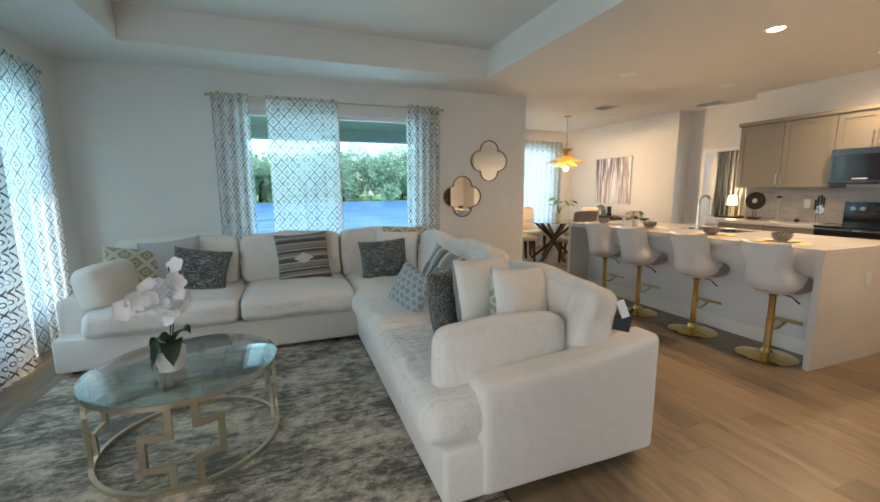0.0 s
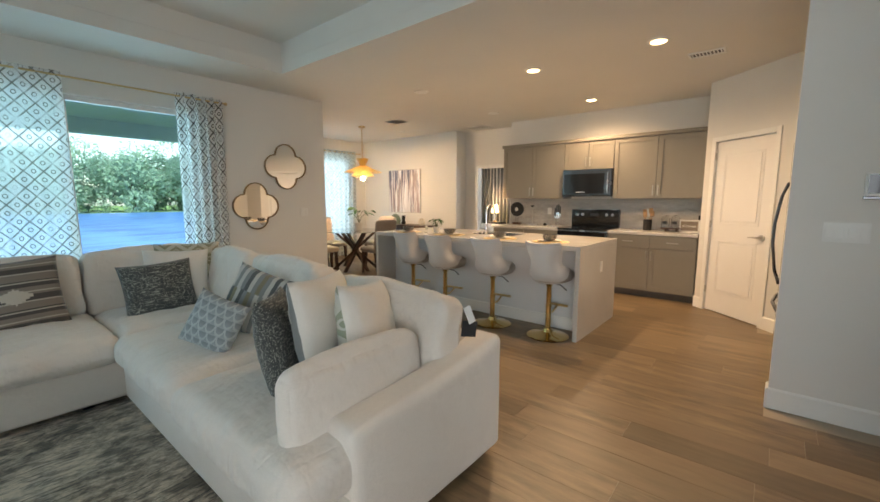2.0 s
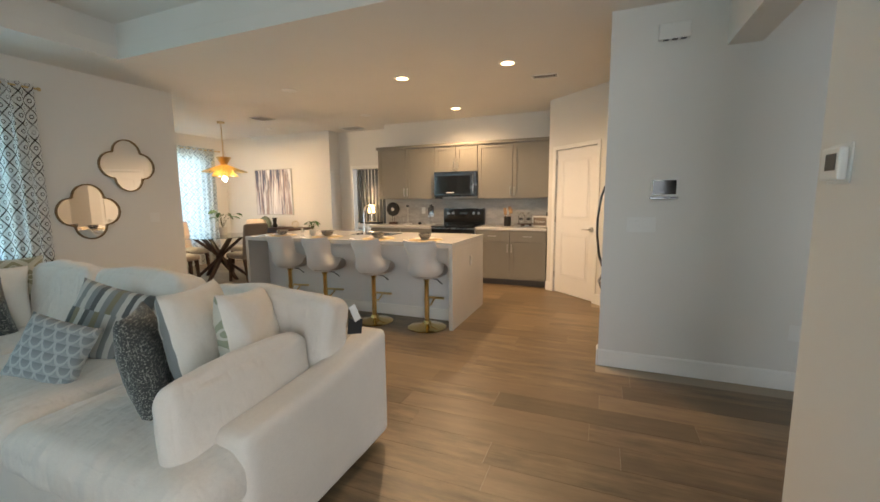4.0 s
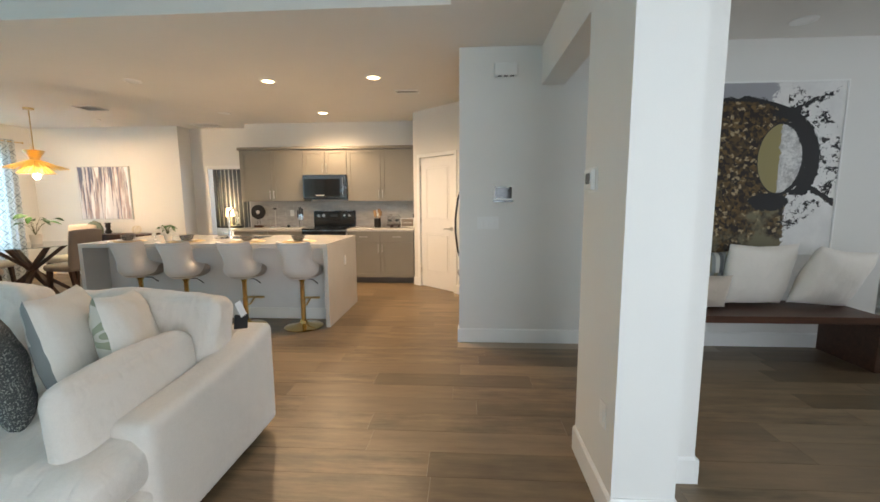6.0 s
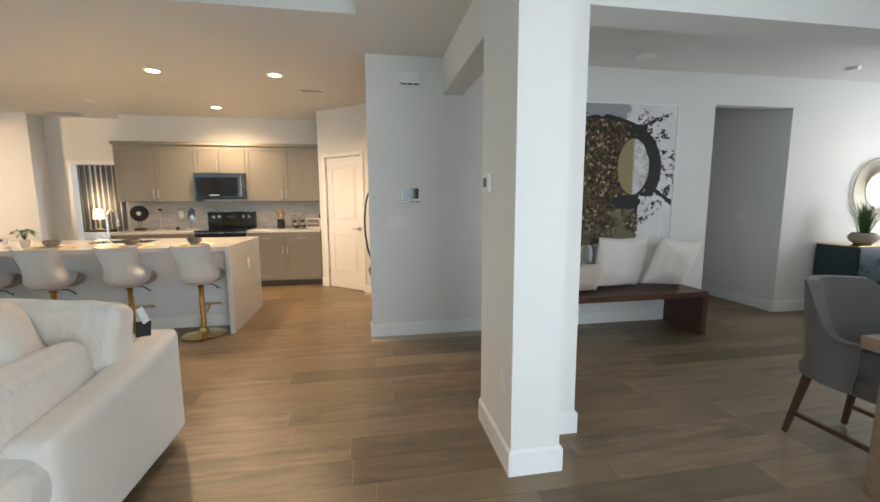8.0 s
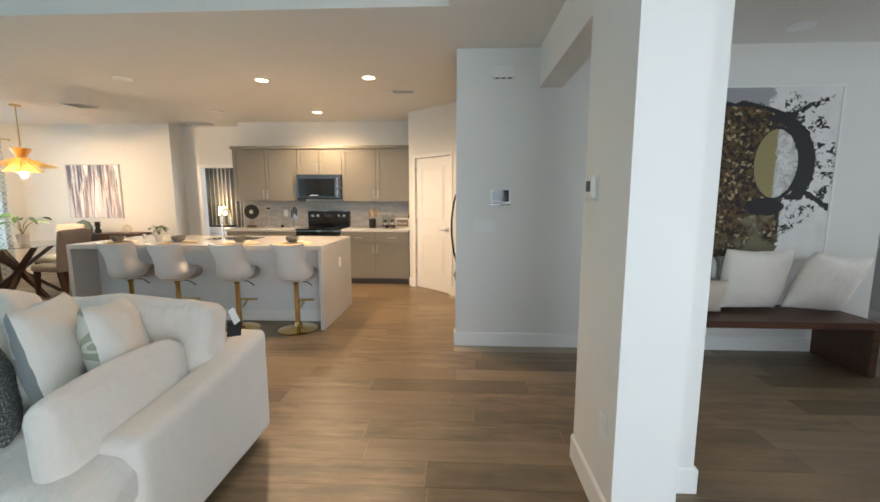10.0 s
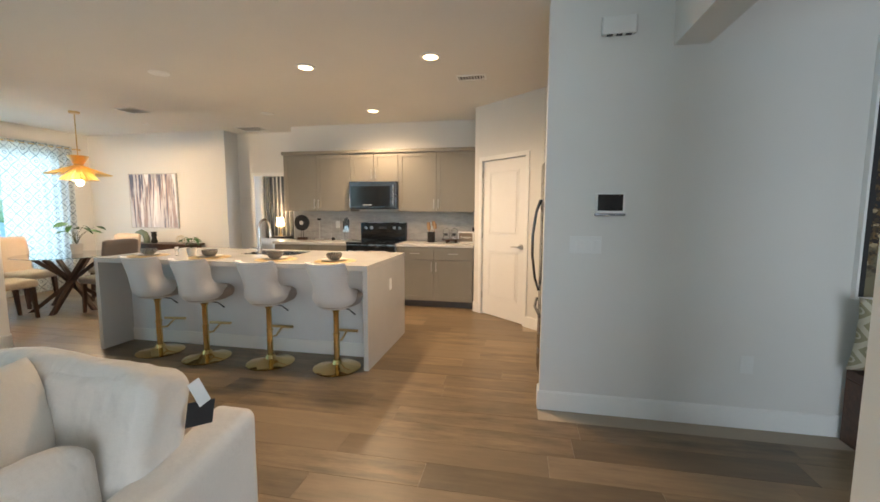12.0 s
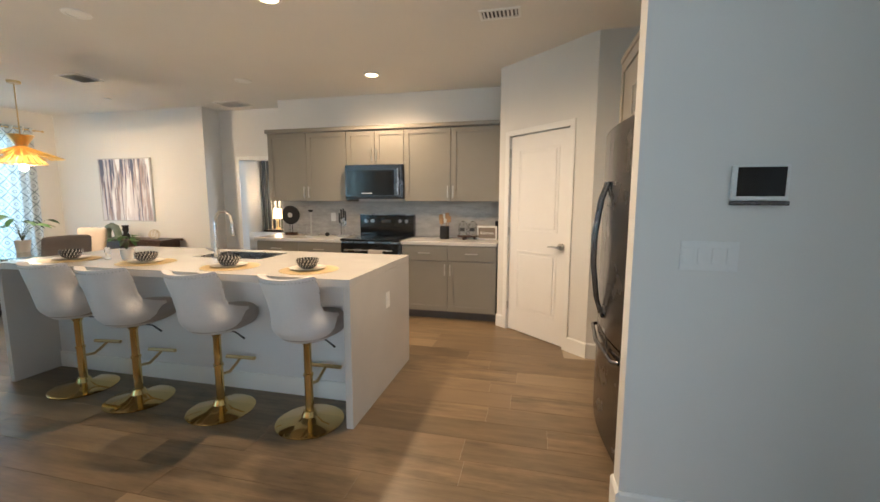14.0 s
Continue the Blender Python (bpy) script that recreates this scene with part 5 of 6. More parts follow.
for a, b in ((3.60, 4.048), (4.052, 4.50)):
    part("door", fridge_front(a, b, 0.64, 1.765), STEEL, fg, smooth=30)
part("freezer_drawer", fridge_front(3.60, 4.50, 0.05, 0.63), STEEL, fg, smooth=30)
for x in (4.005, 4.095):
    part("handle", tube([(x, 0.548, 0.72), (x, 0.58, 0.82), (x, 0.605, 1.02), (x, 0.605, 1.18), (x, 0.58, 1.38), (x, 0.548, 1.48)], 0.010, 12), STEEL, fg, "long curved steel handle", smooth=40)
part("handle", tube([(3.70, 0.515, 0.57), (3.72, 0.545, 0.57), (4.05, 0.572, 0.57), (4.38, 0.545, 0.57), (4.40, 0.515, 0.57)], 0.012, 12), STEEL, fg, "long curved steel handle", smooth=40)
oc = thing("wall_cabinet", "greige shaker cabinet above the refrigerator", "cabinet")
part("body", box(3.49, 4.55, -0.28, 0.40, 1.80, 2.25), GREIGE, oc)
part("crown", box(3.48, 4.57, -0.28, 0.425, 2.251, 2.29, 0.006), GREIGE, oc)
for a, b in ((3.493, 4.016), (4.022, 4.547)):
    bm = bmesh.new()
    for u0, u1, c, d in ((a, a + 0.06, 1.805, 2.245), (b - 0.06, b, 1.805, 2.245), (a + 0.06, b - 0.06, 1.805, 1.865), (a + 0.06, b - 0.06, 2.185, 2.245)):
        box(u0, u1, 0.4005, 0.42, c, d, 0, bm)
    box(a + 0.06, b - 0.06, 0.4005, 0.41, 1.865, 2.185, 0, bm)
    d = part("door", bm, GREIGE, oc)
    hx = b - 0.035 if a < 4 else a + 0.023
    bm = box(hx, hx + 0.012, 0.442, 0.452, 1.84, 1.99, 0.002)
    for z in (1.852, 1.968):
        box(hx + 0.001, hx + 0.011, 0.4205, 0.4425, z, z + 0.01, 0, bm)
    part("handle", bm, NICKEL, d, "satin nickel bar handle")


# curtains and rods
def curtain(label, mat, axis, a, b, at, z0, z1, cloth=1.25, folds=6, depth=0.035, seed=0, group="sheer lattice curtains", sweep=0.0):
    """A hanging cloth with soft folds; its pattern runs along the cloth."""
    bm = bmesh.new()
    uvl = bm.loops.layers.uv.new("uv")
    n, k = folds * 10, 24
    rng = random.Random(seed)
    ph = rng.random() * 6
    grid = []
    for j in range(k + 1):
        v = j / k
        z = z0 + (z1 - z0) * v
        row, run, last = [], 0.0, None
        for i in range(n + 1):
            u = i / n
            amp = depth * (0.75 + 0.25 * math.cos(3.1 * v + ph)) * (0.6 + 0.5 * noise.noise(Vector((u * 3, seed, 0.3 * v))) + 0.3)
            d = amp * math.sin(2 * math.pi * folds * (u + 0.02 * math.sin(3 * v + ph)) + 0.5 * math.sin(5 * u + ph)) 
            x = a + (b - a) * u + sweep * (1 - v) * (u - 0.5)
            if v > 0.975:
                d *= 1.25
            ru = noise.noise(Vector((x * 9, seed, 2))) * 0.008 if j == k else 0
            p = (x, at + d, z + ru) if axis == "x" else (at + d, x, z + ru)
            if last is not None:
                run += math.dist(p[:2], last)
            last = p[:2]
            row.append((bm.verts.new(p), u * (b - a) * cloth, z))
        grid.append(row)
    for j in range(k):
        for i in range(n):
            q = [grid[j][i], grid[j][i + 1], grid[j + 1][i + 1], grid[j + 1][i]]
            f = bm.faces.new([w[0] for w in q])
            for l, w in zip(f.loops, q):
                l[uvl].uv = (w[1], w[2])
    return single("curtain", bm, mat, label, "curtain", group, True)


def rod(axis, a, b, at, z, wall):
    r = thing("curtain_rod", "thin brass curtain rod with ball finials", "curtain rod", None, "brass curtain rods")
    f = (lambda u, d, c=z: (u, d, c)) if axis == "x" else (lambda u, d, c=z: (d, u, c))
    part("pole", tube([f(a, at), f(b, at)], 0.009, 12), BRASS, r, smooth=40)
    for u in (a, b):
        bm = bmesh.new()
        bmesh.ops.create_uvsphere(bm, u_segments=16, v_segments=10, radius=0.018, matrix=Matrix.Translation(f(u, at)))
        part("finial", bm, BRASS, r, smooth=True)
    for u in (a + 0.06, b - 0.06):
        part("bracket", tube([f(u, at), f(u, wall)], 0.006, 8), BRASS, r)
    return r


rod("x", -0.64, 2.21, 5.63, 2.455, YN)
curtain("sheer white curtain with grey lattice print beside the garden window", CURTAIN, "x", -0.60, -0.21, 5.63, 0.02, 2.49, 1.7, 4, 0.035, 1)
curtain("sheer white curtain with grey lattice print spread over the window middle", CURTAIN, "x", -0.02, 0.80, 5.63, 0.02, 2.49, 1.1, 7, 0.018, 2)
curtain("gathered white curtain with grey lattice print beside the mirrors", CURTAINHEAVY, "x", 1.69, 2.165, 5.63, 0.02, 2.49, 1.75, 5, 0.04, 3)
rod("y", 2.6, 5.16, -1.89, 2.455, XW)
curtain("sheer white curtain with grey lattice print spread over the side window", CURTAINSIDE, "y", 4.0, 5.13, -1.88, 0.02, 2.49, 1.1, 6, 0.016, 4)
curtain("gathered white curtain with grey lattice print at the side window", CURTAINHEAVY, "y", 3.62, 4.24, -1.79, 0.02, 2.49, 1.5, 6, 0.045, 5)
curtain("gathered white curtain with grey lattice print at the side window edge", CURTAINHEAVY, "y", 2.7, 3.05, -1.89, 0.02, 2.49, 1.7, 4, 0.04, 6)
rod("x", 4.15, 6.52, 8.48, 2.44, 8.6)
curtain("thin white curtain with pale lattice print by the breakfast table", CURTAINNOOK, "x", 4.25, 5.28, 8.48, 0.02, 2.475, 1.1, 8, 0.025, 7)
curtain("thin white curtain with pale lattice print by the breakfast table", CURTAINNOOK, "x", 5.34, 6.38, 8.48, 0.02, 2.475, 1.1, 8, 0.025, 8)


# wall mirrors
def quatre(r, lobe, n=18):
    """Four round lobes that meet in notches on the diagonals."""
    d = (2 * lobe + math.sqrt(8 * r * r - 4 * lobe * lobe)) / 4
    span = math.atan2(d, d - lobe)
    pts = []
    for q in range(4):
        c = q * math.pi / 2
        for i in range(n + 1):
            a = c - span + 2 * span * (i + 0.5) / (n + 1)
            pts.append((lobe * math.cos(c) + r * math.cos(a), lobe * math.sin(c) + r * math.sin(a)))
    return pts


def quatre_mirror(x, z):
    m = thing("wall_mirror", "quatrefoil wall mirror with thin bronze frame", "mirror", pose(x, YN - 0.001, z), "quatrefoil mirrors on the wall")
    out = quatre(0.153, 0.147)
    inn = quatre(0.140, 0.146)
    bm = bmesh.new()
    rings = [[bm.verts.new((px, y, pz)) for px, pz in o] for o, y in ((out, 0), (out, -0.025), (inn, -0.025), (inn, 0))]
    for a, b in zip(rings, rings[1:] + rings[:1]):
        for i in range(len(a)):
            j = (i + 1) % len(a)
            bm.faces.new((a[i], a[j], b[j], b[i]))
    bmesh.ops.recalc_face_normals(bm, faces=bm.faces)
    part("frame", bm, plain("bronze_frame", (0.22, 0.16, 0.09), 0.35, 0.9), m, "thin dark bronze frame")
    bm = bmesh.new()
    lo, hi = [bm.verts.new((px, -0.004, pz)) for px, pz in inn], [bm.verts.new((px, -0.012, pz)) for px, pz in inn]
    bm.faces.new(lo), bm.faces.new(hi[::-1])
    for i in range(len(lo)):
        j = (i + 1) % len(lo)
        bm.faces.new((lo[i], hi[i], hi[j], lo[j]))
    bmesh.ops.recalc_face_normals(bm, faces=bm.faces)
    part("mirror_glass", bm, MIRROR, m, "clear mirror glass")


quatre_mirror(2.984, 1.79)
quatre_mirror(2.553, 1.272)


# switches, thermostat, panel, detector
def plate_on(name, label, cat, axis, at, u, z, w, h, out, mat=WHITEP, rockers=0, group=""):
    t0 = thing(name, label, cat, None, group)

    def bx(u0, u1, d0, d1, z0, z1, bev):
        lo, hi = sorted((at + out * d0, at + out * d1))
        return box(lo, hi, u0, u1, z0, z1, bev) if axis == "x" else box(u0, u1, lo, hi, z0, z1, bev)

    part("plate", bx(u - w / 2, u + w / 2, 0.0005, 0.006, z - h / 2, z + h / 2, 0.002), mat, t0)
    for i in range(rockers):
        c = u - w / 2 + w * (i + 0.5) / rockers
        part("rocker", bx(c - 0.016, c + 0.016, 0.0062, 0.010, z - 0.032, z + 0.032, 0.002), mat, t0)
    return t0, bx


OS = "outlets and switches"
plate_on("light_switch", "white four-gang light switch plate on the hall wall", "switch", "x", XH, 0.285, 1.165, 0.20, 0.115, -1, rockers=4, group=OS)
plate_on("power_outlet", "white outlet plate low on the hall wall", "outlet", "x", XH, -0.72, 0.42, 0.075, 0.115, -1, rockers=1, group=OS)
plate_on("power_outlet", "white outlet plate low on the wall end", "outlet", "y", -0.115, 1.26, 0.44, 0.075, 0.115, 1, rockers=1, group=OS)
plate_on("light_switch", "white double switch plate by the mirrors", "switch", "y", YN, 3.24, 1.18, 0.12, 0.115, -1, rockers=2, group=OS)
plate_on("light_switch", "white switch plate in the corridor", "switch", "y", -4.30, 3.95, 1.15, 0.075, 0.115, 1, rockers=1, group=OS)
pn, bx = plate_on("alarm_panel", "white alarm touch panel with dark screen on the hall wall", "control panel", "x", XH, 0.145, 1.44, 0.15, 0.11, -1)
part("housing", bx(0.055, 0.235, 0.0062, 0.028, 1.376, 1.505, 0.004), WHITEP, pn)
part("screen", bx(0.068, 0.222, 0.0282, 0.030, 1.392, 1.497, 0.0), BLACKG, pn, "dark glossy touch screen")
part("base_strip", bx(0.052, 0.238, 0.010, 0.034, 1.359, 1.375, 0.003), STEEL, pn, "grey lower strip")
th, bx = plate_on("thermostat", "white thermostat with grey display on the wall end", "thermostat", "y", -0.115, 1.54, 1.475, 0.13, 0.12, 1)
part("body", bx(1.485, 1.595, 0.0062, 0.03, 1.425, 1.525, 0.006), WHITEP, th)
part("display", bx(1.50, 1.56, 0.0302, 0.032, 1.455, 1.505, 0.0), GREYP, th, "grey display window")
ch, bx = plate_on("door_chime", "white door chime box high on the hall wall", "chime", "x", XH, 0.14, 2.535, 0.18, 0.10, -1)
part("cover", bx(0.04, 0.24, 0.0062, 0.045, 2.48, 2.59, 0.008), WHITEP, ch)
for i in range(3):
    part("vent_slot", bx(0.065 + i * 0.055, 0.10 + i * 0.055, 0.012, 0.04, 2.4765, 2.4795, 0.0), BLACK, ch)


# ceiling fixtures
def downlight(x, y, lit=True):
    d = thing("recessed_light", "white-trimmed recessed downlight, lit warm" if lit else "white flush ceiling disc, unlit", "ceiling light", pose(x, y, H), "recessed ceiling lights")
    part("trim_ring", lathe([(0.062, -0.0005), (0.092, -0.0005), (0.09, -0.008), (0.066, -0.012), (0.062, -0.0005)], 40), TRIM, d, smooth=40)
    part("diffuser", lathe([(0, -0.004), (0.0615, -0.004), (0.0615, -0.009), (0, -0.009)], 32), LAMPGLOW if lit else TRIM, d, "glowing warm diffuser" if lit else "")


for x, y in ((4.2, 2.74), (5.91, 2.71), (4.16, 1.52)):
    downlight(x, y)
for x, y in ((4.087, 4.264), (5.80, 4.235), (3.0, -2.1)):
    downlight(x, y, False)
downlight(2.6, -5.2)
sd = thing("smoke_detector", "round white ceiling smoke detector", "smoke detector", pose(2.96, -4.49, H))
part("body", lathe([(0, -0.035), (0.045, -0.035), (0.06, -0.02), (0.065, -0.0005), (0, -0.0005)], 28), WHITEP, sd, smooth=40)
sp = thing("sprinkler_cover", "small round white ceiling cover", "ceiling cover", pose(6.1, 6.6, H))
part("disc", lathe([(0, -0.012), (0.04, -0.012), (0.045, -0.0005), (0, -0.0005)], 24), WHITEP, sp, smooth=40)


def vent(x, y, w, d, slats, label="white ceiling air vent with dark slots", back=None):
    v = thing("ceiling_vent", label, "vent", pose(x, y, H), "ceiling air vents")
    # no duct is cut: a black sheet gives the shade behind the slats
    part("backing", box(-w / 2 + 0.015, w / 2 - 0.015, -d / 2 + 0.015, d / 2 - 0.015, -0.002, -0.0005), back or BLACK, v, "" if back else "black sheet for the shade inside the duct")
    bm = bmesh.new()
    for x0, x1, y0, y1 in ((-w / 2, w / 2, -d / 2, -d / 2 + 0.02), (-w / 2, w / 2, d / 2 - 0.02, d / 2), (-w / 2, -w / 2 + 0.02, -d / 2 + 0.02, d / 2 - 0.02), (w / 2 - 0.02, w / 2, -d / 2 + 0.02, d / 2 - 0.02)):
        box(x0, x1, y0, y1, -0.012, -0.0022, 0, bm)
    part("frame", bm, TRIM, v)
    n = slats
    for i in range(n):
        c = -d / 2 + 0.02 + (d - 0.04) * (i + 0.5) / n
        part("slat", box(-w / 2 + 0.021, w / 2 - 0.021, -0.010, 0.010, -0.0015, 0.0, 0), TRIM, v, at=Matrix.Translation((0, c, -0.009)) @ Matrix.Rotation(0.6, 4, "X"))


vent(4.78, 1.23, 0.16, 0.30, 9)
vent(5.30, 5.95, 0.30, 0.30, 8)
vent(6.72, 5.15, 0.32, 0.42, 12, "white ceiling return air grille", TRIM)

# pendant over the breakfast table
pe = thing("pendant_lamp", "brass pendant lamp with tiered amber glass slat shade, lit", "pendant lamp", pose(5.22, 6.83, 0))
part("canopy", lathe([(0, H - 0.03), (0.06, H - 0.028), (0.065, H - 0.001), (0, H - 0.001)], 28), BRASS, pe, smooth=40)
part("stem", tube([(0, 0, 2.12), (0, 0, H - 0.029)], 0.007, 10), BRASS, pe, smooth=40)
part("collar", lathe([(0.04, 2.01), (0.05, 2.01), (0.125, 2.13), (0.12, 2.135), (0.04, 2.02)], 32), BRASS, pe, "flared brass upper collar", smooth=40)
part("hub", lathe([(0, 1.99), (0.055, 1.99), (0.055, 2.012), (0, 2.03)], 28), BRASS, pe, smooth=40)


def slats(r0, z0, r1, z1, n, w0, w1, name):
    for i in range(n):
        a = 2 * math.pi * i / n
        bm = bmesh.new()
        c, s = math.cos(a), math.sin(a)
        vs = []
        for r, z, w in ((r0, z0, w0), (r1, z1, w1)):
            for t1 in (0.002, -0.002):
                for q in (-1, 1):
                    vs.append(bm.verts.new((c * r - s * q * w / 2, s * r + c * q * w / 2, z + t1)))
        for q in ((0, 1, 3, 2), (4, 6, 7, 5), (0, 4, 5, 1), (2, 3, 7, 6), (0, 2, 6, 4), (1, 5, 7, 3)):
            bm.faces.new([vs[j] for j in q])
        bmesh.ops.recalc_face_normals(bm, faces=bm.faces)
        part(name, bm, AMBER, pe)


slats(0.05, 2.0, 0.37, 1.875, 28, 0.010, 0.055, "upper_slat")
slats(0.05, 1.975, 0.22, 1.80, 22, 0.012, 0.045, "lower_slat")
part("rim", tube([(0.215 * math.cos(i * math.pi / 18), 0.215 * math.sin(i * math.pi / 18), 1.80) for i in range(36)], 0.004, 6, closed=True), BRASS, pe)
bm = bmesh.new()
bmesh.ops.create_uvsphere(bm, u_segments=20, v_segments=14, radius=0.042, matrix=Matrix.Translation((0, 0, 1.76)))
part("bulb", bm, BULBGLOW, pe, "glowing round bulb", smooth=True)
part("bulb_socket", lathe([(0, 1.80), (0.02, 1.80), (0.02, 1.985), (0, 1.985)], 16), BRASS, pe, smooth=40)


# breakfast table and chairs
TBX, TBY = 5.05, 6.90
bt = thing("breakfast_table", "round glass breakfast table on crossed dark walnut legs", "dining table", pose(TBX, TBY, 0))
part("tabletop", lathe([(0, 0.745), (0.59, 0.745), (0.60, 0.75), (0.59, 0.757), (0, 0.757)], 64), TABLEGLASS, bt, "clear round glass top", smooth=30)
for i in range(3):
    a = i * math.pi / 3 + 0.35
    c, s = math.cos(a), math.sin(a)
    for q in (1, -1):
        bm = bmesh.new()
        n = Vector((-s, c, 0)) * 0.024
        f = Vector((c, s, 0)) * 0.036
        lo, hi = Vector((c * 0.42 * q, s * 0.42 * q, 0.0)), Vector((-c * 0.40 * q, -s * 0.40 * q, 0.744))
        off = Vector((-s, c, 0)) * 0.025 * q
        vs = [bm.verts.new(p + off + x + y) for p in (lo, hi) for x in (n, -n) for y in (f, -f)]
        for k in ((0, 1, 3, 2), (4, 6, 7, 5), (0, 4, 5, 1), (2, 3, 7, 6), (0, 2, 6, 4), (1, 5, 7, 3)):
            bm.faces.new([vs[j] for j in k])
        bmesh.ops.recalc_face_normals(bm, faces=bm.faces)
        part("leg", bm, WALNUT, bt)


def make_chair(label, cloth, m, group="chairs round the breakfast table"):
    """An upholstered side chair facing +x with splayed square legs."""
    c = thing("dining_chair", label, "chair", m, group)
    part("seat", softbox(0.48, 0.47, 0.10, 0.04, 0.012, 10, 0.002, 1), cloth, c, smooth=True, at=pose(0.0, 0, 0.45))
    part("backrest", softbox(0.075, 0.45, 0.56, 0.035, 0.01, 10, 0.002, 2), cloth, c, smooth=True, at=pose(-0.245, 0, 0.71, 0, -9, 0))
    for x, y in ((0.18, 0.19), (0.18, -0.19), (-0.2, 0.19), (-0.2, -0.19)):
        bm = bmesh.new()
        dx = 0.03 if x > 0 else -0.07
        vs = []
        for z, w, ox in ((0.0, 0.016, dx), (0.405, 0.024, 0)):
            for a, b in ((-w, -w), (w, -w), (w, w), (-w, w)):
                vs.append(bm.verts.new((x + ox + a, y + b, z)))
        for q in ((3, 2, 1, 0), (4, 5, 6, 7), (0, 1, 5, 4), (1, 2, 6, 5), (2, 3, 7, 6), (3, 0, 4, 7)):
            bm.faces.new([vs[j] for j in q])
        part("leg", bm, WALNUT, c, "dark wood tapered leg")
    return c


BC = "beige upholstered dining chair with dark wood legs"
mc = make_chair(BC, BEIGEC, pose(4.34, 6.98, 0, 0, 0, -8))
copy_thing(mc, pose(5.02, 7.62, 0, 0, 0, -85))
copy_thing(mc, pose(5.80, 7.05, 0, 0, 0, 186))
make_chair("taupe-backed upholstered dining chair with dark wood legs", TAUPEC, pose(5.02, 6.22, 0, 0, 0, 84))
leafy("table_plant", "broad-leaved plant in a white pot on the breakfast table", pose(TBX + 0.12, TBY + 0.02, 0.758), [(0, 0), (0.06, 0), (0.075, 0.14), (0.065, 0.14)], CERAMIC, 13, 0.32, 0.16, 9, 0.75)

# sideboard in the nook
sb = thing("sideboard", "low dark walnut sideboard under the painting", "sideboard")
part("top", box(6.36, 6.745, 6.20, 7.50, 0.765, 0.80, 0.004), WALNUT, sb)
part("cabinet_body", box(6.39, 6.74, 6.26, 7.44, 0.30, 0.7645), WALNUT, sb)
for x in (6.42, 6.70):
    for y in (6.30, 7.40):
        part("leg", box(x - 0.02, x + 0.02, y - 0.02, y + 0.02, 0, 0.2995, 0.003), WALNUT, sb)
va = thing("arch_vase", "green-grey arch-shaped ceramic vase on the sideboard", "vase", pose(6.52, 7.28, 0.801))
bm = tube([(0, -0.10, 0), (0, -0.105, 0.08), (0, -0.07, 0.16), (0, 0, 0.19), (0, 0.07, 0.16), (0, 0.105, 0.08), (0, 0.10, 0)], [0.045, 0.05, 0.05, 0.048, 0.05, 0.05, 0.045], 16)
part("body", bm, GREENCER, va, smooth=50)
single("black_vase", lathe([(0, 0), (0.04, 0), (0.055, 0.04), (0.03, 0.09), (0.045, 0.14), (0.035, 0.17), (0.05, 0.19), (0.045, 0.2), (0, 0.19)], 24), BLACKM, "dark gourd-shaped vase on the sideboard", "vase", "", 60, pose(6.50, 7.0, 0.801))
orb = bmesh.new()
for i in range(6):
    m3 = Matrix.Rotation(i * math.pi / 6, 3, "Z") @ Matrix.Rotation(math.pi / 2 + 0.25 * math.sin(i * 2), 3, "X")
    tube([m3 @ Vector((0.07 * math.cos(k * math.pi / 12), 0.07 * math.sin(k * math.pi / 12), 0)) + Vector((0, 0, 0.076)) for k in range(24)], 0.004, 6, orb, closed=True)
single("wire_orb", orb, CHAMP, "openwork gold metal orb on the sideboard", "ornament", "", True, pose(6.46, 6.42, 0.801))


def streaks():
    t = Tree("streaked_painting")
    a = t.noise(1, 4, None, (1, 11, 1.3), 0.6)
    b = t.noise(1, 3, None, (1, 23, 1.0), 0.6)
    c = t.noise(1, 3, None, (1, 7, 0.8), 0.5)
    col = t.mix(t.sharp(a, 0.46, 0.54), (0.70, 0.68, 0.70), (0.42, 0.33, 0.32))
    col = t.mix(t.sharp(t.m("ADD", b, t.m("MULTIPLY", t.sep(2), 0.12)), 0.52, 0.58), col, (0.12, 0.13, 0.20))
    col = t.mix(t.sharp(c, 0.55, 0.60), col, (0.85, 0.84, 0.86))
    return t.done(col, 0.6, 0, b, 0.2, 0.001)


pa = thing("abstract_painting", "abstract canvas of vertical white, pink-grey and navy streaks", "painting", pose(6.745, 7.205, 1.54))
part("canvas", box(-0.018, 0.012, -0.49, 0.49, -0.475, 0.475, 0.0), streaks(), pa)
bm = bmesh.new()
for a, b, c, d in ((-0.505, -0.4905, -0.49, 0.49), (0.4905, 0.505, -0.49, 0.49), (-0.4905, 0.4905, -0.49, -0.4755), (-0.4905, 0.4905, 0.4755, 0.49)):
    box(-0.022, 0.013, a, b, c, d, 0, bm)
part("frame", bm, NICKEL, pa, "thin silver frame")

# bedroom seen through the far doorway
be = thing("bed", "bed with pale bedding and dark frame in the far bedroom", "bed")
part("bed_frame", box(7.9, 9.0, 5.6, 7.1, 0.0, 0.40, 0.02), BLACKM, be)
part("duvet", softbox(1.08, 1.46, 0.26, 0.09, 0.03, 12, 0.012, 4), PILLOWW, be, smooth=True, at=pose(8.45, 6.35, 0.60))
t = Tree("striped_drape")
c = t.m("GREATER_THAN", t.m("FRACT", t.m("MULTIPLY", t.sep(1), 9)), 0.22)
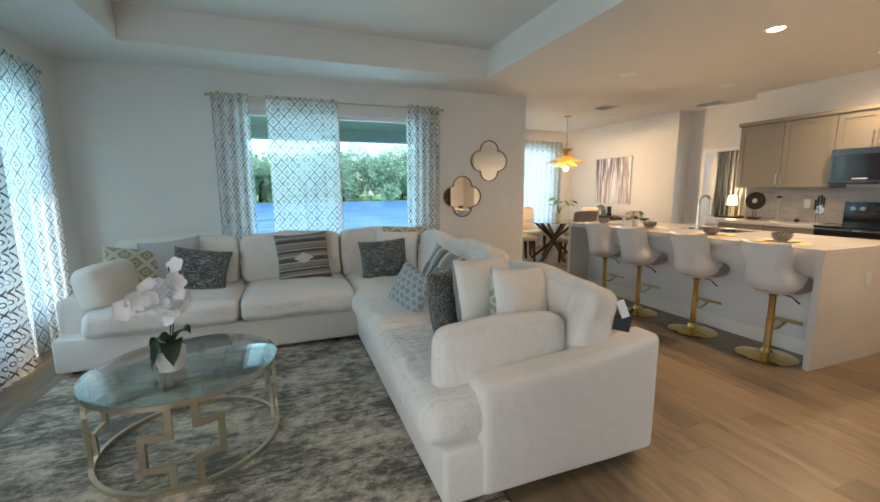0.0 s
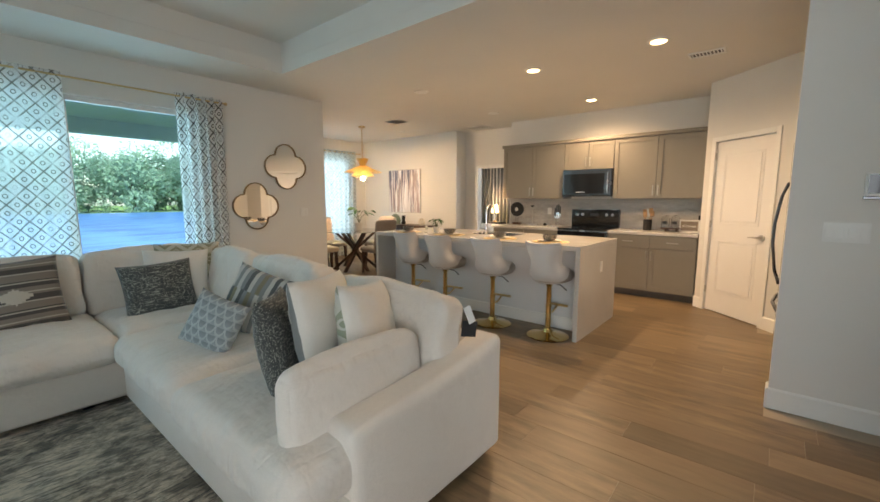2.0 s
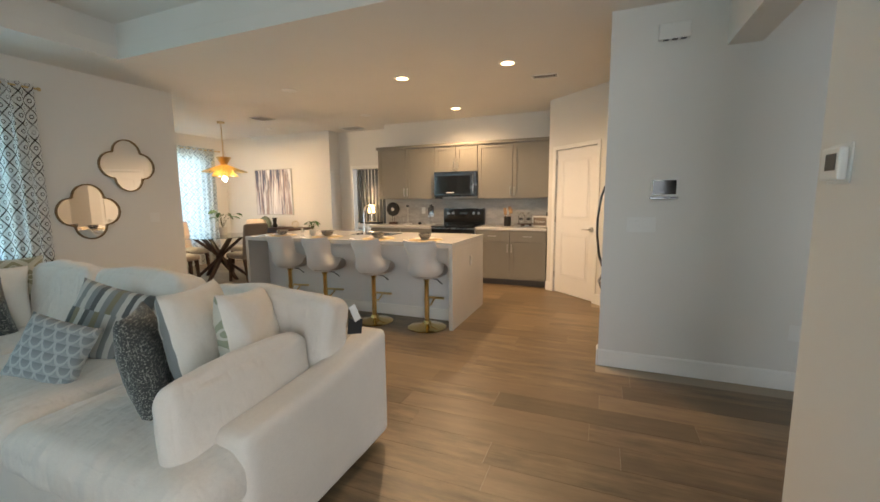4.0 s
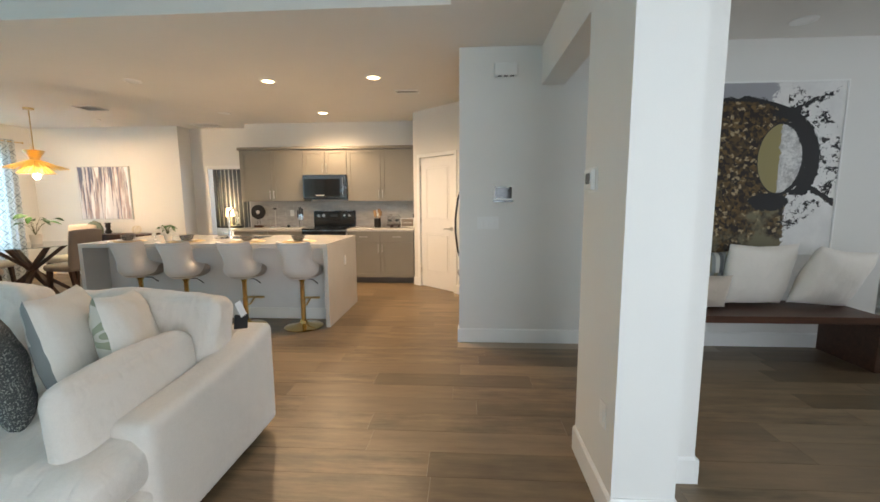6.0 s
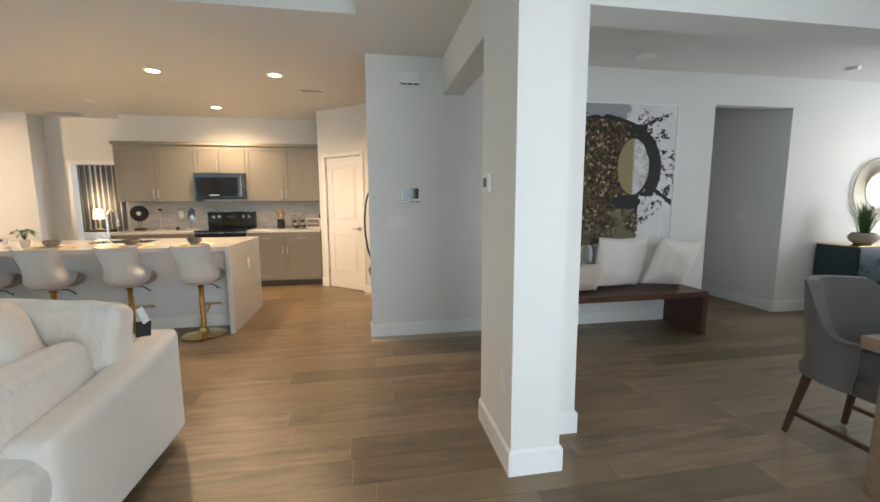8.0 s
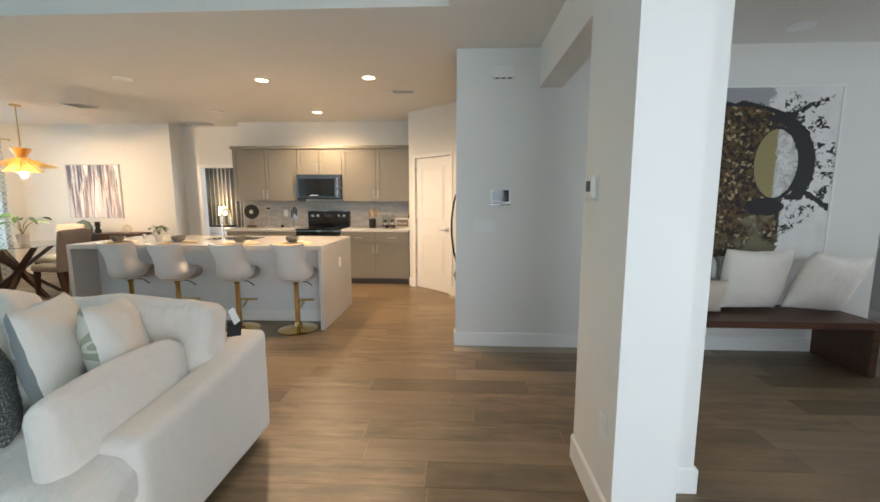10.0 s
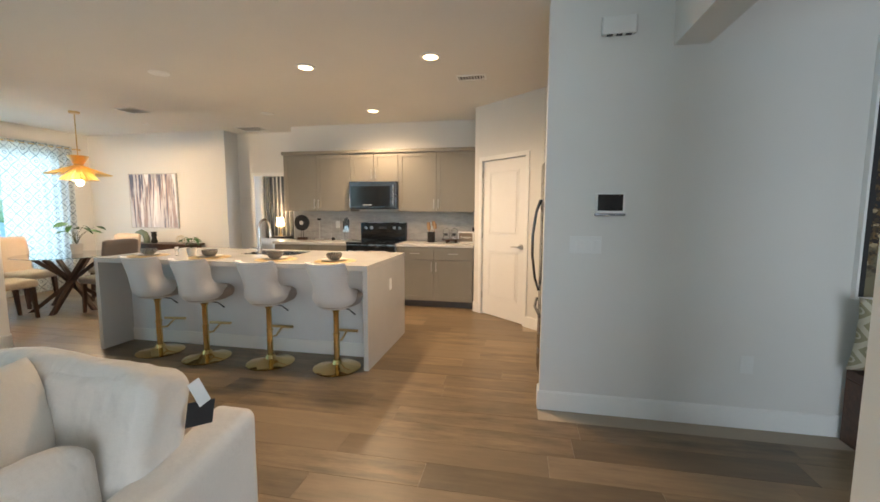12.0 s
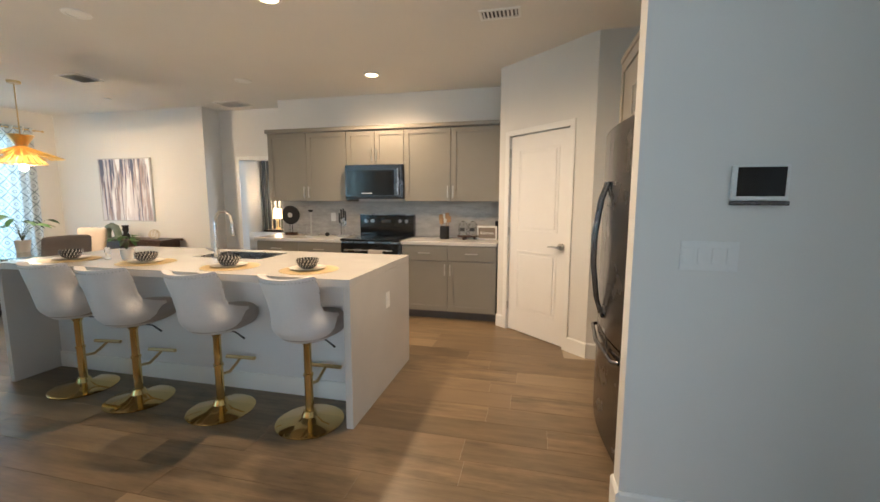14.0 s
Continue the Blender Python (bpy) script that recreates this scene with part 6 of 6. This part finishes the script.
curtain("dark grey curtain with pale stripes in the far bedroom", t.done(t.mix(c, (0.42, 0.42, 0.40), (0.07, 0.08, 0.085)), 0.9), "y", 5.0, 7.1, 9.9, 0.02, 2.5, 1.0, 16, 0.03, 12, "bedroom curtains")
ns = thing("bedside_table", "small dark bedside table", "bedside table")
part("top", box(9.40, 9.84, 6.33, 6.77, 0.70, 0.74, 0.004), BLACKM, ns)
part("cabinet_body", box(9.42, 9.82, 6.35, 6.75, 0.0, 0.6995), BLACKM, ns)
tl = thing("table_lamp", "lit table lamp with warm fabric shade on the bedside table", "lamp", pose(9.62, 6.55, 0.741))
part("lamp_base", lathe([(0, 0), (0.06, 0), (0.05, 0.02), (0.015, 0.06), (0.02, 0.25), (0, 0.25)], 20), BRASS, tl, smooth=50)
t = Tree("lamp_shade_cloth")
part("shade", lathe([(0.09, 0.25), (0.10, 0.25), (0.08, 0.46), (0.07, 0.46), (0.09, 0.25)], 28), t.done((0.85, 0.75, 0.55), 0.8, 0, Emission_Color=(1, 0.68, 0.32, 1), Emission_Strength=2.5), tl, "glowing cream lamp shade", smooth=40)


# bench wall
def splash():
    """White canvas: black ring and splatter, gold and umber scraped field, one gold lens."""
    t = Tree("gold_black_painting")
    y, z = t.m("SUBTRACT", t.m("MULTIPLY", t.sep(1), -1), 0.063), t.sep(2)
    n1, n2, n3 = t.noise(3, 5, None, None, 0.7), t.noise(16, 5, None, (1, 1, 1.2), 0.7), t.noise(34, 3)
    flake = t.t.nodes.new("ShaderNodeTexVoronoi")
    flake.inputs["Scale"].default_value = 34
    vm = t.t.nodes.new("ShaderNodeVectorMath")
    vm.operation = "MULTIPLY_ADD"
    t.put(vm.inputs[0], n2), t.put(vm.inputs[1], (0.16, 0.12, 0.10)), t.put(vm.inputs[2], t.obj())
    t.put(flake.inputs["Vector"], vm.outputs[0])
    fl = t.t.nodes.new("ShaderNodeSeparateColor")
    t.put(fl.inputs[0], flake.outputs["Color"])
    w = t.m("MULTIPLY", t.m("SUBTRACT", n2, 0.5), 0.5)
    w2 = t.m("MULTIPLY", t.m("SUBTRACT", n3, 0.5), 0.35)

    def ell(cy, cz, ry, rz):
        a, b = t.m("DIVIDE", t.m("SUBTRACT", y, cy), ry), t.m("DIVIDE", t.m("SUBTRACT", z, cz), rz)
        return t.m("SQRT", t.m("ADD", t.m("MULTIPLY", a, a), t.m("MULTIPLY", b, b)))

    white = t.mix(t.sharp(n1, 0.4, 0.7), (0.78, 0.77, 0.75), (0.66, 0.65, 0.64))
    d = ell(-0.2, 0.08, 0.66, 0.53)
    col = t.mix(t.m("LESS_THAN", t.m("ADD", y, t.m("MULTIPLY", w, 0.3)), 0.10), white, t.mix(t.sharp(n2, 0.4, 0.6), (0.30, 0.30, 0.31), (0.62, 0.61, 0.60)))
    col = t.mix(t.m("MULTIPLY", t.m("GREATER_THAN", z, 0.5), t.m("LESS_THAN", t.m("ADD", y, w), 0.1)), col, (0.32, 0.32, 0.34))
    gold = t.mix(t.sharp(fl.outputs[0], 0.35, 1.0), (0.018, 0.010, 0.006), (0.15, 0.088, 0.026))
    gold = t.mix(t.m("GREATER_THAN", fl.outputs[1], 0.88), gold, (0.40, 0.30, 0.17))
    gold = t.mix(t.sharp(t.m("ADD", n1, t.m("MULTIPLY", z, 0.35)), 0.36, 0.26), gold, (0.17, 0.145, 0.085))
    field = t.m("MULTIPLY", t.m("LESS_THAN", t.m("ADD", y, t.m("MULTIPLY", w, 0.25)), 0.24), t.m("LESS_THAN", d, 1.0))
    low = t.m("MULTIPLY", t.m("LESS_THAN", t.m("ADD", y, t.m("MULTIPLY", w, 0.4)), 0.27), t.m("LESS_THAN", z, 0.1))
    col = t.mix(t.m("MAXIMUM", field, low), col, gold)
    lens = ell(0.20, 0.095, 0.195, 0.305)
    col = t.mix(t.m("LESS_THAN", lens, 1.0), col, t.mix(t.m("LESS_THAN", t.m("ADD", y, t.m("MULTIPLY", w, 0.2)), 0.19), t.mix(t.sharp(n2, 0.42, 0.6), (0.74, 0.73, 0.71), (0.42, 0.41, 0.40)), (0.30, 0.25, 0.11)))
    ring = t.m("LESS_THAN", t.m("ABSOLUTE", t.m("SUBTRACT", t.m("ADD", d, t.m("MULTIPLY", w, 0.45)), 1.0)), t.m("ADD", 0.028, t.m("MULTIPLY", t.sharp(t.m("ADD", y, t.m("MULTIPLY", w, 2.0)), 0.05, 0.35), 0.075)))
    ring = t.m("MULTIPLY", ring, t.m("GREATER_THAN", z, -0.22))
    lr = t.m("LESS_THAN", t.m("ABSOLUTE", t.m("SUBTRACT", lens, 1.0)), t.m("ADD", 0.015, t.m("MULTIPLY", t.sharp(t.m("ADD", y, w2), 0.15, 0.35), 0.07)))
    sp = t.m("MULTIPLY", t.m("GREATER_THAN", n2, 0.545), t.m("MULTIPLY", t.m("GREATER_THAN", d, 0.95), t.m("LESS_THAN", t.m("ADD", d, w), 1.42)))
    sp = t.m("MULTIPLY", sp, t.m("GREATER_THAN", y, 0.22))
    blot = t.m("LESS_THAN", t.m("ADD", ell(0.13, -0.28, 0.17, 0.08), t.m("MULTIPLY", w, 2.0)), 1.0)
    yw = t.m("ADD", y, t.m("MULTIPLY", w, 0.3))
    edge = t.m("MAXIMUM", t.m("MULTIPLY", t.m("LESS_THAN", yw, -0.38), t.m("GREATER_THAN", yw, -0.6)), t.m("LESS_THAN", y, -0.785))
    arm_ = t.m("MULTIPLY", t.m("LESS_THAN", t.m("ABSOLUTE", t.m("ADD", t.m("ADD", z, t.m("MULTIPLY", y, 0.58)), t.m("ADD", -0.107, t.m("MULTIPLY", w, 0.2)))), 0.026), t.m("MULTIPLY", t.m("GREATER_THAN", y, 0.38), t.m("LESS_THAN", y, 0.68)))
    stroke = t.m("MULTIPLY", t.m("LESS_THAN", t.m("ABSOLUTE", t.m("ADD", t.m("SUBTRACT", z, t.m("MULTIPLY", y, 0.35)), t.m("ADD", -0.42, t.m("MULTIPLY", w, 0.5)))), 0.022), t.m("MULTIPLY", t.m("GREATER_THAN", y, 0.1), t.m("LESS_THAN", t.m("ADD", y, w), 0.56)))
    for k in (ring, lr, sp, blot, edge, arm_, stroke):
        col = t.mix(k, col, (0.015, 0.014, 0.015))
    return t.done(col, 0.65, 0, n2, 0.4, 0.004)


ap = thing("large_painting", "large abstract canvas with black ring and gold paint above a bench", "painting", pose(XH - 0.001, -2.007, 1.63))
part("canvas", box(-0.030, 0.0, -0.753, 0.753, -0.74, 0.74), splash(), ap)
bm = bmesh.new()
for a, b, c, d in ((-0.768, -0.7535, -0.755, 0.755), (0.7535, 0.768, -0.755, 0.755), (-0.7535, 0.7535, -0.755, -0.7405), (-0.7535, 0.7535, 0.7405, 0.755)):
    box(-0.036, 0.0, a, b, c, d, 0, bm)
part("frame", bm, TRIM, ap, "thin white frame")
bn = thing("bench", "solid dark walnut slab bench against the wall", "bench")
part("seat_slab", box(2.785, 3.325, -2.80, -1.236, 0.395, 0.452, 0.004), BENCHW, bn)
for a, b in ((-2.80, -2.74), (-1.296, -1.236)):
    part("leg_slab", box(2.785, 3.325, a, b, 0, 0.3945, 0.004), BENCHW, bn)


def bench_pillow(label, mat, w, h, t, y, x, rx, rz, seed, z=None, rock=0):
    return single("throw_pillow", pillow_bm(w, h, t, seed, 18, 0.02), mat, label, "pillow", "pillows on the bench", True,
                  Matrix.Translation((x, y, (z or 0.455 + h / 2 * math.cos(radians(rx)) + 0.01))) @ Matrix.Rotation(radians(90 + rz), 4, "Z") @ Matrix.Rotation(radians(rx), 4, "X") @ Matrix.Rotation(radians(rock), 4, "Y"))


bench_pillow("large white linen pillow leaning on the wall over the bench", PILLOWW, 0.58, 0.56, 0.24, -1.98, 3.08, -14, 4, 31)
bench_pillow("large white linen pillow slumped at the bench end", PILLOWW, 0.58, 0.54, 0.24, -2.56, 3.04, -20, 10, 32, None, -7)
bench_pillow("small cream lumbar pillow on the bench", BEIGEC, 0.50, 0.30, 0.16, -1.46, 2.98, -16, 0, 33)
bench_pillow("grey and white block-striped pillow on the bench", STRIPE, 0.48, 0.48, 0.14, -1.62, 3.16, -9, 0, 34)
bench_pillow("pale tan pillow with woven bands at the bench end", OLIVE, 0.42, 0.46, 0.14, -1.37, 3.15, -12, -20, 35)

# dining end of the room
cn = thing("console_cabinet", "dark teal faceted console cabinet with gold edges", "cabinet")
part("cabinet_body", box(2.90, 3.33, -6.25, -4.78, 0.06, 0.835), plain("dark_teal_lacquer", (0.012, 0.03, 0.04), 0.3), cn)
part("gold_edge", box(2.885, 3.335, -6.265, -4.765, 0.8355, 0.85, 0.003), GOLD, cn, "thin gold top edge")
for i in range(4):
    y0 = -6.24 + i * 0.365
    d = part("door", box(2.882, 2.8995, y0 + 0.004, y0 + 0.36, 0.08, 0.825, 0.004), plain("dark_teal_door", (0.014, 0.036, 0.048), 0.28), cn)
    part("handle", box(2.872, 2.8815, y0 + 0.02, y0 + 0.032, 0.38, 0.52, 0.002), GOLD, d, "slim gold handle")
for x in (2.94, 3.28):
    for y in (-6.2, -4.84):
        part("foot", box(x - 0.02, x + 0.02, y - 0.02, y + 0.02, 0, 0.0595), GOLD, cn)
gp = thing("grass_plant", "spiky green grass plant in a rough stone pot on the console", "plant", pose(3.06, -5.06, 0.851))
part("pot", lathe([(0, 0), (0.07, 0), (0.12, 0.04), (0.13, 0.09), (0.10, 0.13), (0.085, 0.13), (0.1, 0.09), (0, 0.03)], 28), STONEG, gp, smooth=50)
bm = bmesh.new()
rng = random.Random(4)
for i in range(150):
    a, h, o = rng.random() * 6.28, rng.uniform(0.25, 0.42), rng.uniform(0.02, 0.17)
    p0 = Vector((math.cos(a) * o * 0.25, math.sin(a) * o * 0.25, 0.10))
    p1 = Vector((math.cos(a) * o * 0.7, math.sin(a) * o * 0.7, 0.10 + h * 0.6))
    p2 = Vector((math.cos(a) * o * 1.35, math.sin(a) * o * 1.35, 0.10 + h))
    sd_ = Vector((-math.sin(a), math.cos(a), 0)) * 0.004
    v = [bm.verts.new(q) for q in (p0 - sd_, p0 + sd_, p1 + sd_, p1 - sd_, p2)]
    bm.faces.new(v[:4]), bm.faces.new((v[3], v[2], v[4]))
tagged(part("blades", bm, LEAF, gp, "thin green grass blades"), kind="stuff")
single("metal_knot", tube([(0.06 * math.cos(a), 0.06 * math.sin(2 * a) * 0.6, 0.05 + 0.03 * math.sin(3 * a)) for a in [i * math.pi / 15 for i in range(30)]], 0.010, 8, closed=True), CHAMP, "small looped gold metal ornament on the console", "ornament", "", True, pose(3.02, -5.32, 0.868))
sm = thing("sunburst_mirror", "round wall mirror with gold sunburst rod frame", "mirror", pose(XH - 0.001, -5.62, 1.47))
part("mirror_glass", tube([(-0.03, 0, 0), (-0.012, 0, 0)], 0.2, 48), MIRROR, sm, "round mirror glass", smooth=40)
part("inner_ring", tube([(-0.024, 0.205 * math.cos(i * math.pi / 24), 0.205 * math.sin(i * math.pi / 24)) for i in range(48)], 0.012, 8, closed=True), CHAMP, sm, smooth=40)
part("outer_ring", tube([(-0.024, 0.385 * math.cos(i * math.pi / 24), 0.385 * math.sin(i * math.pi / 24)) for i in range(48)], 0.010, 8, closed=True), CHAMP, sm, smooth=40)
ray = tube([(-0.024, 0, 0.216), (-0.024, 0, 0.376)], 0.0045, 6)
r0 = part("frame_rod", ray, CHAMP, sm)
for i in range(1, 80):
    o = r0.copy()
    scene.collection.objects.link(o)
    o.matrix_basis = Matrix.Rotation(2 * math.pi * i / 80, 4, "X")
dt = thing("dining_table", "rectangular brown wood dining table", "dining table")
part("tabletop", box(-0.25, 0.77, -3.7, -1.66, 0.70, 0.76, 0.006), TABLEW, dt)
for x in (-0.15, 0.67):
    for y in (-3.6, -1.76):
        part("leg", box(x - 0.045, x + 0.045, y - 0.045, y + 0.045, 0, 0.6995, 0.006), TABLEW, dt)
dc = thing("armchair", "dark taupe barrel-back dining chair with walnut legs", "chair", pose(0.96, -2.07, 0, 0, 0, 180), "chairs round the long table")
part("seat", softbox(0.46, 0.48, 0.12, 0.05, 0.02, 10, 0.002, 5), TAUPEDARK, dc, smooth=True, at=pose(0.02, 0, 0.44))
bm = bmesh.new()
n, kk = 28, 8
go, gi = [], []
for i in range(n + 1):
    a = -1.9 + 3.8 * i / n
    top = 0.93 if abs(a) < 0.8 else 0.66 + 0.27 * (0.5 + 0.5 * math.cos(min(1, (abs(a) - 0.8) / 0.8) * math.pi))
    ro, ri = [], []
    for j in range(kk + 1):
        z = 0.40 + (top - 0.40) * j / kk
        r = 0.27 + 0.03 * (z - 0.4)
        ex = 1.0 + 0.12 * (z - 0.4) * 2
        ro.append(bm.verts.new((-math.cos(a) * r * ex, math.sin(a) * r, z)))
        ri.append(bm.verts.new((-math.cos(a) * (r - 0.05) * ex, math.sin(a) * (r - 0.05), z)))
    go.append(ro), gi.append(ri)
for i in range(n):
    for j in range(kk):
        bm.faces.new((go[i][j], go[i][j + 1], go[i + 1][j + 1], go[i + 1][j]))
        bm.faces.new((gi[i][j], gi[i + 1][j], gi[i + 1][j + 1], gi[i][j + 1]))
    for j in (0, kk):
        bm.faces.new((go[i][j], gi[i][j], gi[i + 1][j], go[i + 1][j]))
for i in (0, n):
    for j in range(kk):
        bm.faces.new((go[i][j], gi[i][j], gi[i][j + 1], go[i][j + 1]))
bmesh.ops.recalc_face_normals(bm, faces=bm.faces)
part("backrest", bm, TAUPEDARK, dc, smooth=50)
for x, y in ((0.19, 0.19), (0.19, -0.19), (-0.19, 0.19), (-0.19, -0.19)):
    part("leg", tube([(x * 1.25, y * 1.15, 0.012), (x * 0.9, y * 0.95, 0.40)], [0.016, 0.024], 8), WALNUT, dc, "tapered walnut leg", smooth=40)
for y in (0.205, -0.205):
    part("stretcher", box(-0.2, 0.2, y - 0.012, y + 0.012, 0.13, 0.155, 0.003), WALNUT, dc)
copy_thing(dc, pose(1.02, -3.1, 0, 0, 0, 180))

# orchid on the coffee table
oc2 = thing("orchid", "white orchid in a pale pot on the coffee table", "plant", pose(-0.47, 2.62, 0.4635, 0, 0, 15))
part("pot", lathe([(0, 0), (0.055, 0), (0.068, 0.06), (0.07, 0.11), (0.06, 0.11), (0.055, 0.04), (0, 0.02)], 32), CERAMIC, oc2, "pale ceramic pot", smooth=50)
part("moss", lathe([(0, 0.095), (0.055, 0.092), (0.03, 0.108), (0, 0.112)], 16), SOIL, oc2)
rng = random.Random(7)
for i, (a, L, W, dr) in enumerate(((-1.5, 0.11, 0.11, 0.6), (-0.5, 0.11, 0.11, 0.0), (-2.4, 0.11, 0.08, 0.6), (2.4, 0.11, 0.08, 0.4))):
    leaf = bmesh.new()
    rows = []
    for k in range(9):
        u = k / 8
        w = W * math.sin(math.pi * min(1, 0.12 + u * 0.88)) ** 0.6 * (1 if u < 0.98 else 0.2)
        zz = 0.10 * math.sin(u * 2.2) - dr * 0.26 * u * u
        rows.append([leaf.verts.new((L * u, s * w / 2, 0.02 * abs(s) + zz)) for s in (-1, 0, 1)])
    for r_a, r_b in zip(rows, rows[1:]):
        for q in (0, 1):
            leaf.faces.new((r_a[q], r_a[q + 1], r_b[q + 1], r_b[q]))
    part("leaf", leaf, LEAFDARK, oc2, "dark glossy leaf", smooth=True, at=pose(0, 0, 0.10) @ Matrix.Rotation(a, 4, "Z"))


def petal(L, W, cup):
    b = bmesh.new()
    rows = []
    for k in range(6):
        u = k / 5
        w = W * math.sin(math.pi * (0.1 + 0.86 * u)) ** 0.7
        rows.append([b.verts.new((L * u, s * w / 2, cup * (u * u * 0.5 + abs(s) * 0.25) * L)) for s in (-1, 0, 1)])
    for r_a, r_b in zip(rows, rows[1:]):
        for q in (0, 1):
            b.faces.new((r_a[q], r_a[q + 1], r_b[q + 1], r_b[q]))
    return b


pm = bpy.data.meshes.new("petal")
b_ = petal(0.044, 0.050, 0.5)
b_.to_mesh(pm), b_.free()
pm.shade_smooth()
pm.materials.append(PETAL)
stems = [[(0, 0, 0.1), (0.02, 0.01, 0.28), (0.02, 0.0, 0.37), (-0.02, -0.03, 0.43), (-0.08, -0.05, 0.42), (-0.15, -0.06, 0.38)],
         [(0.01, 0, 0.1), (0.03, 0.02, 0.26), (0.05, 0.0, 0.33), (0.05, -0.02, 0.40), (0.04, -0.04, 0.47), (0.03, -0.05, 0.54)]]
for sI, pts in enumerate(stems):
    part("stem", tube(pts, 0.0035, 8), STEM, oc2, "thin green-brown stem", smooth=True)
for i in range(34):
    pts = stems[i % 2]
    u = 2.0 + 3.0 * ((i // 2) / 17)
    k = min(4, int(u))
    p = Vector(pts[k]).lerp(Vector(pts[k + 1]), u - k) + Vector((rng.uniform(-0.035, 0.035), rng.uniform(-0.06, 0.01), rng.uniform(-0.06, 0.03)))
    fl = new("flower")
    fl.parent = oc2
    fl.matrix_basis = Matrix.Translation(p) @ Euler((radians(70 + rng.uniform(-35, 35)), rng.uniform(-0.5, 0.5), rng.uniform(-0.9, 0.9))).to_matrix().to_4x4()
    for q in range(5):
        o = new("petal", pm)
        o.parent = fl
        o.matrix_basis = Matrix.Rotation(q * 2 * math.pi / 5 + 0.3, 4, "Z")

# tiles of the backsplash
tm = bpy.data.meshes.new("tile")
b_ = box(-0.003, 0.003, -0.1485, 0.1485, -0.0485, 0.0485, 0.001, seg=1)
b_.to_mesh(tm), b_.free()
tm.materials.append(TILE)
bs = bpy.data.objects["backsplash"]
for j in range(4):
    off = 0.15 if j % 2 else 0.0
    y = 1.34 + 0.15 + off - 0.0
    if off:
        y = 1.34 + 0.30
    while y + 0.15 <= 4.401:
        o = new("tile", tm)
        o.parent = bs
        o.location = (6.6865, y, 0.967 + j * 0.1005)
        y += 0.3

# floor planks
PW, PL, G = 0.2, 1.2, 0.0018
meshes = {}


def plank_mesh(w, l):
    key = (round(w, 3), round(l, 3))
    if key not in meshes:
        me = bpy.data.meshes.new("plank")
        b2 = box(-w / 2, w / 2, -l / 2, l / 2, -0.002, 0.0, 0.0, bm=None)
        vs = [v for v in b2.verts if v.co.z > -0.001]
        b2.to_mesh(me), b2.free()
        me.materials.append(PLANK)
        meshes[key] = me
    return meshes[key]


rng = random.Random(11)
rest_v, rest_f = [], []
cand = []
nx = int((10.0 - XW) / PW)
for i in range(nx):
    x0 = XW + i * PW
    y = YS - rng.uniform(0, 1.15)
    top = YN if x0 < 3.55 else 8.6
    while y < top:
        a, b = max(y, YS), min(y + PL, top)
        if b - a > 0.06:
            inside = x0 + PW <= 3.36 or (x0 < 7.3 and a > -0.5) or (x0 < 6.4 and b > -4.6 and a < -3.0) or (x0 >= 7.1 and b > 3.4 and a < 7.3)
            if inside:
                cand.append((x0, a, b))
        y += PL
near = sorted(cand, key=lambda c: (c[0] + 0.1 - 2.4) ** 2 * 0.7 + ((c[1] + c[2]) / 2 - 0.9) ** 2)
for k, (x0, a, b) in enumerate(near):
    if k < 298:
        o = new("plank", plank_mesh(PW - G, b - a - G))
        o.parent = floor
        o.location = (x0 + PW / 2, (a + b) / 2, rng.uniform(-0.00005, 0.0003))
    else:
        n0 = len(rest_v)
        u0, u1, v0, v1 = x0 + G / 2, x0 + PW - G / 2, a + G / 2, b - G / 2
        for z in (-0.002, 0.0):
            rest_v += [(u0, v0, z), (u1, v0, z), (u1, v1, z), (u0, v1, z)]
        rest_f += [(n0 + 4, n0 + 5, n0 + 6, n0 + 7), (n0, n0 + 1, n0 + 5, n0 + 4), (n0 + 1, n0 + 2, n0 + 6, n0 + 5), (n0 + 2, n0 + 3, n0 + 7, n0 + 6), (n0 + 3, n0, n0 + 4, n0 + 7)]
me = bpy.data.meshes.new("far_planks")
me.from_pydata(rest_v, [], rest_f)
FARPLANK = PLANK.copy()
for nd in list(FARPLANK.node_tree.nodes):
    if nd.bl_idname == "ShaderNodeObjectInfo":
        g = FARPLANK.node_tree.nodes.new("ShaderNodeNewGeometry")
        for l in list(FARPLANK.node_tree.links):
            if l.from_node == nd:
                FARPLANK.node_tree.links.new(g.outputs["Random Per Island"], l.to_socket)
fp = tint(new("far_planks", me), FARPLANK)
fp.parent = floor
tagged(fp, kind="stuff")
